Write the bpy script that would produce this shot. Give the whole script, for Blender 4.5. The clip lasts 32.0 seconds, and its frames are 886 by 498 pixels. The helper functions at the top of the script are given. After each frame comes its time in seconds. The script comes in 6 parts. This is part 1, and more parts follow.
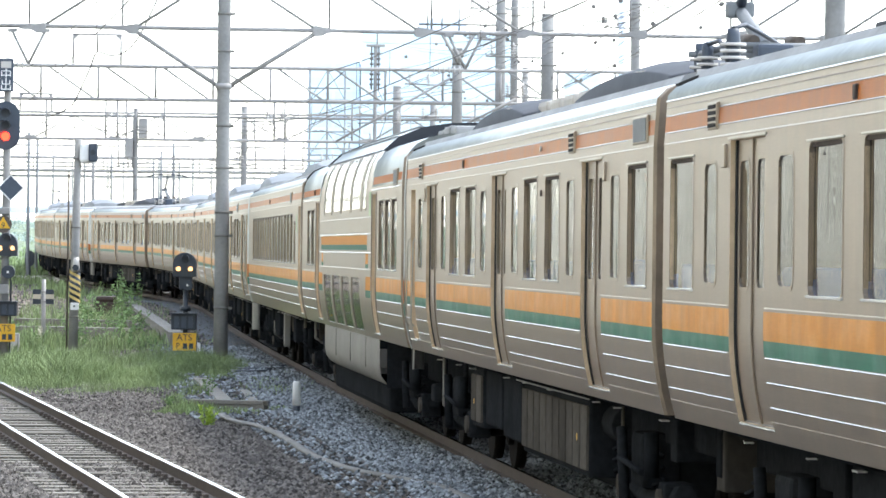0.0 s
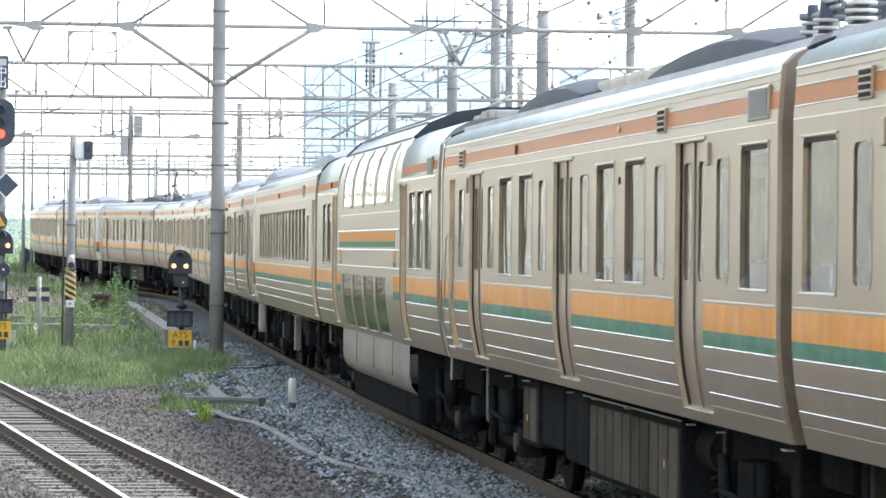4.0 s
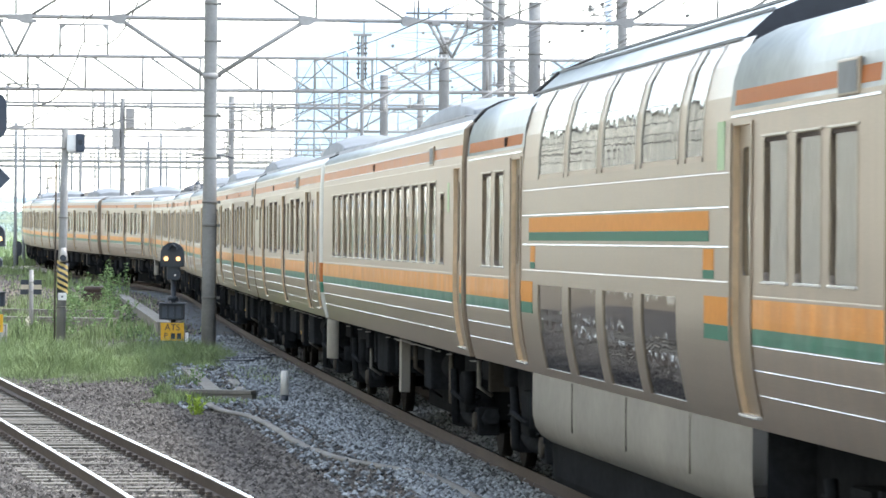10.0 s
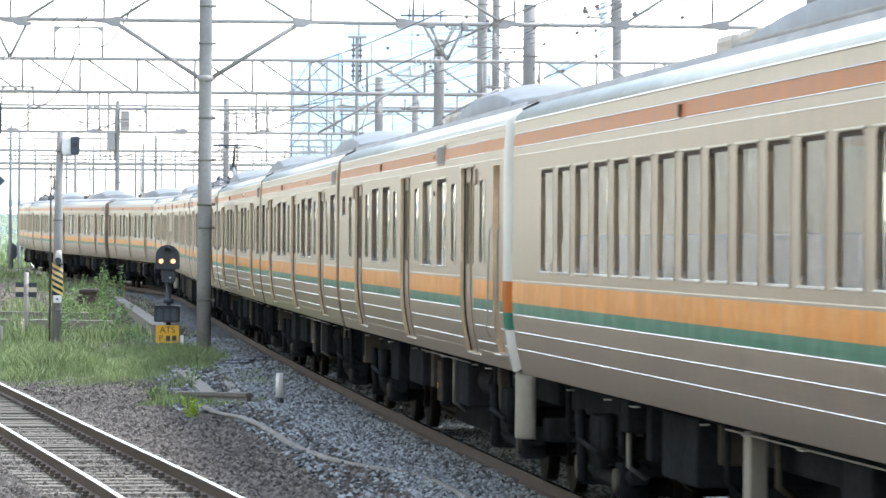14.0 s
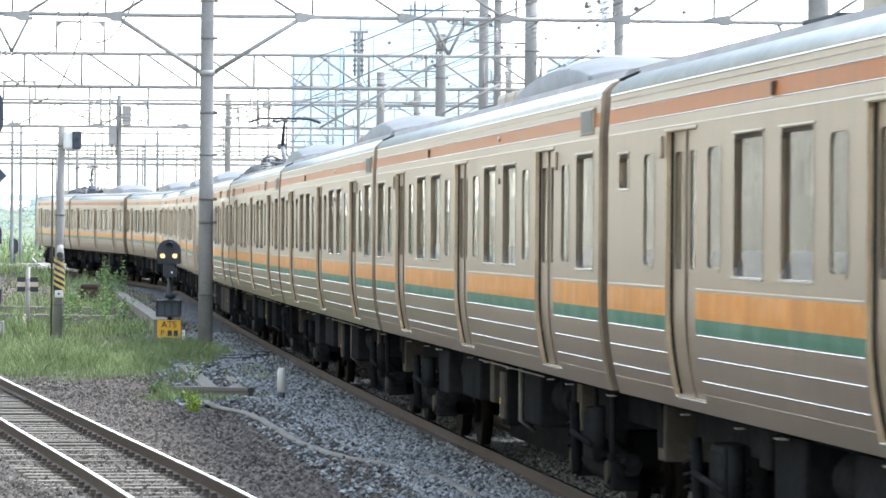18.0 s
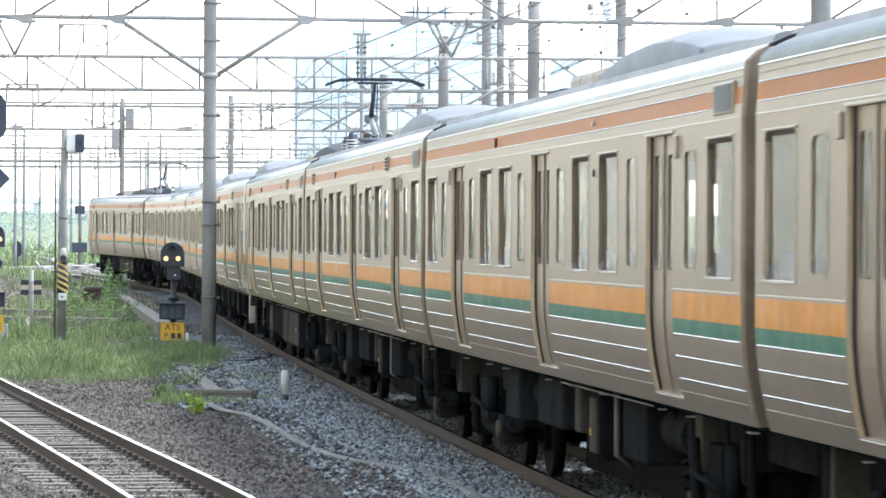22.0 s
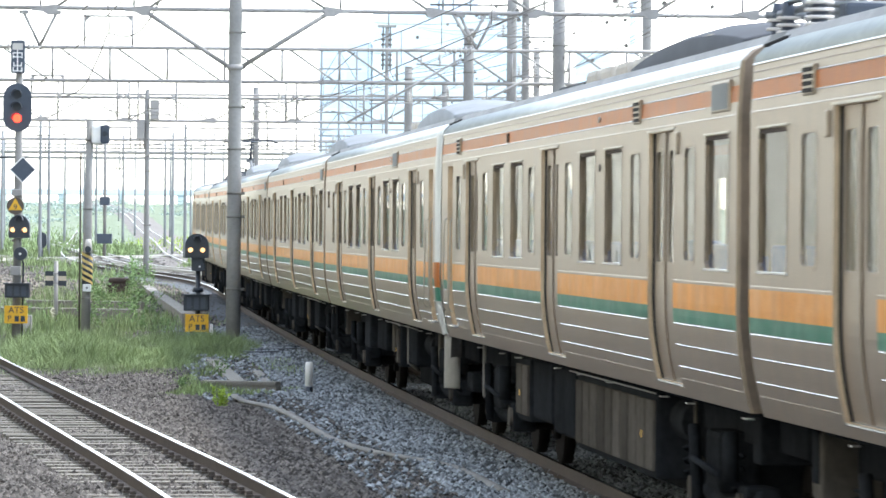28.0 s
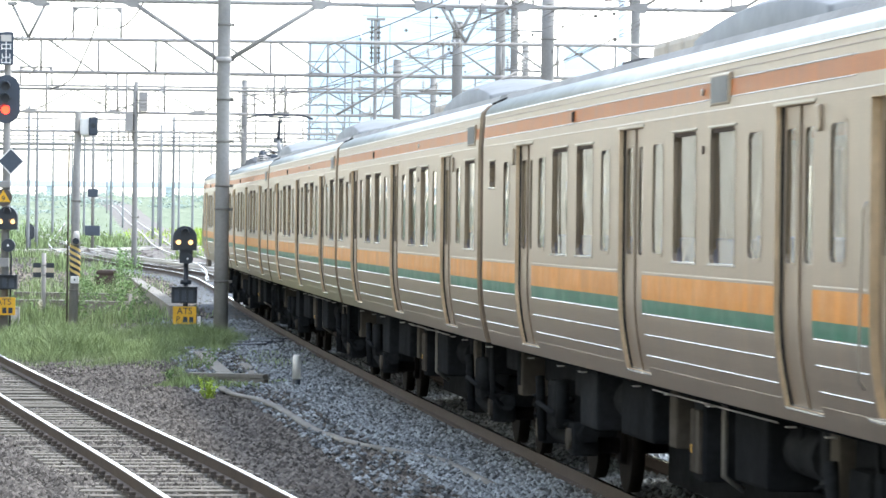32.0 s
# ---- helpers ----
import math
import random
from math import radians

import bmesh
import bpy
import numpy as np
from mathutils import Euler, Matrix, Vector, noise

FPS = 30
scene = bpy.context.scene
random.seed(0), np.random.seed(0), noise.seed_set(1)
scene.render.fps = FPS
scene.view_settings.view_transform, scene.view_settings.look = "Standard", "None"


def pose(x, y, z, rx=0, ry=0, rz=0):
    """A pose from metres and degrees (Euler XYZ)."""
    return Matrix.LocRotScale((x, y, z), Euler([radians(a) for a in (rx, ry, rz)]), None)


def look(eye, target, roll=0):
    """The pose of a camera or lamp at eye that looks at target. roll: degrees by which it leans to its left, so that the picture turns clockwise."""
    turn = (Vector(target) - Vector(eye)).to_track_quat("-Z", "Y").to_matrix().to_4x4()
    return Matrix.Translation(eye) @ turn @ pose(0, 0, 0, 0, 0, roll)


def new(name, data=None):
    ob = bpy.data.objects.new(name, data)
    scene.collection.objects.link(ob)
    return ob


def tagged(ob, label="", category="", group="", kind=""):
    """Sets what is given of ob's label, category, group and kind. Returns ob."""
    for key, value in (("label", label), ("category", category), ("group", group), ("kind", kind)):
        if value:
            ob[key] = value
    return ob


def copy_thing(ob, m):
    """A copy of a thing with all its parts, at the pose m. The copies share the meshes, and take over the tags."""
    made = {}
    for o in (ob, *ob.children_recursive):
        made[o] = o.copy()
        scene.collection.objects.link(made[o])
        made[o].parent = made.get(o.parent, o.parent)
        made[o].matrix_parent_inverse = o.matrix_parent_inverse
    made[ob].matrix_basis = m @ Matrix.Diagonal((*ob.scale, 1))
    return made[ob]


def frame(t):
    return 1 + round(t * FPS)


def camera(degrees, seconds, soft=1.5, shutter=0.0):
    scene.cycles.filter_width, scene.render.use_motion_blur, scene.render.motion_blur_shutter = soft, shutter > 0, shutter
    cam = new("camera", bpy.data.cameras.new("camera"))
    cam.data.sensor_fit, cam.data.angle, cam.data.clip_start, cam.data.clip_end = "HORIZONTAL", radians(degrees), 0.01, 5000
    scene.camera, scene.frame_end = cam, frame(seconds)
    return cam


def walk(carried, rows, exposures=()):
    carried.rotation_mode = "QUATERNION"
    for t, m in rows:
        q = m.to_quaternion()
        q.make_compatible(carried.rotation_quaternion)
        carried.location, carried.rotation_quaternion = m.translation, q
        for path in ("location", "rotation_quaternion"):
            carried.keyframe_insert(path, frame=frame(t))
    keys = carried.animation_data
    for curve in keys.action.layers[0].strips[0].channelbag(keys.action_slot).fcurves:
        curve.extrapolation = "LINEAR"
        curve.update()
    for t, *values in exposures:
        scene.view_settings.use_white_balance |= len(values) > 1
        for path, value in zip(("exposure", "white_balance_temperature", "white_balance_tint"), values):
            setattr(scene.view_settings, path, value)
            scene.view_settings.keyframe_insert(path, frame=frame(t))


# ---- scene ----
# The eye stands on a platform; only its turn changes: seconds, yaw to the left, pitch up, roll (degrees).
EYE = (0.0, 0.0, 2.235)
VIEW = [
    (0, 0.1528, 0.0562, 0.671), (0.5, 0.1483, 0.0760, 0.659), (1, 0.1638, 0.0701, 0.639), (1.5, 0.1766, 0.0993, 0.637), (2, 0.1496, 0.0633, 0.657),
    (2.5, 0.1436, 0.0327, 0.647), (3, 0.1247, 0.0142, 0.661), (3.5, 0.0959, 0.0311, 0.548), (5.5, 0.0494, -0.1084, 0.657), (6, 0.0322, -0.0839, 0.539),
    (6.5, 0.0371, -0.1016, 0.458), (7, 0.0422, -0.1112, 0.624), (7.5, 0.0241, -0.1263, 0.481), (8, 0.0130, -0.1256, 0.458), (8.5, 0.0119, -0.1004, 0.474),
    (9, 0.0000, -0.1016, 0.458), (9.5, -0.0255, -0.0967, 0.501), (10, -0.0248, -0.1000, 0.466), (10.5, -0.0125, -0.1021, 0.450), (11, -0.0237, -0.1108, 0.429),
    (11.5, -0.0717, -0.0285, 0.433), (12, -0.0941, 0.0013, 0.358), (12.5, -0.0868, -0.0021, 0.411), (13, -0.0857, -0.0278, 0.454), (13.5, -0.0779, -0.0528, 0.293),
    (14, -0.0955, -0.0691, 0.399), (14.5, -0.0862, -0.0669, 0.428), (16.5, -0.0769, -0.0554, 0.384), (17, -0.0500, -0.0482, 0.351), (17.5, -0.0609, -0.0875, 0.429),
    (18, -0.0729, -0.1428, 0.415), (18.5, -0.0849, -0.1472, 0.398), (19, -0.1050, -0.1543, 0.379), (19.5, -0.0807, -0.1372, 0.331), (20, -0.0625, -0.1095, 0.357),
    (20.5, -0.0754, -0.0909, 0.314), (21, -0.0593, -0.0780, 0.303), (21.5, -0.0285, -0.1093, 0.244), (22, -0.0257, -0.1134, 0.294), (22.5, -0.0170, -0.1720, 0.327),
    (23, -0.0287, -0.2378, 0.297), (23.5, 0.0075, -0.2832, 0.327), (24, 0.0245, -0.2861, 0.461), (24.5, 0.0253, -0.2909, 0.420), (25, 0.0008, -0.2792, 0.418),
    (25.5, -0.0124, -0.2605, 0.467), (27.5, 0.0519, -0.2499, 0.490), (28, 0.3235, -0.2256, 0.482), (28.5, 0.2632, -0.2391, 0.688), (29, 0.1670, -0.2675, 0.628),
    (29.5, 0.1371, -0.2991, 0.484), (30, 0.1537, -0.3049, 0.600), (30.5, 0.1791, -0.2921, 0.637), (31, 0.1766, -0.3158, 0.633), (31.5, 0.1652, -0.3151, 0.777),
    (32, 0.1512, -0.3213, 0.681),
]
cam = camera(12.594, 32.0, soft=1.6, shutter=0.5)


def aim(yaw, pitch, roll):
    a, b = radians(yaw), radians(pitch)
    ahead = Vector((-math.sin(a) * math.cos(b), math.cos(a) * math.cos(b), math.sin(b)))
    return look(EYE, Vector(EYE) + ahead * 10, roll)


walk(cam, [(t, aim(a, b, c)) for t, a, b, c in VIEW], exposures=[(0, 2.17, 6500, 8), (32, 2.17, 6500, 8)])

# ---- light ----
SUN_EL, SUN_AZ = 56.0, 62.0          # azimuth from +y towards +x
sky_world = bpy.data.worlds.new("sky")
scene.world = sky_world
sky_world.use_nodes = True
wn = sky_world.node_tree
sky = wn.nodes.new("ShaderNodeTexSky")
sky.sky_type = "NISHITA"
sky.sun_disc = False
sky.sun_elevation, sky.sun_rotation = radians(SUN_EL), radians(SUN_AZ)
sky.dust_density, sky.air_density, sky.ozone_density = 0.7, 1.0, 1.0
haze = wn.nodes.new("ShaderNodeHueSaturation")
haze.inputs["Saturation"].default_value = 0.55
wn.links.new(sky.outputs[0], haze.inputs["Color"])
wn.links.new(haze.outputs[0], wn.nodes["Background"].inputs[0])
wn.nodes["Background"].inputs[1].default_value = 0.17
sun = new("sun", bpy.data.lights.new("sun", "SUN"))
sun.data.energy, sun.data.angle, sun.data.color = 0.95, radians(5.0), (1.0, 0.95, 0.88)
e, a = radians(SUN_EL), radians(SUN_AZ)
sun.matrix_world = look((0, 0, 50), Vector((0, 0, 50)) - Vector((math.sin(a) * math.cos(e), math.cos(a) * math.cos(e), math.sin(e))))


# ---- materials ----
def material(name, color, rough=0.6, metal=0.0, grain=0.0, scale=30.0, bump=0.0, tint=0.0, big=0.0, big_scale=1.5, coord="Object", island=False):
    """A painted or raw surface: colour varied at two scales, a fine relief, and a shift from piece to piece."""
    m = bpy.data.materials.new(name)
    m.use_nodes = True
    n, l = m.node_tree.nodes, m.node_tree.links
    b = n["Principled BSDF"]
    b.inputs["Roughness"].default_value, b.inputs["Metallic"].default_value = rough, metal
    tc = n.new("ShaderNodeTexCoord")
    base = n.new("ShaderNodeRGB")
    base.outputs[0].default_value = (*color, 1)
    out = base.outputs[0]

    def varied(out, fac, amount):
        mx = n.new("ShaderNodeMix")
        mx.data_type, mx.blend_type = "RGBA", "MULTIPLY"
        mx.inputs[0].default_value = 1.0
        mp = n.new("ShaderNodeMapRange")
        mp.inputs[3].default_value, mp.inputs[4].default_value = 1 - amount, 1 + amount
        l.new(fac, mp.inputs[0])
        l.new(out, mx.inputs[6])
        l.new(mp.outputs[0], mx.inputs[7])
        return mx.outputs[2]

    fine = n.new("ShaderNodeTexNoise")
    fine.inputs["Scale"].default_value, fine.inputs["Detail"].default_value = scale, 4
    l.new(tc.outputs[coord], fine.inputs["Vector"])
    if grain:
        out = varied(out, fine.outputs[0], grain * 2)
    if big:
        bn = n.new("ShaderNodeTexNoise")
        bn.inputs["Scale"].default_value, bn.inputs["Detail"].default_value = big_scale, 5
        l.new(tc.outputs[coord], bn.inputs["Vector"])
        out = varied(out, bn.outputs[0], big * 2)
    if tint:
        info = n.new("ShaderNodeNewGeometry" if island else "ShaderNodeObjectInfo")
        out = varied(out, info.outputs["Random Per Island" if island else "Random"], tint)
    l.new(out, b.inputs["Base Color"])
    if bump:
        bp = n.new("ShaderNodeBump")
        bp.inputs["Strength"].default_value, bp.inputs["Distance"].default_value = bump, 0.02
        l.new(fine.outputs[0], bp.inputs["Height"])
        l.new(bp.outputs[0], b.inputs["Normal"])
    return m


def glowing(name, color, power):
    m = bpy.data.materials.new(name)
    m.use_nodes = True
    b = m.node_tree.nodes["Principled BSDF"]
    b.inputs["Base Color"].default_value = (*color, 1)
    b.inputs["Emission Color"].default_value = (*color, 1)
    b.inputs["Emission Strength"].default_value = power
    return m


def glass(name, tint, waves=0.5):
    m = bpy.data.materials.new(name)
    m.use_nodes = True
    n, l = m.node_tree.nodes, m.node_tree.links
    clear, gloss, mix, fr = (n.new("ShaderNode" + k) for k in ("BsdfTransparent", "BsdfGlossy", "MixShader", "Fresnel"))
    clear.inputs[0].default_value = (*tint, 1)
    gloss.inputs["Roughness"].default_value = 0.006
    fr.inputs[0].default_value = 2.1
    wave = n.new("ShaderNodeTexNoise")
    wave.inputs["Scale"].default_value, wave.inputs["Detail"].default_value = 1.0, 1
    tc, bp, mp = n.new("ShaderNodeTexCoord"), n.new("ShaderNodeBump"), n.new("ShaderNodeMapping")
    mp.inputs["Scale"].default_value = (1, 3.2, 0.8)
    l.new(tc.outputs["Object"], mp.inputs[0])
    l.new(mp.outputs[0], wave.inputs["Vector"])
    bp.inputs["Strength"].default_value, bp.inputs["Distance"].default_value = waves, 0.03
    l.new(wave.outputs[0], bp.inputs["Height"])
    l.new(bp.outputs[0], gloss.inputs["Normal"])
    l.new(fr.outputs[0], mix.inputs[0])
    l.new(clear.outputs[0], mix.inputs[1])
    l.new(gloss.outputs[0], mix.inputs[2])
    l.new(mix.outputs[0], n["Material Output"].inputs[0])
    return m


def liveried(name, bands, steel, rough=0.30, metal=0.65):
    """Brushed stainless side with paint bands: (bottom, top, colour) by height over the rail."""
    m = bpy.data.materials.new(name)
    m.use_nodes = True
    n, l = m.node_tree.nodes, m.node_tree.links
    b = n["Principled BSDF"]
    tc, sep = n.new("ShaderNodeTexCoord"), n.new("ShaderNodeSeparateXYZ")
    l.new(tc.outputs["Object"], sep.inputs[0])
    st = n.new("ShaderNodeMapping")
    st.inputs["Scale"].default_value = (1, 1.2, 14)
    l.new(tc.outputs["Object"], st.inputs[0])
    brush, soil = n.new("ShaderNodeTexNoise"), n.new("ShaderNodeTexNoise")
    brush.inputs["Scale"].default_value, brush.inputs["Detail"].default_value = 6, 5
    l.new(st.outputs[0], brush.inputs["Vector"])
    st2 = n.new("ShaderNodeMapping")
    st2.inputs["Scale"].default_value = (1, 3.2, 0.5)
    l.new(tc.outputs["Object"], st2.inputs[0])
    soil.inputs["Scale"].default_value, soil.inputs["Detail"].default_value = 1.6, 6
    l.new(st2.outputs[0], soil.inputs["Vector"])
    col = n.new("ShaderNodeRGB")
    col.outputs[0].default_value = (*steel, 1)
    out, painted = col.outputs[0], None
    for z0, z1, c in bands:
        lo, hi, both = (n.new("ShaderNodeMath") for _ in range(3))
        lo.operation, hi.operation, both.operation = "GREATER_THAN", "LESS_THAN", "MULTIPLY"
        lo.inputs[1].default_value, hi.inputs[1].default_value = z0, z1
        l.new(sep.outputs[2], lo.inputs[0])
        l.new(sep.outputs[2], hi.inputs[0])
        l.new(lo.outputs[0], both.inputs[0])
        l.new(hi.outputs[0], both.inputs[1])
        mx = n.new("ShaderNodeMix")
        mx.data_type = "RGBA"
        l.new(both.outputs[0], mx.inputs[0])
        l.new(out, mx.inputs[6])
        mx.inputs[7].default_value = (*c, 1)
        out = mx.outputs[2]
        if painted is None:
            painted = chalky = both.outputs[0]
        else:
            ad = n.new("ShaderNodeMath")
            ad.operation, ad.use_clamp = "ADD", True
            l.new(painted, ad.inputs[0])
            l.new(both.outputs[0], ad.inputs[1])
            painted = ad.outputs[0]
            if z0 < 2:
                chalky = painted
    for tex, amount in ((brush, 0.09), (soil, 0.34)):
        mx, mp = n.new("ShaderNodeMix"), n.new("ShaderNodeMapRange")
        mx.data_type, mx.blend_type = "RGBA", "MULTIPLY"
        mx.inputs[0].default_value = 1
        mp.inputs[3].default_value, mp.inputs[4].default_value = 1 - amount, 1 + amount
        l.new(tex.outputs[0], mp.inputs[0])
        l.new(out, mx.inputs[6])
        l.new(mp.outputs[0], mx.inputs[7])
        out = mx.outputs[2]
    if painted is not None:
        # chalky streaks where the paint has worn
        st3, worn, edge, amt, mx = (n.new("ShaderNode" + k) for k in ("Mapping", "TexNoise", "MapRange", "Math", "Mix"))
        st3.inputs["Scale"].default_value = (1, 2.0, 2.2)
        l.new(tc.outputs["Object"], st3.inputs[0])
        worn.inputs["Scale"].default_value, worn.inputs["Detail"].default_value = 1.7, 7
        l.new(st3.outputs[0], worn.inputs["Vector"])
        edge.inputs[1].default_value, edge.inputs[2].default_value = 0.42, 0.70
        edge.inputs[3].default_value, edge.inputs[4].default_value = 0.05, 0.7
        l.new(worn.outputs[0], edge.inputs[0])
        amt.operation = "MULTIPLY"
        l.new(edge.outputs[0], amt.inputs[0])
        l.new(chalky, amt.inputs[1])
        mx.data_type, mx.blend_type = "RGBA", "ADD"
        l.new(amt.outputs[0], mx.inputs[0])
        l.new(out, mx.inputs[6])
        mx.inputs[7].default_value = (0.10, 0.12, 0.11, 1)
        out = mx.outputs[2]
        sp = n.new("ShaderNodeMapRange")
        sp.inputs[3].default_value, sp.inputs[4].default_value = 0.15, 0.05
        l.new(painted, sp.inputs[0])
        l.new(sp.outputs[0], b.inputs["Specular IOR Level"])
    else:
        b.inputs["Specular IOR Level"].default_value = 0.15
    l.new(out, b.inputs["Base Color"])
    mt = n.new("ShaderNodeMapRange")
    mt.inputs[3].default_value, mt.inputs[4].default_value = metal, 0.0
    if painted is not None:
        l.new(painted, mt.inputs[0])
    else:
        mt.inputs[0].default_value = 0
    l.new(mt.outputs[0], b.inputs["Metallic"])
    rg = n.new("ShaderNodeMapRange")
    rg.inputs[3].default_value, rg.inputs[4].default_value = rough - 0.06, rough + 0.10
    l.new(soil.outputs[0], rg.inputs[0])
    l.new(rg.outputs[0], b.inputs["Roughness"])
    bp = n.new("ShaderNodeBump")
    bp.inputs["Strength"].default_value, bp.inputs["Distance"].default_value = 0.04, 0.003
    l.new(brush.outputs[0], bp.inputs["Height"])
    l.new(bp.outputs[0], b.inputs["Normal"])
    return m


ORANGE, GREEN, RUST_ORANGE = (0.62, 0.262, 0.045), (0.045, 0.172, 0.118), (0.41, 0.135, 0.033)
STEEL = (0.318, 0.265, 0.208)
M_SIDE = liveried("ribbed_stainless_livery", [(1.70, 1.885, ORANGE), (1.60, 1.70, GREEN), (3.125, 3.235, RUST_ORANGE)], STEEL)
M_PLAIN = liveried("stainless", [], STEEL)
M_DOUBLE = liveried("double_deck_side", [], (0.285, 0.243, 0.192))
# stainless reveals and end walls, warm brown reflections painted into their colours
M_JAMB = material("reflection_warm_jamb", (0.66, 0.52, 0.35), 0.45, 0.5, 0.1, 14, big=0.25, big_scale=2.0)
M_END = material("reflection_brown_end_steel", (0.25, 0.20, 0.15), 0.5, 0.5, 0.12, 14, big=0.3, big_scale=1.6)
M_SKIRT = material("pale_grey_skirt", (0.225, 0.212, 0.185), 0.6, 0.1, 0.1, 12, 0.05, big=0.2, big_scale=0.9)
M_TRIM = material("bright_trim", (0.52, 0.52, 0.50), 0.25, 0.2, 0.06, 20)
M_ROOF = material("roof_grey", (0.35, 0.385, 0.38), 0.42, 0.2, 0.10, 9, 0.1, big=0.12, big_scale=1.3)
M_ROOF_UNIT = material("roof_unit_grey", (0.18, 0.195, 0.205), 0.6, 0.1, 0.1, 8, 0.1, tint=0.15, big=0.2)
M_ROOF_DARK = material("roof_unit_sooty", (0.028, 0.032, 0.04), 0.75, 0.1, 0.12, 8, 0.1, big=0.25)
M_CANVAS = material("roof_canvas_grey", (0.24, 0.24, 0.235), 0.6, 0.2, 0.12, 3.5, 0.9, big=0.25, big_scale=1.1)
M_VENT = material("cream_ventilator", (0.40, 0.37, 0.32), 0.6, 0.1, 0.1, 8, 0.1, big=0.2)
M_FRAME = material("window_frame_metal", (0.52, 0.50, 0.45), 0.35, 0.7, 0.06, 25)
M_RUBBER = material("black_rubber", (0.035, 0.034, 0.034), 0.7, 0, 0.1, 30, 0.1)
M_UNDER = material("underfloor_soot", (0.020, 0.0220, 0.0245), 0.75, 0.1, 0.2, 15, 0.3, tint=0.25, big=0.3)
M_UNDER_GREY = material("underfloor_grey", (0.078, 0.071, 0.062), 0.7, 0.1, 0.15, 15, 0.2, tint=0.3, big=0.3)
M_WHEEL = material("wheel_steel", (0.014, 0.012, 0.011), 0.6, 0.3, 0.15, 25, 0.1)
M_SEAT = material("blue_moquette", (0.08, 0.19, 0.55), 0.9, 0, 0.1, 40, 0.1)
M_INSIDE = material("cream_lining", (0.52, 0.50, 0.43), 0.6, 0, 0.04, 8)
M_FLOORING = material("vinyl_floor", (0.20, 0.19, 0.17), 0.6, 0, 0.08, 12)
M_MASK = material("white_cab_mask", (0.56, 0.58, 0.56), 0.35, 0, 0.04, 10, big=0.08)
M_ORANGE = material("orange_paint", ORANGE, 0.45, 0, 0.06, 14)
M_RUST = material("rust_orange_paint", RUST_ORANGE, 0.45, 0, 0.06, 14)
M_GREEN = material("green_paint", GREEN, 0.45, 0, 0.06, 14)
for m in (M_ORANGE, M_RUST, M_GREEN):
    m.node_tree.nodes["Principled BSDF"].inputs["Specular IOR Level"].default_value = 0.05
M_GLASS = glass("window_glass", (0.80, 0.84, 0.80))
M_LEAFPLATE = material("pale_green_plate", (0.36, 0.52, 0.30), 0.5, 0, 0.06, 14)
M_TINTED = glass("green_tinted_glass", (0.45, 0.47, 0.45), 0.15)
M_DARKGLASS = glass("smoked_glass", (0.16, 0.17, 0.17), 0.1)
M_BALLAST = material("ballast_bed", (0.070, 0.064, 0.059), 0.95, 0, 0.35, 22, 0.9, big=0.4, big_scale=1.1)


def patched(m, y0, y1, color, grain=0.9):
    """Lets a second ground colour cover a surface in patches between two distances along y."""
    n, l = m.node_tree.nodes, m.node_tree.links
    b = n["Principled BSDF"]
    old = b.inputs["Base Color"].links[0].from_socket
    tc, sep, ramp, ns, th, mx = (n.new("ShaderNode" + k) for k in ("TexCoord", "SeparateXYZ", "MapRange", "TexNoise", "MapRange", "Mix"))
    l.new(tc.outputs["Object"], sep.inputs[0])
    ramp.inputs[1].default_value, ramp.inputs[2].default_value = y0, y1
    ramp.inputs[3].default_value, ramp.inputs[4].default_value = -0.35, 0.28
    l.new(sep.outputs[1], ramp.inputs[0])
    ns.inputs["Scale"].default_value, ns.inputs["Detail"].default_value = 0.12, 8
    l.new(tc.outputs["Object"], ns.inputs["Vector"])
    ad = n.new("ShaderNodeMath")
    l.new(ns.outputs[0], ad.inputs[0])
    l.new(ramp.outputs[0], ad.inputs[1])
    th.inputs[1].default_value, th.inputs[2].default_value = 0.46, 0.56
    l.new(ad.outputs[0], th.inputs[0])
    mx.data_type = "RGBA"
    l.new(th.outputs[0], mx.inputs[0])
    l.new(old, mx.inputs[6])
    tuft, shade = n.new("ShaderNodeTexNoise"), n.new("ShaderNodeValToRGB")
    tuft.inputs["Scale"].default_value, tuft.inputs["Detail"].default_value = grain, 10
    l.new(tc.outputs["Object"], tuft.inputs["Vector"])
    for el, pos, k in zip(shade.color_ramp.elements, (0.36, 0.64), ((0.55, 0.6, 0.5), (1.5, 1.4, 1.3))):
        el.position, el.color = pos, (*(c * f for c, f in zip(color, k)), 1)
    l.new(tuft.outputs[0], shade.inputs[0])
    l.new(shade.outputs[0], mx.inputs[7])
    l.new(mx.outputs[2], b.inputs["Base Color"])


# paler brown patches that take over with distance
patched(M_BALLAST, 80, 125, (0.165, 0.145, 0.125), 5.0)
# low green growth, its blue-green cast painted in for far haze
patched(M_BALLAST, 170, 330, (0.175, 0.215, 0.165))
# bed and stones beside the train: bluish shade painted into the ballast colour
M_BED_BLUE = material("shade_blue_ballast_bed", (0.115, 0.125, 0.133), 0.95, 0, 0.35, 22, 0.9, big=0.35, big_scale=1.1)
M_STONE_BLUE = material("shade_blue_ballast_stone", (0.215, 0.235, 0.250), 0.9, 0, 0.12, 40, 0.2, tint=0.8, big=0.2, big_scale=0.5, island=True)
M_STONE = material("ballast_stone", (0.124, 0.115, 0.107), 0.9, 0, 0.12, 40, 0.2, tint=0.7, big=0.15, big_scale=0.5, island=True)
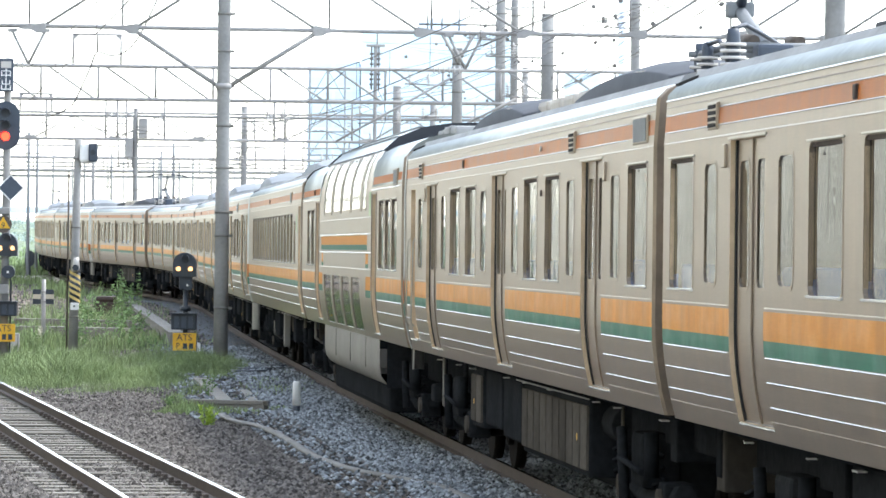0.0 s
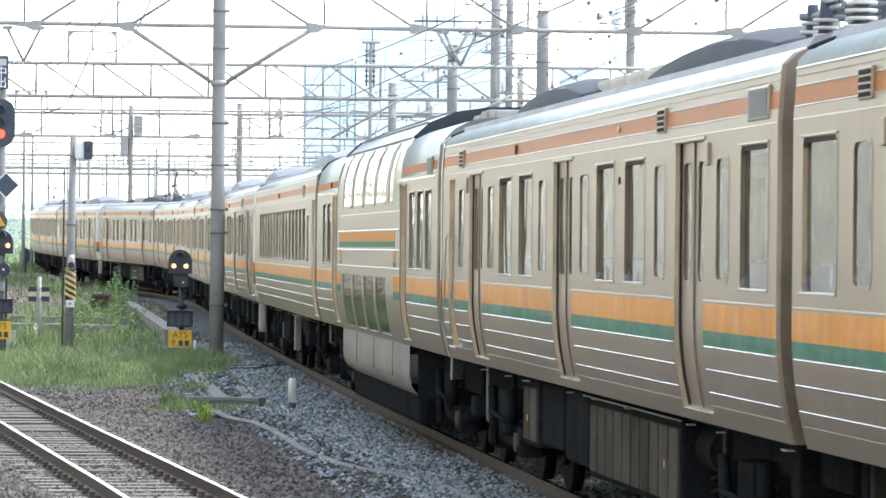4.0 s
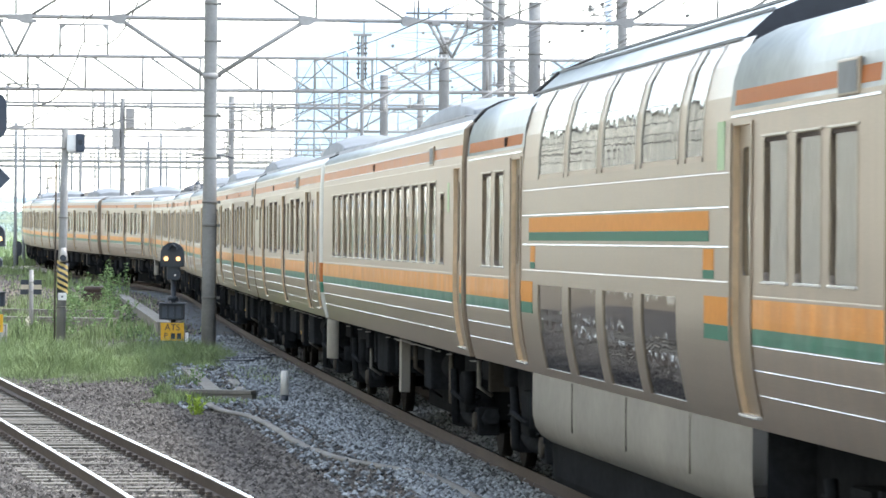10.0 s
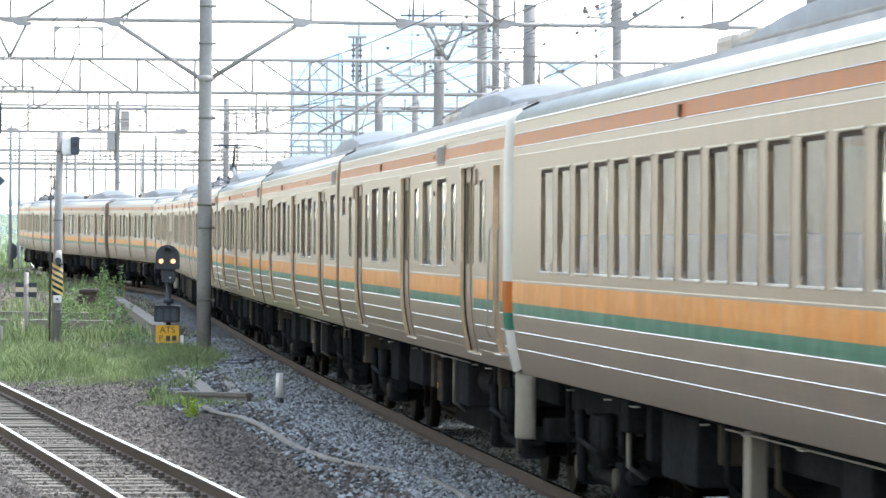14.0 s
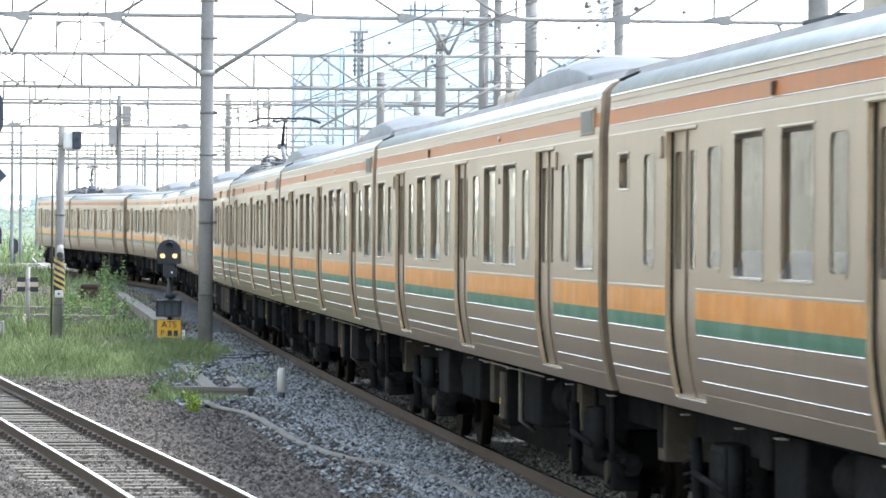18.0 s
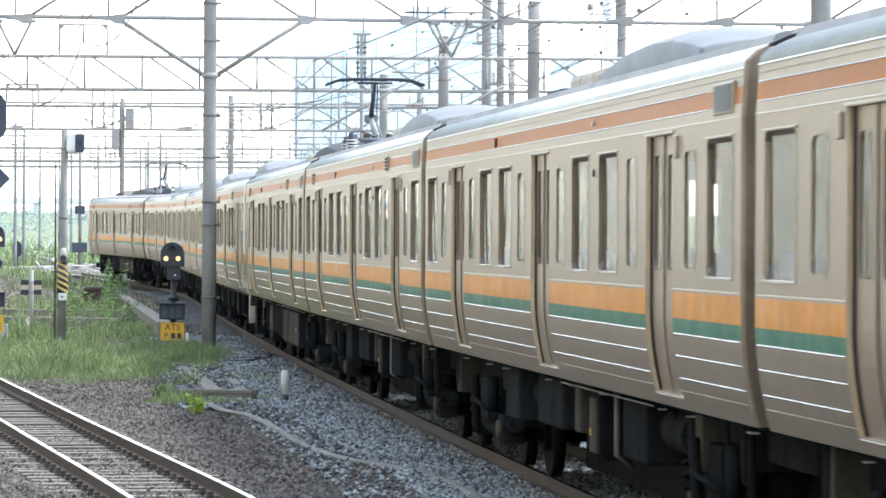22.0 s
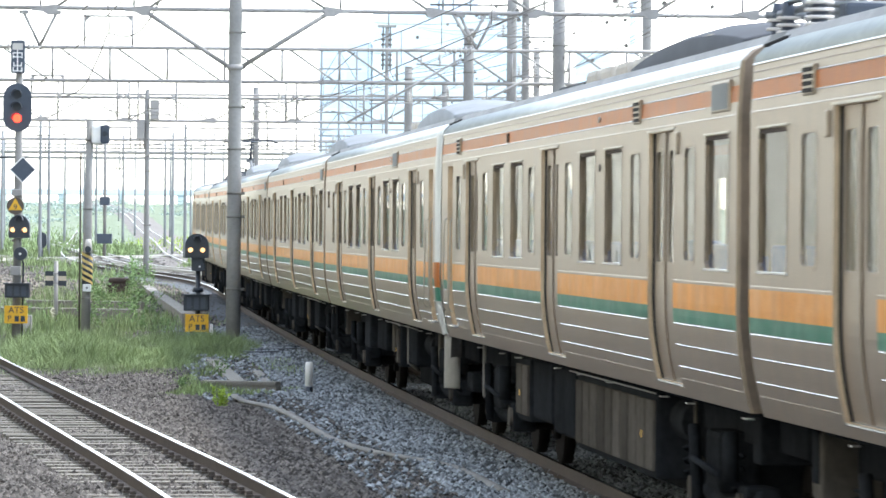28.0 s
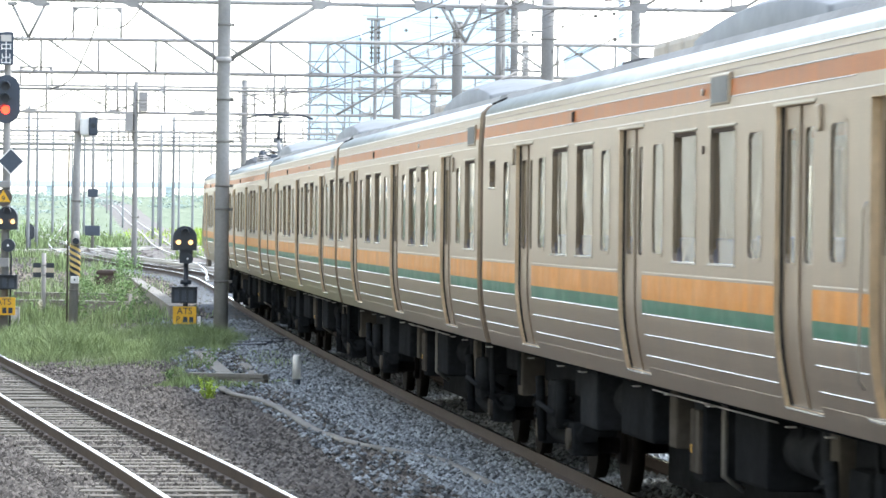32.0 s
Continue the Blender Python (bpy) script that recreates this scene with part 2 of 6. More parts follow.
M_RAIL = material("rusty_rail_web", (0.06, 0.042, 0.034), 0.75, 0.2, 0.2, 18, 0.2, big=0.2)
M_RAILTOP = material("polished_rail_head", (0.75, 0.74, 0.72), 0.22, 1.0, 0.05, 9)
# bright on web and head alike, so that far rails carry painted glare
M_RAILGLARE = material("glare_pale_rail_steel", (0.5, 0.48, 0.45), 0.35, 0.8, 0.1, 9)
M_FARBED = material("old_brown_ballast", (0.150, 0.136, 0.122), 0.95, 0, 0.3, 6, 0.6, big=0.35, big_scale=0.6)
M_SLEEPER = material("weathered_sleeper", (0.15, 0.14, 0.118), 0.9, 0, 0.2, 14, 0.4, tint=0.25)
M_CLIP = material("rusty_fastening", (0.095, 0.078, 0.065), 0.8, 0.2, 0.2, 30, 0.2, tint=0.2)
M_CONCRETE = material("weathered_concrete", (0.20, 0.19, 0.165), 0.85, 0, 0.12, 18, 0.25, tint=0.08, big=0.25, big_scale=0.8)
M_POLE = material("spun_concrete_pole", (0.225, 0.222, 0.212), 0.8, 0, 0.1, 16, 0.15, tint=0.1, big=0.22, big_scale=0.9)
M_CONDUIT = material("dusty_conduit", (0.17, 0.165, 0.15), 0.9, 0, 0.15, 20, 0.2, big=0.3, big_scale=1.2)
M_GALV = material("galvanised_steel", (0.30, 0.292, 0.28), 0.6, 0.2, 0.08, 20, tint=0.1, big=0.15)
M_WIRE = material("weathered_copper_wire", (0.16, 0.15, 0.14), 0.6, 0.5, 0.05, 9)
M_BLACK = material("black_enamel", (0.022, 0.03, 0.043), 0.45, 0, 0.1, 20, big=0.15)
M_NAVY = material("faded_black_signal_plate", (0.045, 0.06, 0.085), 0.5, 0, 0.08, 12, big=0.15)
M_YELLOW = material("warning_yellow", (0.72, 0.40, 0.02), 0.5, 0, 0.08, 14, big=0.12)
M_FADED = material("faded_warning_yellow", (0.62, 0.46, 0.16), 0.55, 0, 0.1, 14, big=0.15)
M_WHITE = material("white_paint", (0.78, 0.78, 0.76), 0.5, 0, 0.05, 14, big=0.1)
M_CREAM = material("faded_cream_paint", (0.55, 0.48, 0.36), 0.6, 0, 0.08, 14, big=0.15)
M_PORCELAIN = material("grey_porcelain", (0.5, 0.48, 0.45), 0.25, 0, 0.05, 14)
M_RED_ON = glowing("red_aspect_lit", (1.0, 0.035, 0.015), 1.8)
M_AMBER_ON = glowing("amber_aspect_lit", (1.0, 0.55, 0.22), 0.7)
M_GRASS = material("meadow_grass", (0.205, 0.272, 0.118), 0.8, 0, 0.15, 3, tint=0.5, big=0.3, big_scale=0.7, island=True)
M_WEED = material("weed_leaf", (0.16, 0.26, 0.095), 0.75, 0, 0.15, 3, tint=0.45, island=True)
# distance haze is put into this leaf colour as a pale grey-green
M_FARWOOD = material("haze_paled_scrub_leaf", (0.32, 0.39, 0.35), 0.9, 0, 0.1, 1, tint=0.25, island=True)
M_BLOSSOM = material("white_blossom", (0.62, 0.60, 0.48), 0.8, 0, 0.1, 3, tint=0.3, island=True)
M_LIME = material("young_weed_leaf", (0.33, 0.46, 0.06), 0.7, 0, 0.15, 3, tint=0.3, island=True)
M_REFLECTED_WALL = material("reflected_streak_bands", (0.34, 0.33, 0.30), 0.7, 0, 0.08, 2, 0.1, big=0.3, big_scale=0.15)


def panelled(m, width, low, high):
    """Vertical dark and cream bands along an unseen wall, seen as streaks in the train's windows."""
    n, l = m.node_tree.nodes, m.node_tree.links
    tc, mp, ns, rg = (n.new("ShaderNode" + k) for k in ("TexCoord", "Mapping", "TexNoise", "ValToRGB"))
    mp.inputs["Scale"].default_value = (1 / width, 1 / width, 0.02)
    l.new(tc.outputs["Object"], mp.inputs[0])
    l.new(mp.outputs[0], ns.inputs["Vector"])
    ns.inputs["Scale"].default_value, ns.inputs["Detail"].default_value = 1.0, 3
    rg.color_ramp.elements[0].position, rg.color_ramp.elements[0].color = 0.515, (*low, 1)
    rg.color_ramp.elements[1].position, rg.color_ramp.elements[1].color = 0.545, (*high, 1)
    l.new(ns.outputs[0], rg.inputs[0])
    l.new(rg.outputs[0], n["Principled BSDF"].inputs["Base Color"])


panelled(M_REFLECTED_WALL, 1.1, (0.22, 0.21, 0.17), (0.95, 0.90, 0.74))
# pale blues of far walls and glazing carry the distance haze in the colour
M_TOWER = material("haze_blue_wall", (0.64, 0.76, 0.88), 0.25, 0.1, 0.03, 0.5, big=0.08, big_scale=0.05)
M_TOWER_DARK = material("haze_blue_glazing", (0.55, 0.69, 0.84), 0.15, 0.1, 0.03, 0.5)


# far poles: concrete colour shifted towards blue in place of haze
M_FARPOLE = material("haze_blue_concrete_pole", (0.225, 0.238, 0.245), 0.8, 0, 0.08, 8, tint=0.12, big=0.15)
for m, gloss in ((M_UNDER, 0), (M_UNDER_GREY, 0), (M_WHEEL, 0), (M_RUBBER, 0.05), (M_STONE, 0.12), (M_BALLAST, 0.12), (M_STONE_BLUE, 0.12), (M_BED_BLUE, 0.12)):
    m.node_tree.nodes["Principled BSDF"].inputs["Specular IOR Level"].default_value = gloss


# ---- building tools ----
def part(name, bm, mat, parent=None, label=""):
    """Links a bmesh as one mesh object under a thing or a part."""
    me = bpy.data.meshes.new(name)
    bm.to_mesh(me)
    bm.free()
    return link(name, me, mat, parent, label)


def link(name, me, mat, parent=None, label=""):
    if not me.materials:
        me.materials.append(mat)
    ob = new(name, me)
    ob.parent = parent
    if label:
        ob["label"] = label
    return ob


def faces(name, verts, polys, mat, parent=None, label="", smooth=False):
    me = bpy.data.meshes.new(name)
    me.from_pydata([tuple(v) for v in verts], [], polys)
    me.update()
    if smooth:
        for p in me.polygons:
            p.use_smooth = True
    return link(name, me, mat, parent, label)


def thing(name, label, category, m=None, group="", kind=""):
    ob = new(name)
    if m is not None:
        ob.matrix_basis = m
    return tagged(ob, label, category, group, kind)


def box(x0, x1, y0, y1, z0, z1, bevel=0.0, bm=None):
    """A block, alone and bevelled or added to bm."""
    b = bmesh.new() if bm is None or bevel else bm
    v = [b.verts.new((x, y, z)) for x in (x0, x1) for y in (y0, y1) for z in (z0, z1)]
    for q in ((0, 1, 3, 2), (4, 6, 7, 5), (0, 4, 5, 1), (2, 3, 7, 6), (0, 2, 6, 4), (1, 5, 7, 3)):
        b.faces.new([v[i] for i in q])
    if bevel:
        bmesh.ops.bevel(b, geom=b.edges[:], offset=bevel, segments=2, affect="EDGES", profile=0.6)
        if bm is not None:
            me = bpy.data.meshes.new("block")
            b.to_mesh(me)
            b.free()
            bm.from_mesh(me)
            bpy.data.meshes.remove(me)
            return bm
    return b


def tube(points, radius, sides=8, bm=None, end_radius=None):
    """A round bar along a line of points, tapering to end_radius."""
    b = bmesh.new() if bm is None else bm
    pts = [Vector(p) for p in points]
    rings = []
    for i, p in enumerate(pts):
        d = (pts[min(i + 1, len(pts) - 1)] - pts[max(i - 1, 0)]).normalized()
        side = d.cross(Vector((0, 0, 1)) if abs(d.z) < 0.9 else Vector((0, 1, 0))).normalized()
        up = side.cross(d)
        r = radius if end_radius is None else radius + (end_radius - radius) * i / (len(pts) - 1)
        rings.append([b.verts.new(p + (side * math.cos(2 * math.pi * k / sides) + up * math.sin(2 * math.pi * k / sides)) * r) for k in range(sides)])
    for u, v in zip(rings, rings[1:]):
        for k in range(sides):
            f = b.faces.new((u[k], u[(k + 1) % sides], v[(k + 1) % sides], v[k]))
            f.smooth = True
    b.faces.new(rings[0][::-1])
    b.faces.new(rings[-1])
    return b


def disc(centre, axis, radius, depth, sides=20, bm=None):
    c, d = Vector(centre), Vector(axis).normalized() * depth / 2
    return tube([c - d, c + d], radius, sides, bm)


def ring(w, h, r, band, depth, bm=None):
    """A frame in the yz plane round an opening w (along y) by h (up) with corners of radius r, proud towards -x."""
    b = bmesh.new() if bm is None else bm

    def outline(gw, gh, gr):
        pts = []
        for cy, cz, a0 in ((1, 1, 0), (-1, 1, 90), (-1, -1, 180), (1, -1, 270)):
            for k in range(4):
                a = radians(a0 + 30 * k)
                pts.append((cy * (gw / 2 - gr) + gr * math.cos(a), cz * (gh / 2 - gr) + gr * math.sin(a)))
        return pts

    inner, outer = outline(w, h, r), outline(w + 2 * band, h + 2 * band, r + band)
    loops = [[b.verts.new((x, y, z)) for y, z in o] for x, o in ((0.03, inner), (-depth, inner), (-depth, outer), (0.0, outer))]
    for u, v in zip(loops, loops[1:]):
        for k in range(16):
            b.faces.new((u[k], u[(k + 1) % 16], v[(k + 1) % 16], v[k]))
    return b


def rail_z(y):
    """Height of the rails over the valley: level near the station, then rising."""
    near = 0.0068 * 20 * math.log1p(math.exp(min((y - 103) / 20, 30)))
    far = 0.011 * 30 * math.log1p(math.exp(min((min(y, 760) - 430) / 30, 30)))
    return min(near, 0.0068 * 657) + far - 0.19


def ground_z(y):
    return rail_z(y) - 0.2


SETTLE = 1.075


def near_place(x, y, z=0.0):
    """Places near the station, spread about the eye so that feet stand on the ballast."""
    return Vector((x * SETTLE, y * SETTLE, EYE[2] + (z - EYE[2]) * SETTLE))


def settled(ob):
    """Moves and sizes a thing so that it keeps its bearing and stands on the ballast."""
    ob.location = near_place(*ob.location)
    ob.scale = (SETTLE, SETTLE, SETTLE)
    return ob


def follow(points, step=1.0):
    """Evenly spaced points (x, y) with headings along a broken line smoothed by Catmull-Rom."""
    p = [Vector(q) for q in points]
    p = [2 * p[0] - p[1], *p, 2 * p[-1] - p[-2]]
    fine = []
    for a, b, c, d in zip(p, p[1:], p[2:], p[3:]):
        n = max(2, int((c - b).length / step))
        for k in range(n):
            t = k / n
            fine.append(0.5 * (2 * b + (c - a) * t + (2 * a - 5 * b + 4 * c - d) * t * t + (3 * b - 3 * c + d - a) * t ** 3))
    fine.append(p[-2])
    return fine


# ---- the train's line ----
CURVE_S = [-20, 30, 70, 100, 120, 140, 160, 180, 200, 220, 300]
CURVE_K = [-0.00055, -0.00026, -0.00004, -0.00011, 0.0006, 0.00589, -0.00157, -0.00199, -0.00162, -0.00076, 0.00024]
LINE_S = np.arange(-120.0, 421.0, 1.0)
k = np.interp(LINE_S, CURVE_S, CURVE_K)
k[LINE_S > 300] = 0
head = np.concatenate([[0], np.cumsum((k[1:] + k[:-1]) / 2)])
head = head - head[120] + 0.11191
mid = (head[1:] + head[:-1]) / 2
LINE_X = np.concatenate([[0], np.cumsum(-np.sin(mid))])
LINE_Y = np.concatenate([[0], np.cumsum(np.cos(mid))])
LINE_X = LINE_X - LINE_X[120] + 2.0046 + 1.475 * np.cos(head)
LINE_Y = LINE_Y - LINE_Y[120] + 25.0 + 1.475 * np.sin(head)


def on_line(s):
    x, y = float(np.interp(s, LINE_S, LINE_X)), float(np.interp(s, LINE_S, LINE_Y))
    return Vector((x, y, rail_z(y - 1.5)))


# ---- ground ----
def ground():
    xs = np.concatenate([-np.geomspace(1500, 30, 14), np.linspace(-26, 22, 25), np.geomspace(30, 1500, 14)])
    ys = np.concatenate([[-1500, -400, -100, -30], np.linspace(0, 120, 61), np.linspace(126, 460, 60), np.geomspace(480, 3200, 14)])
    v = [(x, y, ground_z(y) + 0.025 * noise.noise((x * 0.6, y * 0.35, 0)) + 0.05 * noise.noise((x * 0.1, y * 0.06, 3))) for y in ys for x in xs]
    n = len(xs)
    q = [(j * n + i, j * n + i + 1, (j + 1) * n + i + 1, (j + 1) * n + i) for j in range(len(ys) - 1) for i in range(n - 1)]
    ob = faces("ground", v, q, M_BALLAST, smooth=True)
    tagged(ob, "brown-grey ballast and dirt ground of a railway yard", "ground", kind="structure")


ground()


def shade_blue_bed():
    """The ballast heaped along the train's track, with the train's bluish shade in its colour."""
    v, q = [], []
    span, n = np.arange(-30.0, 175.0, 1.0), 9
    for k, u in enumerate(span):
        p, a = on_line(u), on_line(u + 0.5) - on_line(u - 0.5)
        side = Vector((a.y, -a.x)).normalized()
        for i in range(n):
            o = -2.0 + 4.4 * i / (n - 1)
            o += 0.35 * noise.noise((u * 0.5, i * 3.0, 9)) if i in (0, n - 1) else 0
            x, y = p.x + side.x * o, p.y + side.y * o
            lift = 0.03 if 0 < i < n - 1 else -0.06
            v.append((x, y, ground_z(y) + 0.025 * noise.noise((x * 0.6, y * 0.35, 0)) + 0.05 * noise.noise((x * 0.1, y * 0.06, 3)) + lift))
    for k in range(len(span) - 1):
        q += [(k * n + i, k * n + i + 1, (k + 1) * n + i + 1, (k + 1) * n + i) for i in range(n - 1)]
    tagged(faces("ballast_bed", v, q, M_BED_BLUE, smooth=True), "ballast bed under the main track, tinted blue-grey for the train's shade", "ground", kind="structure")


shade_blue_bed()


def old_bed(points, left, right):
    """A strip of older brown ballast under a far track, heaped a little over the ground."""
    line, v, q = follow(points, 3.0), [], []
    for i, p in enumerate(line):
        d = (line[min(i + 1, len(line) - 1)] - line[max(i - 1, 0)]).normalized()
        for o, lift in ((-left - 0.4, -0.1), (-left, 0.05), (0.0, 0.06), (right, 0.05), (right + 0.4, -0.1)):
            o += 0.5 * noise.noise((i * 0.7, o, 4)) if o else 0
            v.append((p.x + d.y * o, p.y - d.x * o, ground_z(p.y) + lift + 0.02))
    for i in range(len(line) - 1):
        q += [(i * 5 + k, i * 5 + k + 1, i * 5 + k + 6, i * 5 + k + 5) for k in range(4)]
    tagged(faces("ballast_bed", v, q, M_FARBED, smooth=True), "older brown ballast bed under a far track", "ground", kind="structure")


FAR_LINE = [(-8.9, 155), (-11.2, 185), (-18.2, 252), (-26.4, 346), (-36.8, 457), (-46.2, 555), (-52.5, 612), (-60, 671), (-76, 790)]
old_bed(FAR_LINE[1:], 1.5, 2.4)


def rail_track(name, points, label, sleepers=True, fastenings=0.0, lift=0.0, gauge=1.132, sunk=0.0, shiny=False):
    """Two rails on sleepers along points (x, y)."""
    t = thing(name, label, "railway track", kind="structure")
    line = follow(points, 2.0)
    side = []
    for i, p in enumerate(line):
        d = (line[min(i + 1, len(line) - 1)] - line[max(i - 1, 0)]).normalized()
        side.append(Vector((d.y, -d.x)))
    prof = [(-0.065, -0.153), (-0.065, -0.14), (-0.012, -0.12), (-0.01, -0.045), (-0.032, -0.035), (-0.033, -0.004), (-0.026, 0.0)]
    prof = prof + [(-a, b) for a, b in prof[::-1]]
    for sgn in (-1, 1):
        v, q, top = [], [], []
        for p, n in zip(line, side):
            z = rail_z(p.y) + lift
            v += [(p.x + n.x * (sgn * gauge / 2 + a), p.y + n.y * (sgn * gauge / 2 + a), z + b) for a, b in prof]
        m = len(prof)
        for i in range(len(line) - 1):
            for j in range(m - 1):
                q.append((i * m + j, i * m + j + 1, (i + 1) * m + j + 1, (i + 1) * m + j))
                top.append(shiny or j == 6)
        r = faces("rail", v, q, M_RAIL, t)
        r.data.materials.append(M_RAILGLARE if shiny else M_RAILTOP)
        for poly, is_top in zip(r.data.polygons, top):
            poly.material_index = int(is_top)
    if sleepers:
        me = bpy.data.meshes.new("sleeper")
        b = box(-1.05, 1.05, -0.11, 0.11, -0.30, -0.155, 0.012)
        b.to_mesh(me)
        b.free()
        clip = bpy.data.meshes.new("rail_fastening")
        b = box(-0.13, 0.13, -0.09, 0.09, -0.16, -0.135)
        for sx in (-0.09, 0.09):
            box(sx - 0.03, sx + 0.03, -0.045, 0.045, -0.136, -0.10, 0.01, b)
        b.to_mesh(clip)
        b.free()
        done, gap = 0.0, 0.62
        for a, c in zip(line, line[1:]):
            d = c - a
            while done < d.length and a.y < 330:
                p = a + d * (done / d.length)
                z = rail_z(p.y) + lift
                ang = math.atan2(-d.x, d.y)
                s = link("sleeper", me, M_SLEEPER, t)
                s.matrix_basis = pose(p.x, p.y, z - sunk + random.uniform(-0.016, 0.008), 0, 0, math.degrees(ang) + random.uniform(-1, 1))
                if p.y < fastenings:
                    for sgn in (-1, 1):
                        o = Vector((math.cos(ang), math.sin(ang))) * sgn * gauge / 2
                        f = link("rail_fastening", clip, M_CLIP, t)
                        f.matrix_basis = pose(p.x + o.x, p.y + o.y, z, 0, 0, math.degrees(ang))
                done += gap
            done = max(0.0, done - d.length)
    return t


# ---- the train ----
INSET = [(0.42, 0.185), (0.55, 0.17), (1.05, 0.105), (1.15, 0.078), (1.25, 0.055), (1.35, 0.036), (1.45, 0.021), (1.55, 0.010), (1.65, 0.003), (1.75, 0.0), (3.05, 0.0), (3.36, 0.02)]


def inset(z):
    return float(np.interp(z, [a for a, _ in INSET], [b for _, b in INSET]))


def side_wall(name, y0, y1, z0, z1, holes, mat, parent, sgn=-1, depth=0.07, width=1.475, label=""):
    """One side of a body with openings (y0, y1, z0, z1) cut through it and their reveals."""
    ys = sorted({y0, y1, *(h[0] for h in holes), *(h[1] for h in holes)})
    zs = sorted({z0, z1, *(z for z, _ in INSET if z0 < z < z1), *(h[2] for h in holes if z0 < h[2] < z1), *(h[3] for h in holes if z0 < h[3] < z1)})
    v, q, spots = [], [], {}
    deep = {h[:4]: (h[4] if len(h) > 4 else depth) for h in holes}

    def put(y, z, d=0.0):
        if (y, z, d) not in spots:
            spots[y, z, d] = len(v)
            v.append((sgn * (width - inset(z) - d), y, z))
        return spots[y, z, d]

    grid = {(i, j): put(y, z) for i, y in enumerate(ys) for j, z in enumerate(zs)}
    for i in range(len(ys) - 1):
        for j in range(len(zs) - 1):
            my, mz = (ys[i] + ys[i + 1]) / 2, (zs[j] + zs[j + 1]) / 2
            if not any(h[0] < my < h[1] and h[2] < mz < h[3] for h in holes):
                q.append((grid[i, j], grid[i + 1, j], grid[i + 1, j + 1], grid[i, j + 1]))
    flat = len(q)
    for h in holes:
        depth = deep[h[:4]]
        col = [z for z in zs if h[2] <= z <= h[3]]
        for y in (h[0], h[1]):
            for a, b in zip(col, col[1:]):
                q.append((put(y, a), put(y, b), put(y, b, depth), put(y, a, depth)))
        for z in (h[2], h[3]):
            q.append((put(h[0], z), put(h[1], z), put(h[1], z, depth), put(h[0], z, depth)))
    ob = faces(name, v, q, mat, parent, label)
    if mat is M_SIDE:
        ob.data.materials.append(M_JAMB)
        for p in ob.data.polygons[flat:]:
            p.material_index = 1
    return ob


ROOF = [(1.455, 3.36), (1.45, 3.40), (1.38, 3.47), (1.22, 3.54), (0.95, 3.60), (0.55, 3.645), (0.0, 3.66)]


def roof_shell(y0, y1, parent, mat, profile=ROOF, end_band=True):
    full = [(-a, b) for a, b in profile] + [(a, b) for a, b in profile[-2::-1]]
    v = [(a, y, b) for y in (y0, y1) for a, b in full]
    n = len(full)
    q = [(i, i + 1, n + i + 1, n + i) for i in range(n - 1)] + [tuple(range(n)), tuple(range(2 * n - 1, n - 1, -1))]
    r = faces("roof", v, q, mat, parent, smooth=True)
    if profile is ROOF:
        top = [(-1.29, 3.49), (-1.24, 3.575), (-1.05, 3.625), (-0.55, 3.68), (0.0, 3.695), (0.55, 3.68), (1.05, 3.625), (1.24, 3.575), (1.29, 3.49)]
        w = [(a, y, b) for y in (y0 + 0.04, y1 - 0.04) for a, b in top]
        n = len(top)
        faces("roof_canvas", w, [(i, i + 1, n + i + 1, n + i) for i in range(n - 1)] + [tuple(range(n)), tuple(range(2 * n - 1, n - 1, -1))], M_CANVAS, r, "matt grey roof canvas")
    # black band over the roof's curve at its far end
    if end_band:
        arc = [(a * 1.012, b + 0.012) for a, b in full if b > 3.4]
        n = len(arc)
        w = [(a, y, b) for y in (y1 - 0.22, y1 + 0.01) for a, b in arc] + [(a * 0.99, y, b - 0.03) for y in (y1 - 0.22, y1 + 0.01) for a, b in arc]
        q = []
        for i in range(n - 1):
            q += [(i, i + 1, n + i + 1, n + i), (2 * n + i, 3 * n + i, 3 * n + i + 1, 2 * n + i + 1), (i, 2 * n + i, 2 * n + i + 1, i + 1), (n + i, n + i + 1, 3 * n + i + 1, 3 * n + i)]
        q += [(0, n, 3 * n, 2 * n), (n - 1, 3 * n - 1, 4 * n - 1, 2 * n - 1)]
        faces("roof_edge_seal", w, q, M_RUBBER, r, "black band round the roof's end", smooth=True)
    return r


def pane(name, y0, y1, z0, z1, parent, mat=None, deep=0.045, sgn=-1, width=1.475):
    zs = [z0, *(z for z, _ in INSET if z0 < z < z1), z1]
    v = [(sgn * (width - inset(z) - deep), y, z) for y in (y0, y1) for z in zs]
    n = len(zs)
    return faces(name, v, [(i, i + 1, n + i + 1, n + i) for i in range(n - 1)], mat or M_GLASS, parent)


def side_strip(y0, y1, z0, z1, width):
    """A thin upright strip that follows the curve of the side."""
    b = bmesh.new()
    zs = [z0, *(z for z, _ in INSET if z0 < z < z1), z1]
    rows = [[b.verts.new((-(width - inset(z) + d), y, z)) for y, d in ((y0, 0.0), (y0, 0.012), (y1, 0.012), (y1, 0.0))] for z in zs]
    for u, v in zip(rows, rows[1:]):
        for k in range(3):
            b.faces.new((u[k], u[k + 1], v[k + 1], v[k]))
    return b


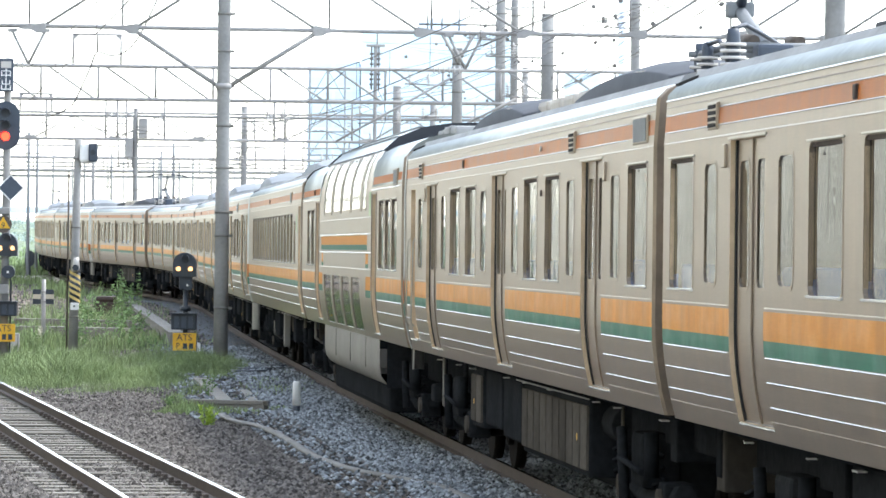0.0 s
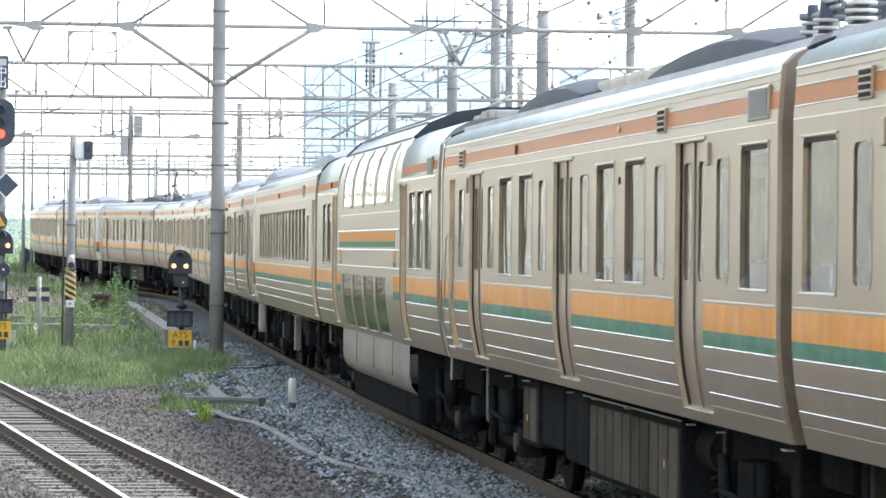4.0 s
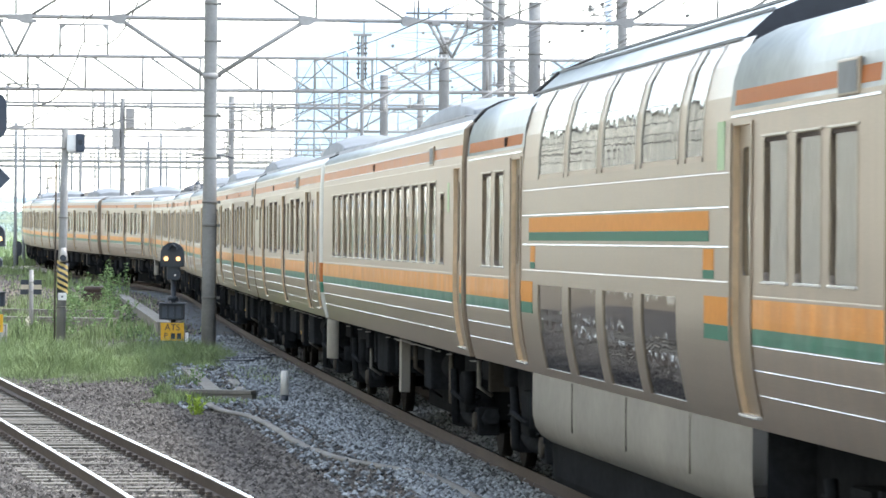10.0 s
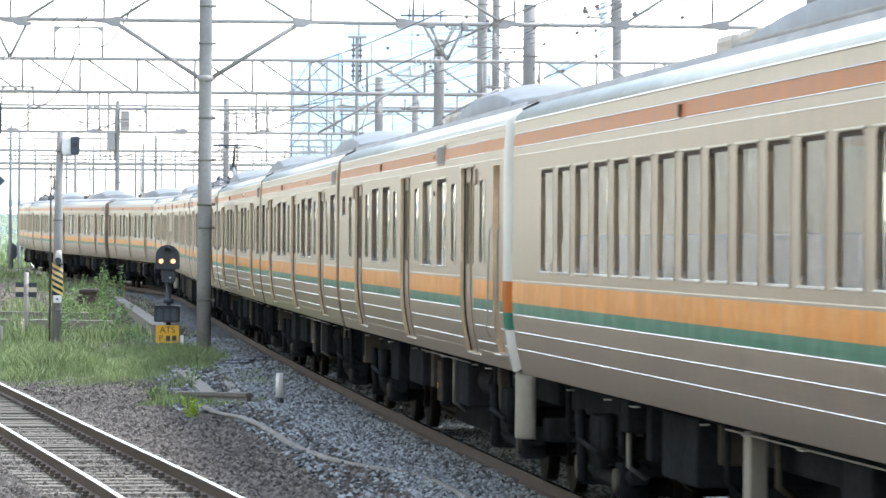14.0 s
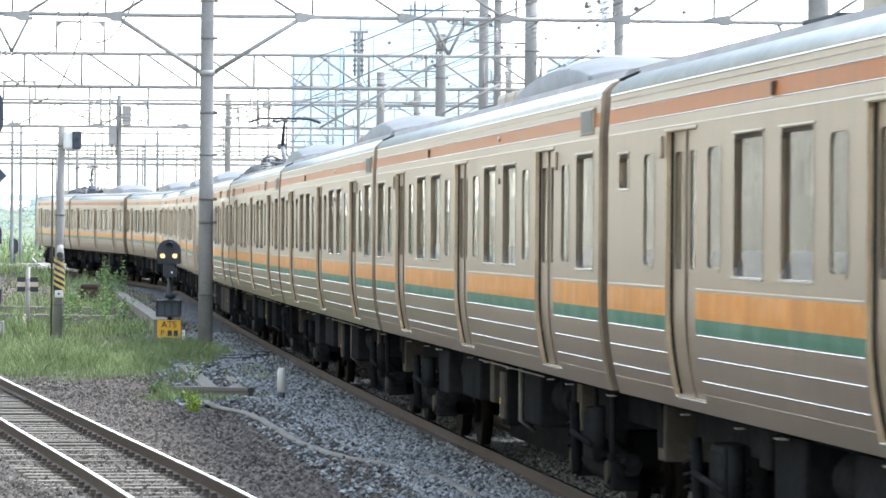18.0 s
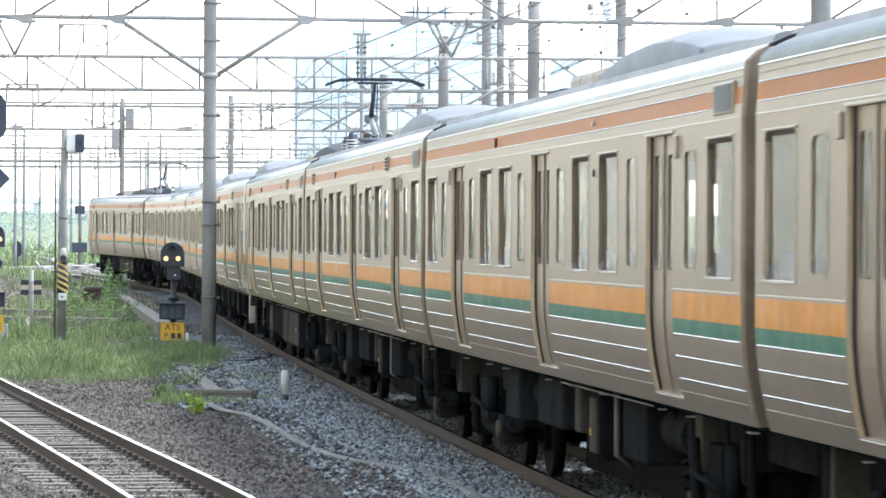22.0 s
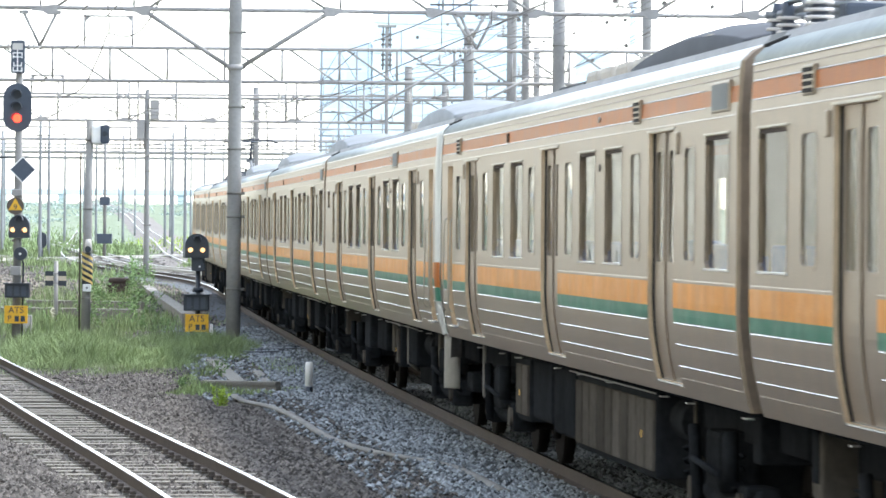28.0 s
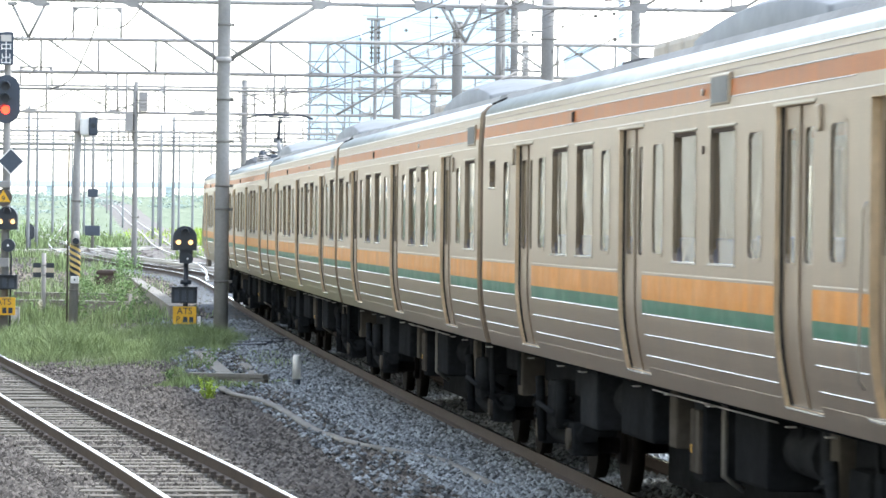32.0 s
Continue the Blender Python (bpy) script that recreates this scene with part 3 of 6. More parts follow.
def door_leaf(y0, y1, parent, z0=1.14, z1=3.0):
    """A sliding leaf: a thin pressed panel with a tall window."""
    w = y1 - y0
    hole = (y0 + 0.15, y1 - 0.13, 2.03, 2.86)
    ob = side_wall("door_leaf", y0, y1, z0, z1, [hole], M_PLAIN, parent, depth=0.012, width=1.43)
    corner_frame(*hole, 0.06, 0.024, pane("door_glass", hole[0], hole[1], hole[2], hole[3], ob, width=1.43, deep=0.007), -1.43)
    return ob


def strip(y0, y1, z, parent, high=0.0042, proud=0.008, mat=None):
    x = -(1.475 - inset(z))
    b = bmesh.new()
    v = [(x - proud, z - high / 2), (x - proud * 0.5, z + high / 2), (x + 0.004, z + high / 2 + 0.004), (x + 0.004, z - high / 2)]
    a, c = ([b.verts.new((px, y, pz)) for px, pz in v] for y in (y0, y1))
    for i in range(4):
        b.faces.new((a[i], a[(i + 1) % 4], c[(i + 1) % 4], c[i]))
    return part("trim_strip", b, mat or M_TRIM, parent)




RINGS = {}


def corner_frame(y0, y1, z0, z1, r, band, parent, x=-1.475):
    """A thin steel frame that rounds the corners of an opening."""
    key = (round(y1 - y0, 3), round(z1 - z0, 3), r)
    if key not in RINGS:
        b = ring(y1 - y0, z1 - z0, r, band, 0.003)
        RINGS[key] = bpy.data.meshes.new("window_frame")
        b.to_mesh(RINGS[key])
        b.free()
    f = link("window_frame", RINGS[key], M_PLAIN, parent)
    f.location = (x, (y0 + y1) / 2, (z0 + z1) / 2)
    return f


def window(y0, y1, z0, z1, parent, framed=True, deep=0.026):
    """A recessed pane with a rain lip above and a sill below, or a flush one."""
    if not framed:
        corner_frame(y0, y1, z0, z1, 0.07, 0.028, pane("window_pane", y0, y1, z0, z1, parent, deep=0.008))
        return
    p = pane("window_pane", y0, y1, z0, z1, parent, deep=deep)
    corner_frame(y0, y1, z0, z1, 0.06, 0.025, p)
    # dark strip that paints the recess's shadow along the top of the pane
    part("blind_box", box(-1.467, -1.474 + deep, y0 + 0.002, y1 - 0.002, z1 - 0.028, z1 - 0.002), M_RAIL, p)
    # blue block added in the lower corner, imitating a reflection of the sky
    if y1 - y0 > 0.8:
        part("seat_end", box(-1.472 + deep, -1.43, y1 - 0.11, y1 - 0.004, z0 + 0.003, z0 + 0.10), M_SEAT, p)
    part("sill", box(-1.487, -1.44, y0 - 0.03, y1 + 0.03, z0 - 0.014, z0 + 0.004, 0.003), M_TRIM, p)
    part("rain_lip", box(-1.489, -1.47, y0 - 0.04, y1 + 0.04, z1 + 0.004, z1 + 0.018, 0.003), M_FRAME, p)


def bogie(y, parent):
    """Two side frames on axle boxes round a cross beam, with springs, dampers and two wheelsets."""
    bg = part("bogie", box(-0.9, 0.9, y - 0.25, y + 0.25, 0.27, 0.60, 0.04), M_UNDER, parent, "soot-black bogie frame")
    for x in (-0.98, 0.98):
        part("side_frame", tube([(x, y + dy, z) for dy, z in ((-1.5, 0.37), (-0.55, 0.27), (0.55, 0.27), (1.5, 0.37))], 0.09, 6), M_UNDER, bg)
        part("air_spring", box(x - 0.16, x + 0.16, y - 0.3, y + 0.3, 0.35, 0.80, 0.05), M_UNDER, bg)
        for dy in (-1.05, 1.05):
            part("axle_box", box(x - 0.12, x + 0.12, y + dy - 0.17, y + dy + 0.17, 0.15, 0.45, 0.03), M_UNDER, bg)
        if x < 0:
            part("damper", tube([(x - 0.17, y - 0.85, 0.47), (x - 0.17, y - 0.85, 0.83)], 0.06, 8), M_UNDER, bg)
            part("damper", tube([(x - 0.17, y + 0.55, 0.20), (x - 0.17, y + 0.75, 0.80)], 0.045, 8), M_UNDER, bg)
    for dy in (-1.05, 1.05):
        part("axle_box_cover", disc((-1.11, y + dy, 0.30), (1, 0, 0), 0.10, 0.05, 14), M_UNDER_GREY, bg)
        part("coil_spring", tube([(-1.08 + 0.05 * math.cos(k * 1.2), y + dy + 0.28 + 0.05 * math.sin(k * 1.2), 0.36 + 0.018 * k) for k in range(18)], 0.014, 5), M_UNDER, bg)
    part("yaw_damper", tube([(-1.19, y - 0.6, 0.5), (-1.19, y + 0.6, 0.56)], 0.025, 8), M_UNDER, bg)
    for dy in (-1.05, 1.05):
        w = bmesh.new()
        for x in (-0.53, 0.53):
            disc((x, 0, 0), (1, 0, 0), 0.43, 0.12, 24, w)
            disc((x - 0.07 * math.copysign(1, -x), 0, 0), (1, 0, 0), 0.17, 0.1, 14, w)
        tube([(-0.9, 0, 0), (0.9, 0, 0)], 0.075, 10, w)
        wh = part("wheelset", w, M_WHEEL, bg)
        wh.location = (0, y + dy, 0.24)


def under_gear(parent, plan):
    """Boxes below the floor: (y0, y1, bottom, light or dark)."""
    for y0, y1, zb, light in plan:
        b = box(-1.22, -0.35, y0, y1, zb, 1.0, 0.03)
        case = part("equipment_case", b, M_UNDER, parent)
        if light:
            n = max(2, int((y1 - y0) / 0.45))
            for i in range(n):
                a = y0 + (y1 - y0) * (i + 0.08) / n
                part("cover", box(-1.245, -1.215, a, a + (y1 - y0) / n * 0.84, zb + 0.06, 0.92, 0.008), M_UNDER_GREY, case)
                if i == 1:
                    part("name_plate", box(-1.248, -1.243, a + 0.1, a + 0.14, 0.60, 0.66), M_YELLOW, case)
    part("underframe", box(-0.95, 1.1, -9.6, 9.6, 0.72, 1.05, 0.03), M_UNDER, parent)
    # blocks added down to the rails, keeping sunlit ground dark below the floor
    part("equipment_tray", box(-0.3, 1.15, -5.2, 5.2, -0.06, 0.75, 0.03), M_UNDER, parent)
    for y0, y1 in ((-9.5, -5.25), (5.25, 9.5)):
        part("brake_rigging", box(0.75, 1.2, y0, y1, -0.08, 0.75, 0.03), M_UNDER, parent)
    for k in range(9):
        yb = -9.2 + 2.1 * k + 0.5 * math.sin(k * 2.3)
        part("floor_bracket", box(-1.30, -1.24, yb, yb + 0.06 + 0.1 * (k % 3 == 0), 0.978, 0.99), M_TRIM, parent)
    b = bmesh.new()
    tube([(-1.25, -4.9, 0.985), (-1.25, 0.2, 0.985)], 0.007, 6, b)
    part("brake_pipe", b, M_GALV, parent)
    part("brake_pipe", tube([(-1.15, -9, 1.0), (-1.15, 9, 1.0)], 0.02, 6), M_UNDER, parent)
    rng = random.Random(len(plan) * 7 + int(plan[0][0] * -10))
    for _ in range(16):
        y = rng.uniform(-9.2, 9.2)
        if any(y0 - 0.2 < y < y1 + 0.2 for y0, y1, _, _ in plan):
            continue
        x = rng.uniform(-1.2, -1.05)
        if rng.random() < 0.5:
            zb = rng.uniform(0.3, 0.6)
            part("air_pipe", tube([(x, y, 1.0), (x, y, zb + 0.1), (x + 0.15, y + 0.06, zb)], rng.uniform(0.014, 0.03), 6), rng.choice((M_UNDER_GREY, M_UNDER, M_CONDUIT)), parent)
        else:
            w, zb = rng.uniform(0.12, 0.4), rng.uniform(0.5, 0.78)
            part("valve_box", box(x, x + 0.4, y - w / 2, y + w / 2, zb, 1.0, 0.02), rng.choice((M_UNDER_GREY, M_UNDER, M_UNDER)), parent)
    for y in (-4.9, 2.6):
        part("air_reservoir", tube([(-0.95, y - 0.5, 0.78), (-0.95, y - 0.46, 0.78), (-0.95, y + 0.46, 0.78), (-0.95, y + 0.5, 0.78)], 0.17, 14), M_UNDER, parent)


def cooler(y, parent, dark, half=2.8, high=4.07, wide=0.68):
    """The long arched hump of the roof's air conditioner: a casing on a plinth, with seams and an end grille."""
    ys = [-1.0, -0.985, -0.93, -0.8, -0.62, -0.4, -0.15, 0.15, 0.4, 0.62, 0.8, 0.93, 0.985, 1.0]
    xs = [-1.0, -0.985, -0.93, -0.8, -0.5, -0.2, 0.2, 0.5, 0.8, 0.93, 0.985, 1.0]
    v = []
    for u in ys:
        arch = 1 - 0.52 * abs(u) ** 2.2 if abs(u) < 0.99 else 0.0
        for k in xs:
            lat = 1 - 0.36 * abs(k) ** 2.5 if abs(k) < 0.99 else 0.0
            v.append((k * wide, y + u * half, 3.62 + (high - 3.62) * arch * lat))
    n = len(xs)
    q = [(i * n + j, i * n + j + 1, (i + 1) * n + j + 1, (i + 1) * n + j) for i in range(len(ys) - 1) for j in range(n - 1)]
    ac = faces("air_conditioner", v, q, M_ROOF_DARK if dark else M_ROOF_UNIT, parent, "soot-darkened roof air conditioner" if dark else "grey roof air conditioner", smooth=True)
    rise = (high - 3.62) * 0.66
    part("casing_seam", box(-wide * 0.97, -wide * 0.93, y - half * 0.45, y + half * 0.2, 3.62 + rise - 0.03, 3.62 + rise - 0.008), M_VENT, ac)
    part("plinth", box(-wide - 0.12, wide + 0.12, y - half - 0.1, y + half + 0.1, 3.6, 3.70, 0.02), M_CANVAS, ac)
    return ac


def vents(ys, parent):
    """Squat roof ventilators: a cowl with sloped ends and a rain lip."""
    for y in ys:
        vt = part("roof_ventilator", box(-0.46, 0.46, y - 0.38, y + 0.38, 3.6, 3.91, 0.06), M_VENT, parent)
        part("rain_lip", box(-0.50, 0.50, y - 0.41, y + 0.41, 3.70, 3.725, 0.01), M_VENT, vt)


def pantograph(y, parent):
    """A single-arm pantograph, raised to the wire, with the insulators of its roof cable."""
    b = bmesh.new()
    for x in (-0.45, 0.45):
        tube([(x, y - 0.95, 3.93), (x, y + 0.7, 3.93)], 0.03, 6, b)
    for dy in (-0.9, -0.2, 0.65):
        tube([(-0.55, y + dy, 3.93), (0.55, y + dy, 3.93)], 0.03, 6, b)
    p = part("pantograph", b, M_ROOF_UNIT, parent, "raised single-arm pantograph")
    part("drive_box", box(-0.3, 0.0, y - 1.2, y - 0.95, 3.66, 3.93, 0.03), M_NAVY, p)
    for x, dy in ((-0.2, -0.5), (0.2, -0.4), (0.0, 0.2)):
        part("spring_case", tube([(x, y + dy, 3.99), (x, y + dy + 0.45, 4.02)], 0.05, 8), M_CLIP, p)
    arm = bmesh.new()
    tube([(0, y + 0.1, 3.98), (0, y + 1.3, 4.34)], 0.055, 10, arm)
    tube([(0.12, y + 0.3, 3.97), (0.1, y + 1.25, 4.26)], 0.02, 6, arm)
    box(-0.12, 0.12, y + 1.22, y + 1.38, 4.28, 4.42, 0.03, arm)
    part("lower_arm", arm, M_ROOF_UNIT, p)
    arm = bmesh.new()
    tube([(0, y + 1.3, 4.36), (0, y + 0.47, 4.93)], 0.05, 8, arm, 0.03)
    tube([(0.1, y + 1.3, 4.42), (0.05, y + 0.5, 4.93)], 0.012, 6, arm)
    tube([(-0.3, y + 0.45, 4.94), (0.3, y + 0.45, 4.94)], 0.025, 6, arm)
    part("upper_arm", arm, M_NAVY, p)
    sh = bmesh.new()
    for dy in (0.27, 0.63):
        tube([(-0.85, y + dy, 4.90), (-0.62, y + dy, 4.985), (-0.4, y + dy, 5.0), (0.4, y + dy, 5.0), (0.62, y + dy, 4.985), (0.85, y + dy, 4.90)], 0.026, 6, sh)
    for x in (-0.45, 0.45):
        tube([(x, y + 0.27, 4.98), (x, y + 0.63, 4.98)], 0.025, 6, sh)
    part("collector_shoe", sh, M_BLACK, p)
    for x in (-0.45, 0.45):
        for dy in (-0.9, 0.65):
            insulator("insulator", x, y + dy, 3.6, 3.92, 0.09, 3, p)
    insulator("arrester", -0.55, y - 1.5, 3.6, 3.93, 0.105, 4, p)
    insulator("arrester", -0.55, y - 0.3, 3.6, 3.88, 0.09, 3, p)
    part("roof_cable", tube([(-0.55, y - 0.3, 3.97), (-0.5, y - 0.6, 3.98), (-0.48, y - 0.85, 3.82), (-0.3, y - 1.0, 3.72)], 0.022, 6), M_BLACK, p)
    part("roof_cable", tube([(-0.55, y - 1.5, 4.03), (-0.4, y - 1.2, 4.08), (-0.2, y - 0.9, 4.02), (0.0, y - 0.6, 3.95)], 0.02, 6), M_BLACK, p)


def insulator(name, x, y, z0, z1, r, sheds, parent):
    """A dark ceramic core with pale sheds round it and a tapered cap."""
    core = part(name, tube([(x, y, z0), (x, y, z1), (x, y, z1 + 0.05), (x, y, z1 + 0.1)], r * 0.62, 14, end_radius=r * 0.45), M_NAVY, parent)
    for k in range(sheds):
        part("shed_disc", disc((x, y, z0 + 0.12 + (z1 - z0 - 0.12) * (k + 0.5) / sheds), (0, 0, 1), r, 0.024, 18), M_PORCELAIN, core)


def end_wall(y, parent, sgn, roof=None, mat=None):
    """The flat end of a body, with the corner posts' thickness, and half of the gangway."""
    prof = [(-(1.475 - inset(z)), z) for z, _ in INSET if 1.05 <= z < (3.1 if roof else 4)] + [(-a, b) for a, b in (roof or ROOF)[1:]]
    prof = prof + [(-a, b) for a, b in prof[-2::-1]]
    v = [(a, y, b) for a, b in prof] + [(a * 0.985, y + sgn * 0.03, b) for a, b in prof]
    n = len(prof)
    q = [(i, (i + 1) % n, n + (i + 1) % n, n + i) for i in range(n)] + [tuple(range(n, 2 * n))]
    faces("end_wall", v, q, mat or M_END, parent)
    b = bmesh.new()
    for k in range(3):
        o = y + sgn * (0.05 + 0.07 * k)
        w = 0.50 - 0.03 * (k % 2)
        box(-w, w, min(o, o + sgn * 0.05), max(o, o + sgn * 0.05), 1.12, 3.2 - 0.03 * (k % 2), 0, b)
    part("gangway_bellows", b, M_RUBBER, parent)
    part("coupler", box(-0.12, 0.12, min(y, y + sgn * 0.3), max(y, y + sgn * 0.3), 0.72, 1.0, 0.03), M_UNDER, parent)
    for x, z in ((-0.5, 0.7), (-0.8, 0.6), (0.5, 0.7)):
        part("jumper_hose", tube([(x, y, 0.98), (x, y + sgn * 0.15, z), (x, y + sgn * 0.28, z + 0.05)], 0.03, 6), M_UNDER, parent)


def louvre(y, parent):
    lv = part("louvre_vent", box(-1.485, -1.455, y - 0.17, y + 0.17, 3.09, 3.275, 0.008), M_PLAIN, parent)
    for k in range(4):
        part("slat", box(-1.492, -1.486, y - 0.14, y + 0.14, 3.105 + 0.042 * k, 3.131 + 0.042 * k), M_RUBBER, lv)


def sign_box(y, parent, half=0.36):
    s = part("destination_sign", box(-1.482, -1.455, y - half, y + half, 3.07, 3.285, 0.012), M_PLAIN, parent)
    part("sign_glass", box(-1.486, -1.481, y - half + 0.05, y + half - 0.05, 3.09, 3.265), M_ROOF_UNIT, s, "blank grey sign glass")


def lamp_stud(y, parent):
    part("side_lamp", box(-1.486, -1.45, y - 0.04, y + 0.04, 3.13, 3.22, 0.012), M_RAIL, parent)


def interior(parent, y0, y1, z=1.15):
    b = box(-1.36, 1.36, y0, y1, z - 0.08, z)
    part("floor", b, M_FLOORING, parent)
    b = bmesh.new()
    box(-1.36, 1.36, y0, y1, 3.28, 3.30, 0, b)
    part("lining", b, M_INSIDE, parent)


def bench(y0, y1, parent):
    for sx in (-1, 1):
        b = bmesh.new()
        xs = sorted((sx * 1.40, sx * 1.26))
        box(xs[0], xs[1], y0, y1, 1.5, 2.17, 0.03, b)
        xs = sorted((sx * 1.30, sx * 0.78))
        box(xs[0], xs[1], y0, y1, 1.42, 1.58, 0.04, b)
        part("bench_seat", b, M_SEAT, parent)


def cab_mask(y, parent, sgn):
    """The white front rim of a driving end with its orange and green flash, and the curved skirt below."""
    rim = [(-(1.475 - inset(z)), z) for z, _ in INSET if z >= 1.05] + [(-a, b) for a, b in ROOF[1:]]
    rim = rim + [(-a, b) for a, b in rim[-2::-1]]
    bow = ((0.0, 1.005), (0.17, 1.002), (0.25, 0.99), (0.30, 0.965), (0.32, 0.93), (0.30, 0.905), (0.12, 0.90))
    v, q = [], []
    for d, g in bow:
        v += [(a * g, y + sgn * d, 2.2 + (b - 2.2) * g) for a, b in rim]
    n = len(rim)
    for i in range(len(bow) - 1):
        q += [(i * n + j, i * n + j + 1, (i + 1) * n + j + 1, (i + 1) * n + j) for j in range(n - 1)]
    faces("cab_mask", v, q, M_MASK, parent, "white cab front rim", smooth=True)
    for nm, z0, z1, mt in (("orange_flash", 1.60, 1.89, M_RUST), ("green_flash", 1.44, 1.60, M_GREEN)):
        zs = [z0, (z0 + z1) / 2, z1]
        w = [(-(1.475 - inset(z)) * g - 0.004, y + sgn * (d + 0.004), z) for z in zs for d, g in bow[:6]]
        faces(nm, w, [(6 * i + k, 6 * i + k + 1, 6 * i + k + 7, 6 * i + k + 6) for i in (0, 1) for k in range(5)], mt, parent, smooth=True)
    plan = ((1.35, -0.02), (1.355, 0.10), (1.345, 0.18), (1.31, 0.25), (1.26, 0.29), (1.20, 0.30))
    for x in (-1, 1):
        v, q = [], []
        foot = 0.43 if sgn < 0 else 0.80
        for u, g in ((1.0, 0.93), (0.75, 0.96), (0.43, 0.985), (0.14, 1.0), (0.03, 0.99), (0.0, 0.96)):
            z = foot + (1.06 - foot) * u
            v += [(x * a * (0.97 + 0.03 * g), y + sgn * d * g, z) for a, d in plan]
        n = len(plan)
        for i in range(5):
            q += [(i * n + j, i * n + j + 1, (i + 1) * n + j + 1, (i + 1) * n + j) for j in range(n - 1)]
        sk = faces("skirt", v, q, M_SKIRT, parent, "pale grey curved pilot skirt", smooth=True)
        md = sk.modifiers.new("thickness", "SOLIDIFY")
        md.thickness, md.offset = 0.012, 0
    part("pilot", box(-1.1, 1.1, min(y, y + sgn * 0.38), max(y, y + sgn * 0.38), 0.40, 0.62, 0.04), M_UNDER, parent)


def coach(name, label, near_cab=False, far_cab=False, small_far=False, panto=False, dark=False):
    """A three-door stainless coach 20 m long; y runs away from the station, the origin on the rail at its middle."""
    car = thing(name, label, "train car", group="train")
    a, b = -9.58 if near_cab else -9.75, 9.68 if far_cab else 9.75
    doors = [(-7.1, -5.9), (-0.6, 0.6), (5.9, 7.1)]
    narrow = [(-5.45, -4.98), (-1.56, -1.08), (1.08, 1.56), (4.98, 5.45), (7.6, 8.05), (-8.05, -7.6)]
    big = [(-4.51, -3.55), (-2.98, -2.02), (2.02, 2.98), (3.55, 4.51)]
    crew = []
    if near_cab:
        crew.append((-9.25, -8.7))
    else:
        big.append((-9.45, -8.5))
    if far_cab:
        crew.append((8.45, 9.0))
    elif not small_far:
        big.append((8.5, 9.45))
    holes = [(y0, y1, 1.14, 3.0) for y0, y1 in doors] + [(y0, y1, 2.05, 2.86, 0.015) for y0, y1 in narrow] + [(y0, y1, 2.0, 2.92, 0.048) for y0, y1 in big]
    holes += [(y0, y1, 1.2, 2.98) for y0, y1 in crew]
    if small_far:
        holes.append((8.75, 9.2, 2.62, 2.88, 0.04))
    side_wall("side_wall", a, b, 1.05, 3.36, holes, M_SIDE, car)
    side_wall("side_wall", a, b, 1.05, 3.36, holes[:len(doors) + len(narrow) + len(big)], M_SIDE, car, sgn=1)
    roof_shell(a, b, car, M_ROOF)
    end_wall(a, car, -1)
    end_wall(b, car, 1)
    interior(car, a + 0.1, b - 0.1)
    for y0, y1 in doors:
        m = (y0 + y1) / 2
        door_leaf(y0, m - 0.004, car)
        door_leaf(m + 0.004, y1, car)
        part("door_sill", box(-1.396, -1.365, y0, y1, 1.122, 1.134, 0.003), M_TRIM, car)
        # black strip at the far edge paints the door recess's shadow band
        part("door_seal", side_strip(y1 - 0.05, y1 - 0.002, 1.14, 3.0, 1.429), M_RUBBER, car)
        # seal where the two leaves meet
        part("door_seal", side_strip(m - 0.012, m + 0.012, 1.14, 3.0, 1.43), M_END, car)
        part("door_hood", box(-1.486, -1.47, y0 - 0.05, y1 + 0.05, 3.006, 3.022), M_FRAME, car)
        fd = part("door_leaf", box(1.38, 1.41, y0, y1, 1.14, 2.0), M_PLAIN, car)
        part("door_glass", box(1.40, 1.405, y0, y1, 2.0, 3.0), M_GLASS, fd)
    for y0, y1 in narrow:
        window(y0, y1, 2.05, 2.86, car, framed=False)
        pane("window_pane", y0, y1, 2.05, 2.86, car, sgn=1)
    for y0, y1 in big:
        window(y0, y1, 2.0, 2.92, car)
        pane("window_pane", y0, y1, 2.0, 2.92, car, sgn=1)
        part("sash_bar", box(-1.444, -1.4375, y1 - 0.012, y1 - 0.003, 2.0, 2.92), M_RUBBER, car)
    for y0, y1 in crew:
        cd = side_wall("crew_door", y0, y1, 1.2, 2.98, [(y0 + 0.1, y1 - 0.1, 2.1, 2.85)], M_PLAIN, car, depth=0.03, width=1.42)
        pane("door_glass", y0 + 0.1, y1 - 0.1, 2.1, 2.85, cd, width=1.41, deep=0)
        for yy in (y0 - 0.06, y1 + 0.06):
            part("handrail", tube([(-1.48, yy, 1.35), (-1.52, yy, 1.4), (-1.505, yy, 2.35), (-1.48, yy, 2.4)], 0.009, 6), M_FRAME, car)
        part("door_sill", box(-1.46, -1.40, y0 - 0.04, y1 + 0.04, 1.175, 1.195, 0.005), M_TRIM, car)
    if small_far:
        window(8.75, 9.2, 2.62, 2.88, car)
    gaps = [a, *sorted(y for d in doors + crew for y in d), b]
    for y0, y1 in zip(gaps[::2], gaps[1::2]):
        if y1 - y0 > 0.15:
            for z in (1.592, 1.437, 1.279):
                strip(y0 + 0.05, y1 - 0.05, z, car)
            strip(y0 + 0.01, y1 - 0.01, 1.187, car, high=0.004, proud=0.003, mat=M_END)
            strip(y0 + 0.04, y1 - 0.04, 1.905, car, high=0.007, proud=0.004, mat=M_PLAIN)
    for z in (3.119, 3.241):
        strip(a + 1.3, b - 0.05, z, car)
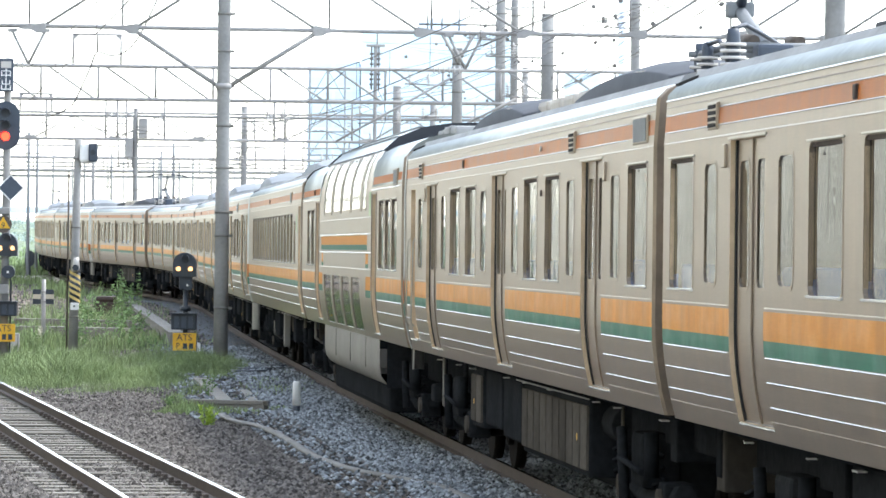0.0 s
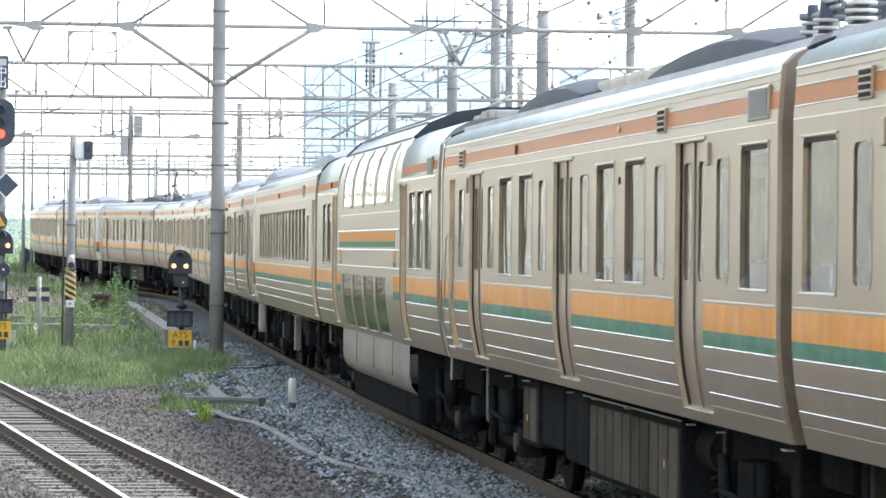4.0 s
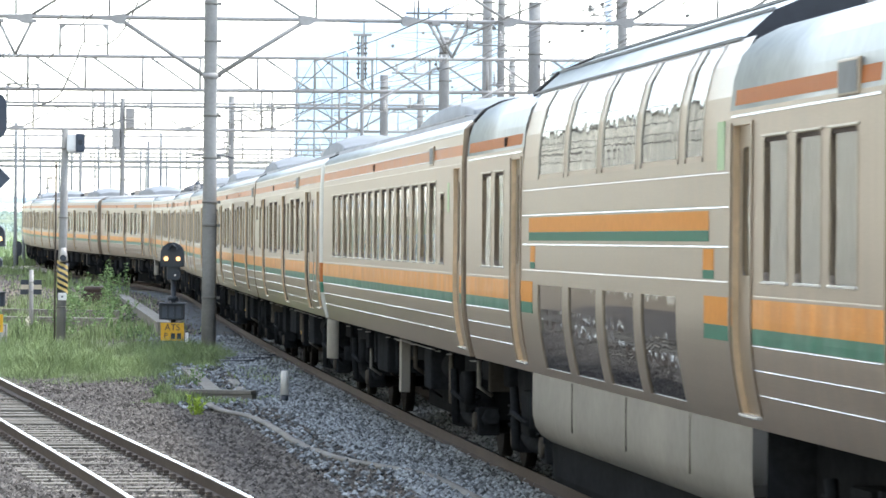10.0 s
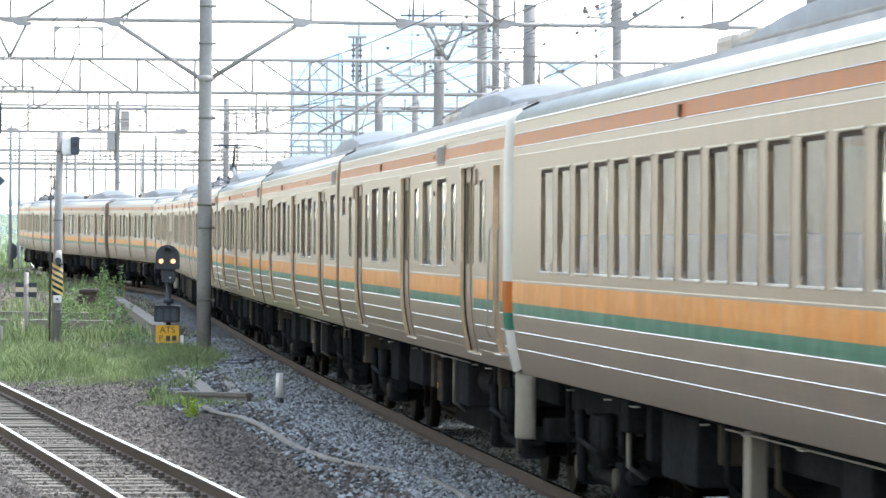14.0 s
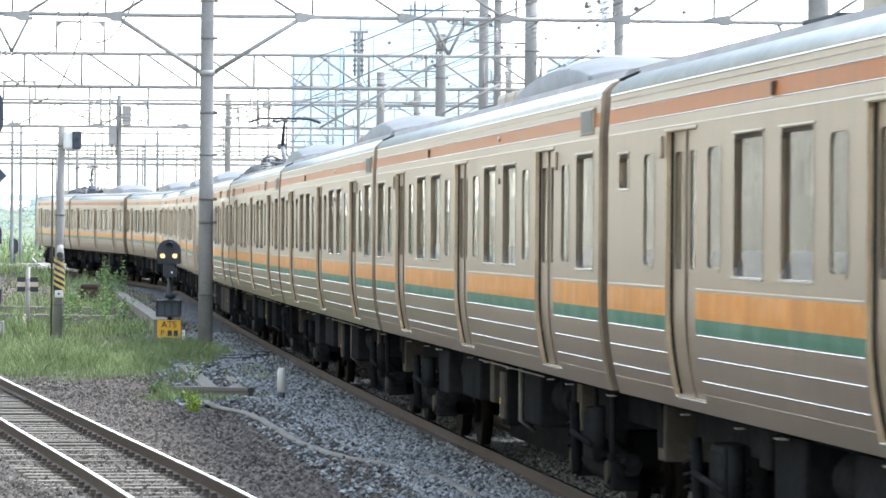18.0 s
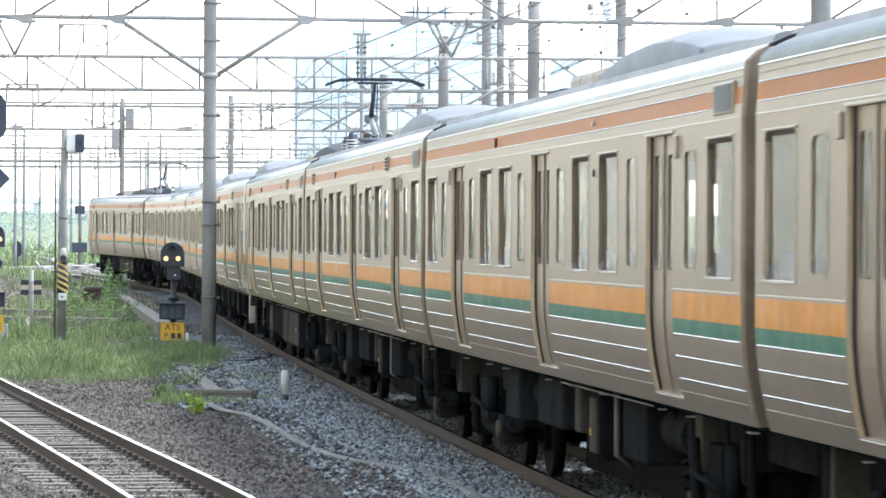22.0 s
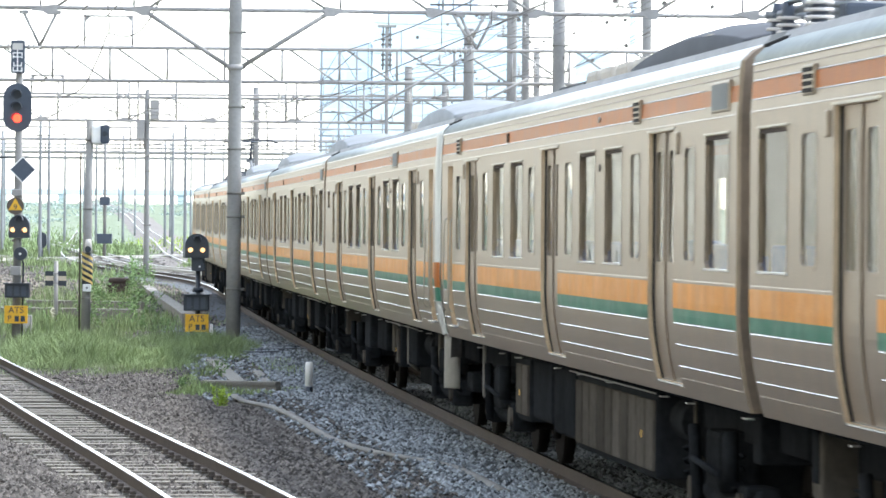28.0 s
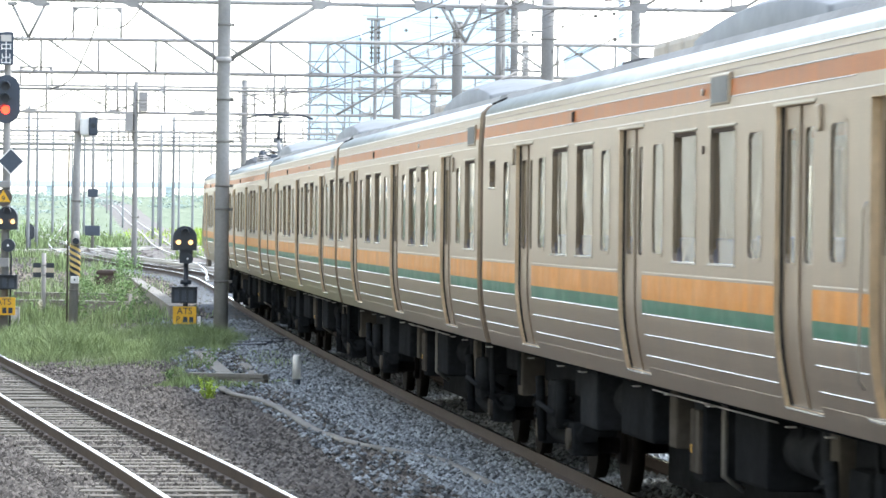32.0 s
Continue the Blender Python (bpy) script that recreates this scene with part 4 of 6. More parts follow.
    strip(a, b, 3.04, car, high=0.008, proud=0.005, mat=M_PLAIN)
    strip(a, b, 3.352, car, high=0.010, proud=0.010, mat=M_FRAME)
    strip(a, b, 3.30, car, high=0.005, proud=0.005, mat=M_END)
    for y0, y1 in ((-5.9, -0.8), (0.8, 5.9), (-9.6, -7.5), (7.5, 9.6)):
        bench(y0 + 0.2, y1 - 0.2, car)
    sign_box(-3.9 if near_cab else -9.1, car)
    lamp_stud(3.25, car)
    part("side_stud", disc((-1.476, -3.2, 3.18), (1, 0, 0), 0.025, 0.014, 10), M_FRAME, car)
    part("side_knob", disc((-1.478, -3.28, 2.78), (1, 0, 0), 0.03, 0.016, 12), M_RAIL, car)
    for y in (-5.3, 7.8) if panto else ():
        louvre(y, car)
    part("door_lamp", box(-1.495, -1.46, 7.22, 7.33, 2.82, 2.98, 0.01), M_PLAIN, car)
    part("door_lamp", box(-1.495, -1.46, -7.33, -7.22, 2.82, 2.98, 0.01), M_PLAIN, car)
    if panto:
        cooler(-2.4, car, dark, 3.05, 4.02, 0.66)
        vents((4.65, 3.6, 2.52, 1.45), car)
        pantograph(-6.35, car)
    else:
        cooler(-0.85, car, dark)
        vents((2.45, 3.3, 4.15, 5.0), car)
        part("roof_hatch", box(-0.4, 0.4, 6.4, 7.6, 3.62, 3.83, 0.02), M_ROOF_DARK, car, "flat sooty roof box")
    for y in (-6.9, 6.9):
        bogie(y, car)
    if panto:
        under_gear(car, [(-4.75, -0.15, 0.30, True), (0.1, 1.5, 0.36, False), (1.7, 3.1, 0.42, False), (3.35, 4.35, 0.36, True)])
    else:
        under_gear(car, [(-4.4, -3.2, 0.5, False), (-1.9, -1.5, 0.4, True), (0.4, 2.0, 0.55, False), (3.4, 4.4, 0.5, False)])
    if near_cab:
        cab_mask(a, car, -1)
    if far_cab:
        cab_mask(b, car, 1)
    return car


def saloon(name):
    """The single-deck first-class coach with a long row of narrow windows."""
    car = thing(name, "stainless single-deck first-class coach with a row of narrow windows", "train car", group="train")
    a, b = -9.75, 9.75
    door = (-9.6, -8.95)
    rows = [(-7.16 + 1.02 * i, -7.16 + 1.02 * i + 0.72) for i in range(15)]
    tiny = (-8.02, -7.64)
    holes = [(*door, 1.14, 3.0)] + [(y0, y1, 2.0, 2.88, 0.04) for y0, y1 in rows] + [(*tiny, 2.0, 2.75, 0.04)]
    side_wall("side_wall", a, b, 1.05, 3.36, holes, M_SIDE, car)
    side_wall("side_wall", a, b, 1.05, 3.36, holes[1:-1], M_SIDE, car, sgn=1)
    roof_shell(a, b, car, M_ROOF)
    end_wall(a, car, -1)
    end_wall(b, car, 1)
    interior(car, a + 0.1, b - 0.1)
    door_leaf(*door, car)
    part("door_sill", box(-1.41, -1.36, *door, 1.115, 1.135, 0.005), M_TRIM, car)
    for y0, y1 in rows:
        window(y0, y1, 2.0, 2.88, car, deep=0.018)
        pane("window_pane", y0, y1, 2.0, 2.88, car, sgn=1)
        for x in (-0.75, 0.75):
            part("reclining_seat", box(x - 0.45, x + 0.45, y0 + 0.2, y0 + 0.42, 1.3, 2.32, 0.05), M_SEAT, car)
    window(*tiny, 2.0, 2.75, car, deep=0.018)
    for y0, y1 in ((a, door[0]), (door[1], b)):
        for z in (1.592, 1.437, 1.279):
            strip(y0 + 0.05, y1 - 0.05, z, car)
        strip(y0 + 0.04, y1 - 0.04, 1.905, car, high=0.007, proud=0.004, mat=M_PLAIN)
    for z in (3.119, 3.241):
        strip(a + 1.3, b - 0.05, z, car)
    strip(a, b, 3.04, car, high=0.008, proud=0.005, mat=M_PLAIN)
    strip(a, b, 3.352, car, high=0.010, proud=0.010, mat=M_FRAME)
    sign_box(-6.65, car, 0.22)
    lamp_stud(0.84, car)
    cooler(-1.5, car, False, 3.3, 4.02, 0.8)
    vents((2.7, 3.7, 4.7), car)
    part("plate", box(-1.478, -1.470, -8.55, -8.37, 2.55, 2.86), M_LEAFPLATE, car, "pale green first-class plate")
    for y in (-6.9, 6.9):
        bogie(y, car)
    under_gear(car, [(-4.2, -3.4, 0.5, False), (1.5, 3.0, 0.5, False)])
    part("jacking_post", box(-1.235, -1.12, -0.62, -0.36, 0.33, 1.0, 0.01), M_SKIRT, car, "pale grey upright post below the floor")
    return car


DD_ROOF = [(1.47, 3.10), (1.45, 3.3), (1.40, 3.46), (1.29, 3.62), (1.08, 3.80), (0.75, 3.94), (0.35, 4.00), (0.0, 4.01)]
DD_END_ROOF = [(1.47, 3.10), (1.45, 3.3), (1.40, 3.46), (1.29, 3.58), (1.13, 3.66), (0.94, 3.70), (0.5, 3.72), (0.0, 3.72)]


def double_decker(name):
    """The bi-level first-class coach: curved upper windows, deep lower windows, a skirt down to the rails."""
    car = thing(name, "stainless double-deck first-class coach with curved upper windows", "train car", group="train")
    a, b = -9.75, 9.75
    lo, hi = -5.1, 5.3
    doors = [(-5.85, -5.22), (5.5, 6.15)]
    near = [(-7.05, -6.3), (-8.05, -7.3), (-9.05, -8.3)]
    far = [(6.7, 7.4), (7.7, 8.4)]
    holes = [(y0, y1, 1.14, 3.0) for y0, y1 in doors] + [(y0, y1, 2.0, 2.9, 0.04) for y0, y1 in near + far]
    for y0, y1, hs in ((a, lo, [h for h in holes if h[0] < 0]), (hi, b, [h for h in holes if h[0] > 0])):
        for sgn in (-1, 1):
            side_wall("side_wall", y0, y1, 1.05, 3.10, hs if sgn < 0 else [], M_SIDE, car, sgn=sgn)
    low = [(-3.05 + 1.92 * i, -3.05 + 1.92 * i + 1.55, 1.12, 1.86) for i in range(4)]
    for sgn in (-1, 1):
        side_wall("middle_wall", lo, hi, 1.05, 2.79, low, M_DOUBLE, car, sgn=sgn, depth=0.02)
        fold = ((1.372, 1.05), (1.374, 0.85), (1.37, 0.66), (1.345, 0.56), (1.29, 0.48), (1.2, 0.42))
        v = [(sgn * x, y, z) for y in (lo - 0.35, hi) for x, z in fold]
        faces("skirt_wall", v, [(i, i + 1, i + 7, i + 6) for i in range(5)], M_SKIRT, car, "pale grey skirt panels", smooth=True)
    up = [(-4.1, -3.4), (-3.1, -1.45), (-1.2, 0.5), (0.75, 2.4), (2.65, 4.25)]
    prof = [(1.475, 2.79), (1.475, 2.83), (1.472, 3.0), (1.455, 3.2), (1.40, 3.42), (1.315, 3.575), (1.30, 3.60)]
    ys = sorted({lo, hi, *(y for u in up for y in u)})
    for sgn in (-1, 1):
        v = [(sgn * x, y, z) for y in ys for x, z in prof]
        q, n = [], len(prof)
        for i in range(len(ys) - 1):
            glazed = any(u[0] <= ys[i] < u[1] for u in up)
            for j in range(n - 1):
                if not (glazed and z_mid(prof, j)):
                    q.append((i * n + j, i * n + j + 1, (i + 1) * n + j + 1, (i + 1) * n + j))
        faces("upper_wall", v, q, M_PLAIN, car)
    for y0, y1 in up:
        for sgn in (-1, 1):
            v = [(sgn * (x - 0.003), y, z) for y in (y0, y1) for x, z in prof]
            n = len(prof)
            faces("window_pane", v, [(j, j + 1, n + j + 1, n + j) for j in range(n - 1)], M_TINTED, car, "curved upper-deck pane", smooth=True)
        for y in (y0, y1):
            part("window_frame", tube([(-x - 0.001, y, z) for x, z in prof], 0.008, 6), M_FRAME, car)
    roof_mid = [(1.30, 3.60), *DD_ROOF[4:]]
    roof_shell(-4.6, hi + 0.6, car, M_ROOF, roof_mid)
    roof_shell(a, lo, car, M_ROOF, DD_END_ROOF, False)
    roof_shell(hi, b, car, M_ROOF, DD_END_ROOF)
    for x, z in ((-1.302, 3.60), (-1.085, 3.80), (-0.76, 3.945)):
        part("roof_rib", box(x - 0.012, x + 0.012, -4.6, hi + 0.6, z - 0.006, z + 0.016), M_ROOF_UNIT, car)
    # near-black faces that close the raised roof at both ends
    for y in (-4.605, hi + 0.605):
        cap = [(-x, z) for x, z in roof_mid] + [(x, z) for x, z in roof_mid[-2::-1]]
        faces("roof_end", [(x, y, z) for x, z in cap], [tuple(range(len(cap)))], M_ROOF_DARK, car, "near-black end of the raised roof")
    for y0, y1 in ((a, lo), (hi, b)):
        v = [(-x - 0.004, y, z) for y in (y0 + 0.15, y1 - 0.15) for x, z in ((1.465, 3.13), (1.455, 3.23))]
        faces("orange_band", v, [(0, 1, 3, 2)], M_RUST, car)
        strip(y0 + 0.1, y1 - 0.1, 3.06, car, high=0.016)
    end_wall(a, car, -1)
    end_wall(b, car, 1)
    for y in (lo, hi):
        part("well_end", box(-1.27, 1.27, y - (0.37 if y < 0 else 0.02), y - (0.33 if y < 0 else -0.02), 0.4, 1.06), M_UNDER, car)
    for y0, y1 in ((a + 0.1, lo), (hi, b - 0.1)):
        part("floor", box(-1.36, 1.36, y0, y1, 1.06, 1.14), M_FLOORING, car)
    part("lower_deck", box(-1.30, 1.30, lo, hi, 0.58, 0.66), M_FLOORING, car)
    part("upper_deck", box(-1.36, 1.36, lo, hi, 2.05, 2.15), M_INSIDE, car)
    for y in (lo, hi):
        part("bulkhead", box(-1.36, 1.36, y - 0.03, y + 0.03, 1.12, 3.3), M_INSIDE, car)
    for y0, y1 in doors:
        door_leaf(y0, y1, car)
        part("door_sill", box(-1.42, -1.36, y0 - 0.02, y1 + 0.02, 1.115, 1.135, 0.005), M_TRIM, car)
        for yy in (y0 - 0.05, y1 + 0.05):
            part("door_post", side_strip(yy - 0.025, yy + 0.025, 1.14, 3.02, 1.475), M_PLAIN, car)
    for y0, y1 in near + far:
        window(y0, y1, 2.0, 2.9, car, deep=0.018)
    for y0, y1, z0, z1 in low:
        pane("window_pane", y0, y1, z0, z1, car, mat=M_DARKGLASS, deep=0.012)
    for i in range(9):
        for x in (-0.78, 0.78):
            part("reclining_seat", box(x - 0.5, x + 0.5, -3.9 + i * 0.98, -3.65 + i * 0.98, 2.2, 3.28, 0.06), M_FLOORING, car)
    for z in (1.985, 2.215, 2.475, 2.70):
        strip(lo, hi, z, car, high=0.008, proud=0.008, mat=M_TRIM if 2.1 < z < 2.6 else M_PLAIN)
    for y in (-3.1, -0.2, 2.75):
        part("panel_joint", box(-1.378, -1.368, y - 0.012, y + 0.012, 0.62, 1.04), M_UNDER_GREY, car)
    part("orange_band", box(-1.479, -1.470, lo + 0.75, hi - 0.45, 2.325, 2.455), M_ORANGE, car)
    part("green_band", box(-1.479, -1.470, lo + 0.75, hi - 0.45, 2.25, 2.323), M_GREEN, car)
    for y0, y1 in ((lo + 0.55, lo + 0.95), (hi - 0.85, hi - 0.55)):
        part("orange_patch", box(-1.479, -1.470, y0, y1, 2.06, 2.20), M_ORANGE, car)
        part("green_patch", box(-1.479, -1.470, y0, y1, 2.0, 2.058), M_GREEN, car)
    for y0, y1 in ((lo, lo + 0.9), (hi - 0.7, hi)):
        part("orange_patch", box(-1.479, -1.470, y0, y1, 1.70, 1.885), M_ORANGE, car)
        part("green_patch", box(-1.477, -1.466, y0, y1, 1.60, 1.698), M_GREEN, car)
    for y0, y1, ds in ((a, lo, doors[0]), (hi, b, doors[1])):
        for s0, s1 in ((y0, ds[0]), (ds[1], y1)):
            if s1 - s0 > 0.5:
                for z in (1.592, 1.437, 1.279):
                    strip(s0 + 0.05, s1 - 0.05, z, car)
                strip(s0 + 0.04, s1 - 0.04, 1.905, car, high=0.007, proud=0.004, mat=M_PLAIN)
    lamp_stud(6.6, car)
    sign_box(-8.8, car, 0.29)
    part("plate", box(-1.478, -1.470, -4.92, -4.66, 2.72, 3.04), M_LEAFPLATE, car, "pale green first-class plate")
    for y0 in (-7.6, 6.4):
        for k in range(3):
            part("roof_unit", box(-0.6, 0.6, y0 + k * 0.85, y0 + k * 0.85 + 0.7, 3.6, 3.87 + 0.03 * (k % 2), 0.04), M_CANVAS, car)
    for y0, y1 in ((a + 0.1, lo - 0.1), (hi + 0.1, b - 0.1)):
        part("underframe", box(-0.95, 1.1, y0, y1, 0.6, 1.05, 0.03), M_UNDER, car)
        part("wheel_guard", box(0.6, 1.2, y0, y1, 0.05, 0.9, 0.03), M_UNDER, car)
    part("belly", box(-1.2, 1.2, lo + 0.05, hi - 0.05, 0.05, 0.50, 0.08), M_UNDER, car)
    for y in (-7.6, 7.6):
        bogie(y, car)
    return car


def z_mid(prof, j):
    return 0 < j < len(prof) - 2


REST = pose(0, 400, 0)
PLAIN = "stainless suburban train car with orange and green bands"
car_std = coach("train_car", PLAIN)
car_pan = coach("train_car", "stainless motor car with raised pantograph and orange and green bands", far_cab=True, panto=True, dark=True)
car_dd = double_decker("double_deck_car")
car_sal = saloon("first_class_car")
car_cab = coach("train_car", "stainless driving trailer with white cab rim and orange and green bands", near_cab=True, small_far=True)
# from the station outwards; the number is the joint at the station end of the car, 20 m apart
TRAIN = [(-1, car_std), (0, car_pan), (1, car_dd), (2, car_sal), (3, car_cab)]
for joint, kind_of in ((4, car_std), (5, car_std), (6, car_std), (7, car_pan), (8, car_cab), (9, car_std), (10, car_std), (11, car_std), (12, car_pan)):
    TRAIN.append((joint, copy_thing(kind_of, REST)))
louvre(7.75, car_std)
cooler(7.1, car_pan, True, 2.5, 4.02)
for joint, car in TRAIN:
    if joint in (7, 12):
        part("roof_hatch", box(-0.45, 0.35, 5.3, 7.3, 3.62, 3.83, 0.05), M_ROOF_DARK, car, "flat sooty roof box")
        part("roof_hatch", box(-0.3, 0.3, 8.6, 9.4, 3.62, 3.80, 0.05), M_ROOF_DARK, car, "flat sooty roof box")
for y in (-5.3, 7.85):
    louvre(y, TRAIN[7][1])

# metres that the train has come towards the station, by seconds
RUN = [(0, -4.50), (0.5, -4.36), (1, -4.16), (1.5, -3.77), (2, -3.26), (2.5, -2.54), (3, -1.71), (3.5, -0.72), (4.5, 1.80), (5.5, 4.62), (6, 6.18), (6.5, 7.92), (7, 9.82), (7.5, 11.86),
       (8, 14.0), (8.5, 16.24), (9, 18.62), (9.5, 21.1), (10, 23.7), (10.5, 26.38), (11, 29.12), (11.5, 31.9), (12, 34.92), (12.5, 38.2), (13, 41.5), (13.5, 44.68), (14.5, 51.1),
       (17, 67.3), (18, 73.6), (19, 80.1), (20, 86.4), (22, 99.55), (23, 106.0), (24, 112.45), (25, 118.93), (27.5, 135.2), (28, 138.5), (29, 144.9), (30, 151.12), (31, 157.6), (32, 164.05)]


def come(t):
    ts, ds = [r[0] for r in RUN], [r[1] for r in RUN]
    slope = np.gradient(ds, ts)
    i = min(max(int(np.searchsorted(ts, t, side="right")) - 1, 0), len(ts) - 2)
    h = ts[i + 1] - ts[i]
    u = (t - ts[i]) / h
    return (ds[i] * (1 + 2 * u) * (1 - u) ** 2 + ds[i + 1] * u * u * (3 - 2 * u) + h * (slope[i] * u * (1 - u) ** 2 - slope[i + 1] * u * u * (1 - u)))


def car_pose(joint, t):
    s = joint * 20 + 10 - come(t)
    p, q = on_line(s - 6.9), on_line(s + 6.9)
    d = q - p
    m = (p + q) / 2
    return pose(m.x, m.y, m.z + 0.19, math.degrees(math.atan2(d.z, d.length)), 0, math.degrees(math.atan2(-d.x, d.y)))


def motions():
    for joint, car in TRAIN:
        walk(car, [(t / 2, car_pose(joint, t / 2)) for t in range(0, 65)])


# ---- tracks ----
train_line = [(float(np.interp(s, LINE_S, LINE_X)), float(np.interp(s, LINE_S, LINE_Y))) for s in range(-40, 401, 10)]
rail_track("railway_track", train_line, "curving main track with rusty rails on weathered sleepers", fastenings=0, sunk=0.035)
rail_track("railway_track", [(10.2, -60.0), (2.4, 0.0), (0.85, 18.0), (-1.945, 35.5), (-5.71, 55.87), (-14.8, 105.0), (-24.0, 155.0)], "straight side track with polished rails on half-buried sleepers", fastenings=62, sunk=0.012)
rail_track("railway_track", FAR_LINE, "far track climbing a green bank", fastenings=0, shiny=True)
rail_track("railway_track", [(-7.9, 165), (-14.2, 195), (-26.0, 232), (-42, 270), (-70, 325)], "far crossing track through rusty points", fastenings=0, shiny=True)
rail_track("railway_track", [(-36.0, 205), (-27.0, 222), (-19.5, 240), (-10, 266), (0, 300)], "far crossing track through rusty points", fastenings=0, shiny=True)
rail_track("railway_track", [(-34.04, 325.6), (-29.66, 297.4), (-22.11, 244.5), (-16.51, 205.7), (-13.62, 192.8), (-11.22, 184.4)], "far crossing track through rusty points", fastenings=0, shiny=True)


# ---- poles and portals ----
def pole(x, y, top, r0=0.17, r1=0.13, label="grey spun-concrete overhead-line pole", name="line_pole", mat=None, bands=(), base=None, lean=0.0, group=""):
    z = ground_z(y) - 0.3 if base is None else base
    t = thing(name, label, "pole", pose(x, y, z), group)
    h = top - z
    part("shaft", tube([(lean * k / 6, 0, h * k / 6) for k in range(7)], r0, 18, end_radius=r1), mat or M_POLE, t)
    part("cap", disc((lean, 0, h), (0, 0, 1), r1 + 0.01, 0.04, 18), M_GALV, t)
    for zb in bands:
        b = disc((lean * (zb - z) / h, 0, zb - z), (0, 0, 1), r0 + (r1 - r0) * (zb - z) / h + 0.012, 0.05, 18)
        box(r0 - 0.02, r0 + 0.07, -0.03, 0.03, zb - z - 0.03, zb - z + 0.03, 0, b)
        part("steel_band", b, M_CONDUIT, t)
    return t


def member(name, a, b, r, parent, mat=None, sides=6):
    return part(name, tube([a, b], r, sides), mat or M_GALV, parent)


def loop(t, x0, x1, z0, z1, r=0.04):
    """A tube frame that stands on a beam, with corner plates."""
    for x in (x0, x1):
        member("loop_bar", (x, 0, z0), (x, 0, z1), r, t)
    member("loop_bar", (x0 - r, 0, z1), (x1 + r, 0, z1), r, t)
    for x, k in ((x0, 1), (x1, -1)):
        b = bmesh.new()
        for yy in (-0.02, 0.02):
            b.faces.new([b.verts.new((px, yy, pz)) for px, pz in ((x, z1), (x + k * 0.22, z1), (x, z1 - 0.22))])
        part("corner_plate", b, M_GALV, t)


def warren(t, nodes, z0, z1, r):
    """Diagonals that zigzag from plates on the lower chord."""
    for a, b in zip(nodes, nodes[1:]):
        m = (a + b) / 2
        member("diagonal", (a, 0, z0), (m, 0, z1), r, t)
        member("diagonal", (m, 0, z1), (b, 0, z0), r, t)
        member("post", (m, 0, z0), (m, 0, z1), r * 0.7, t)
        part("gusset_plate", gusset(a, 1, z0 + 0.05, 1.0), M_GALV, t)


def truss(x0, x1, y, z0, z1, bay, label, r=0.05, start=0.0, name="overhead_portal"):
    """A lattice beam across the tracks: two chords, posts and diagonals."""
    t = thing(name, label, "overhead portal", pose(x0, y, 0), "portals")
    w = x1 - x0
    member("top_chord", (0, 0, z1), (w, 0, z1), r, t)
    member("bottom_chord", (0, 0, z0), (w, 0, z0), r, t)
    for lx in (0, w):
        part("leg", tube([(lx, 0, ground_z(y) - 0.3), (lx, 0, z1 + 0.3)], 0.17, 12), M_POLE, t)
    x, k = start, 0
    while x < w:
        member("post", (x, 0, z0), (x, 0, z1), r * 0.6, t)
        if bay < 3 and x + bay <= w:
            member("diagonal", (x + 0.22, 0, z1), (x + bay - 0.1, 0, z0), r * 0.6, t)
        x += bay
        k += 1
    return t


main = pole(-4.97, 86, 12.5, 0.158, 0.13, "tall grey spun-concrete portal pole with steel bands", "portal_pole", bands=(1.0, 2.55, 3.05, 4.0, 4.9, 5.75, 6.5, 7.3), base=-0.6)
settled(main)
def gusset(x, way, z=6.96, k=0.85):
    """A tapered plate that joins brace and chord."""
    b = bmesh.new()
    pts = ((-0.50, 0.02), (-0.15, 0.09), (0.12, 0.13), (0.17, 0.02), (0.13, -0.13), (-0.08, -0.13), (-0.22, -0.05), (-0.48, -0.03))
    f, g = ([b.verts.new((x + way * px * k, yy, z + pz * k)) for px, pz in pts] for yy in (-0.06, 0.06))
    b.faces.new(f)
    b.faces.new(g[::-1])
    for i in range(len(pts)):
        b.faces.new((f[i], g[i], g[(i + 1) % len(pts)], f[(i + 1) % len(pts)]))
    return b


portal = thing("overhead_portal", "galvanised steel tube portal beam with knee braces", "overhead portal", pose(0, 86, 0), "portals")
member("bottom_chord", (-22, 0, 7.06), (16, 0, 6.88), 0.052, portal)
member("top_chord", (-22, 0, 8.9), (16, 0, 8.75), 0.045, portal)
for gx, way in ((-12.9, 1), (-10.92, 1), (-8.93, 1), (-6.93, 1), (-2.94, -1), (-0.75, -1), (1.42, -1), (3.95, 1), (6.1, 1), (8.2, 1)):
    part("gusset_plate", gusset(gx, way), M_GALV, portal)
    member("diagonal", (gx, 0, 6.95), (gx + way * 2.9, 0, 8.82), 0.035, portal)
    member("post", (gx - way * 0.22, 0, 6.95), (gx - way * 0.22, 0, 8.82), 0.025, portal)
for gx in (-6.9, -2.98):
    member("knee_brace", (gx, 0, 6.93), (-4.97 + (0.13 if gx > -4 else -0.13), 0, 5.76), 0.055, portal)
part("collar", disc((-4.97, 0, 5.75), (0, 0, 1), 0.175, 0.12, 18), M_GALV, portal)
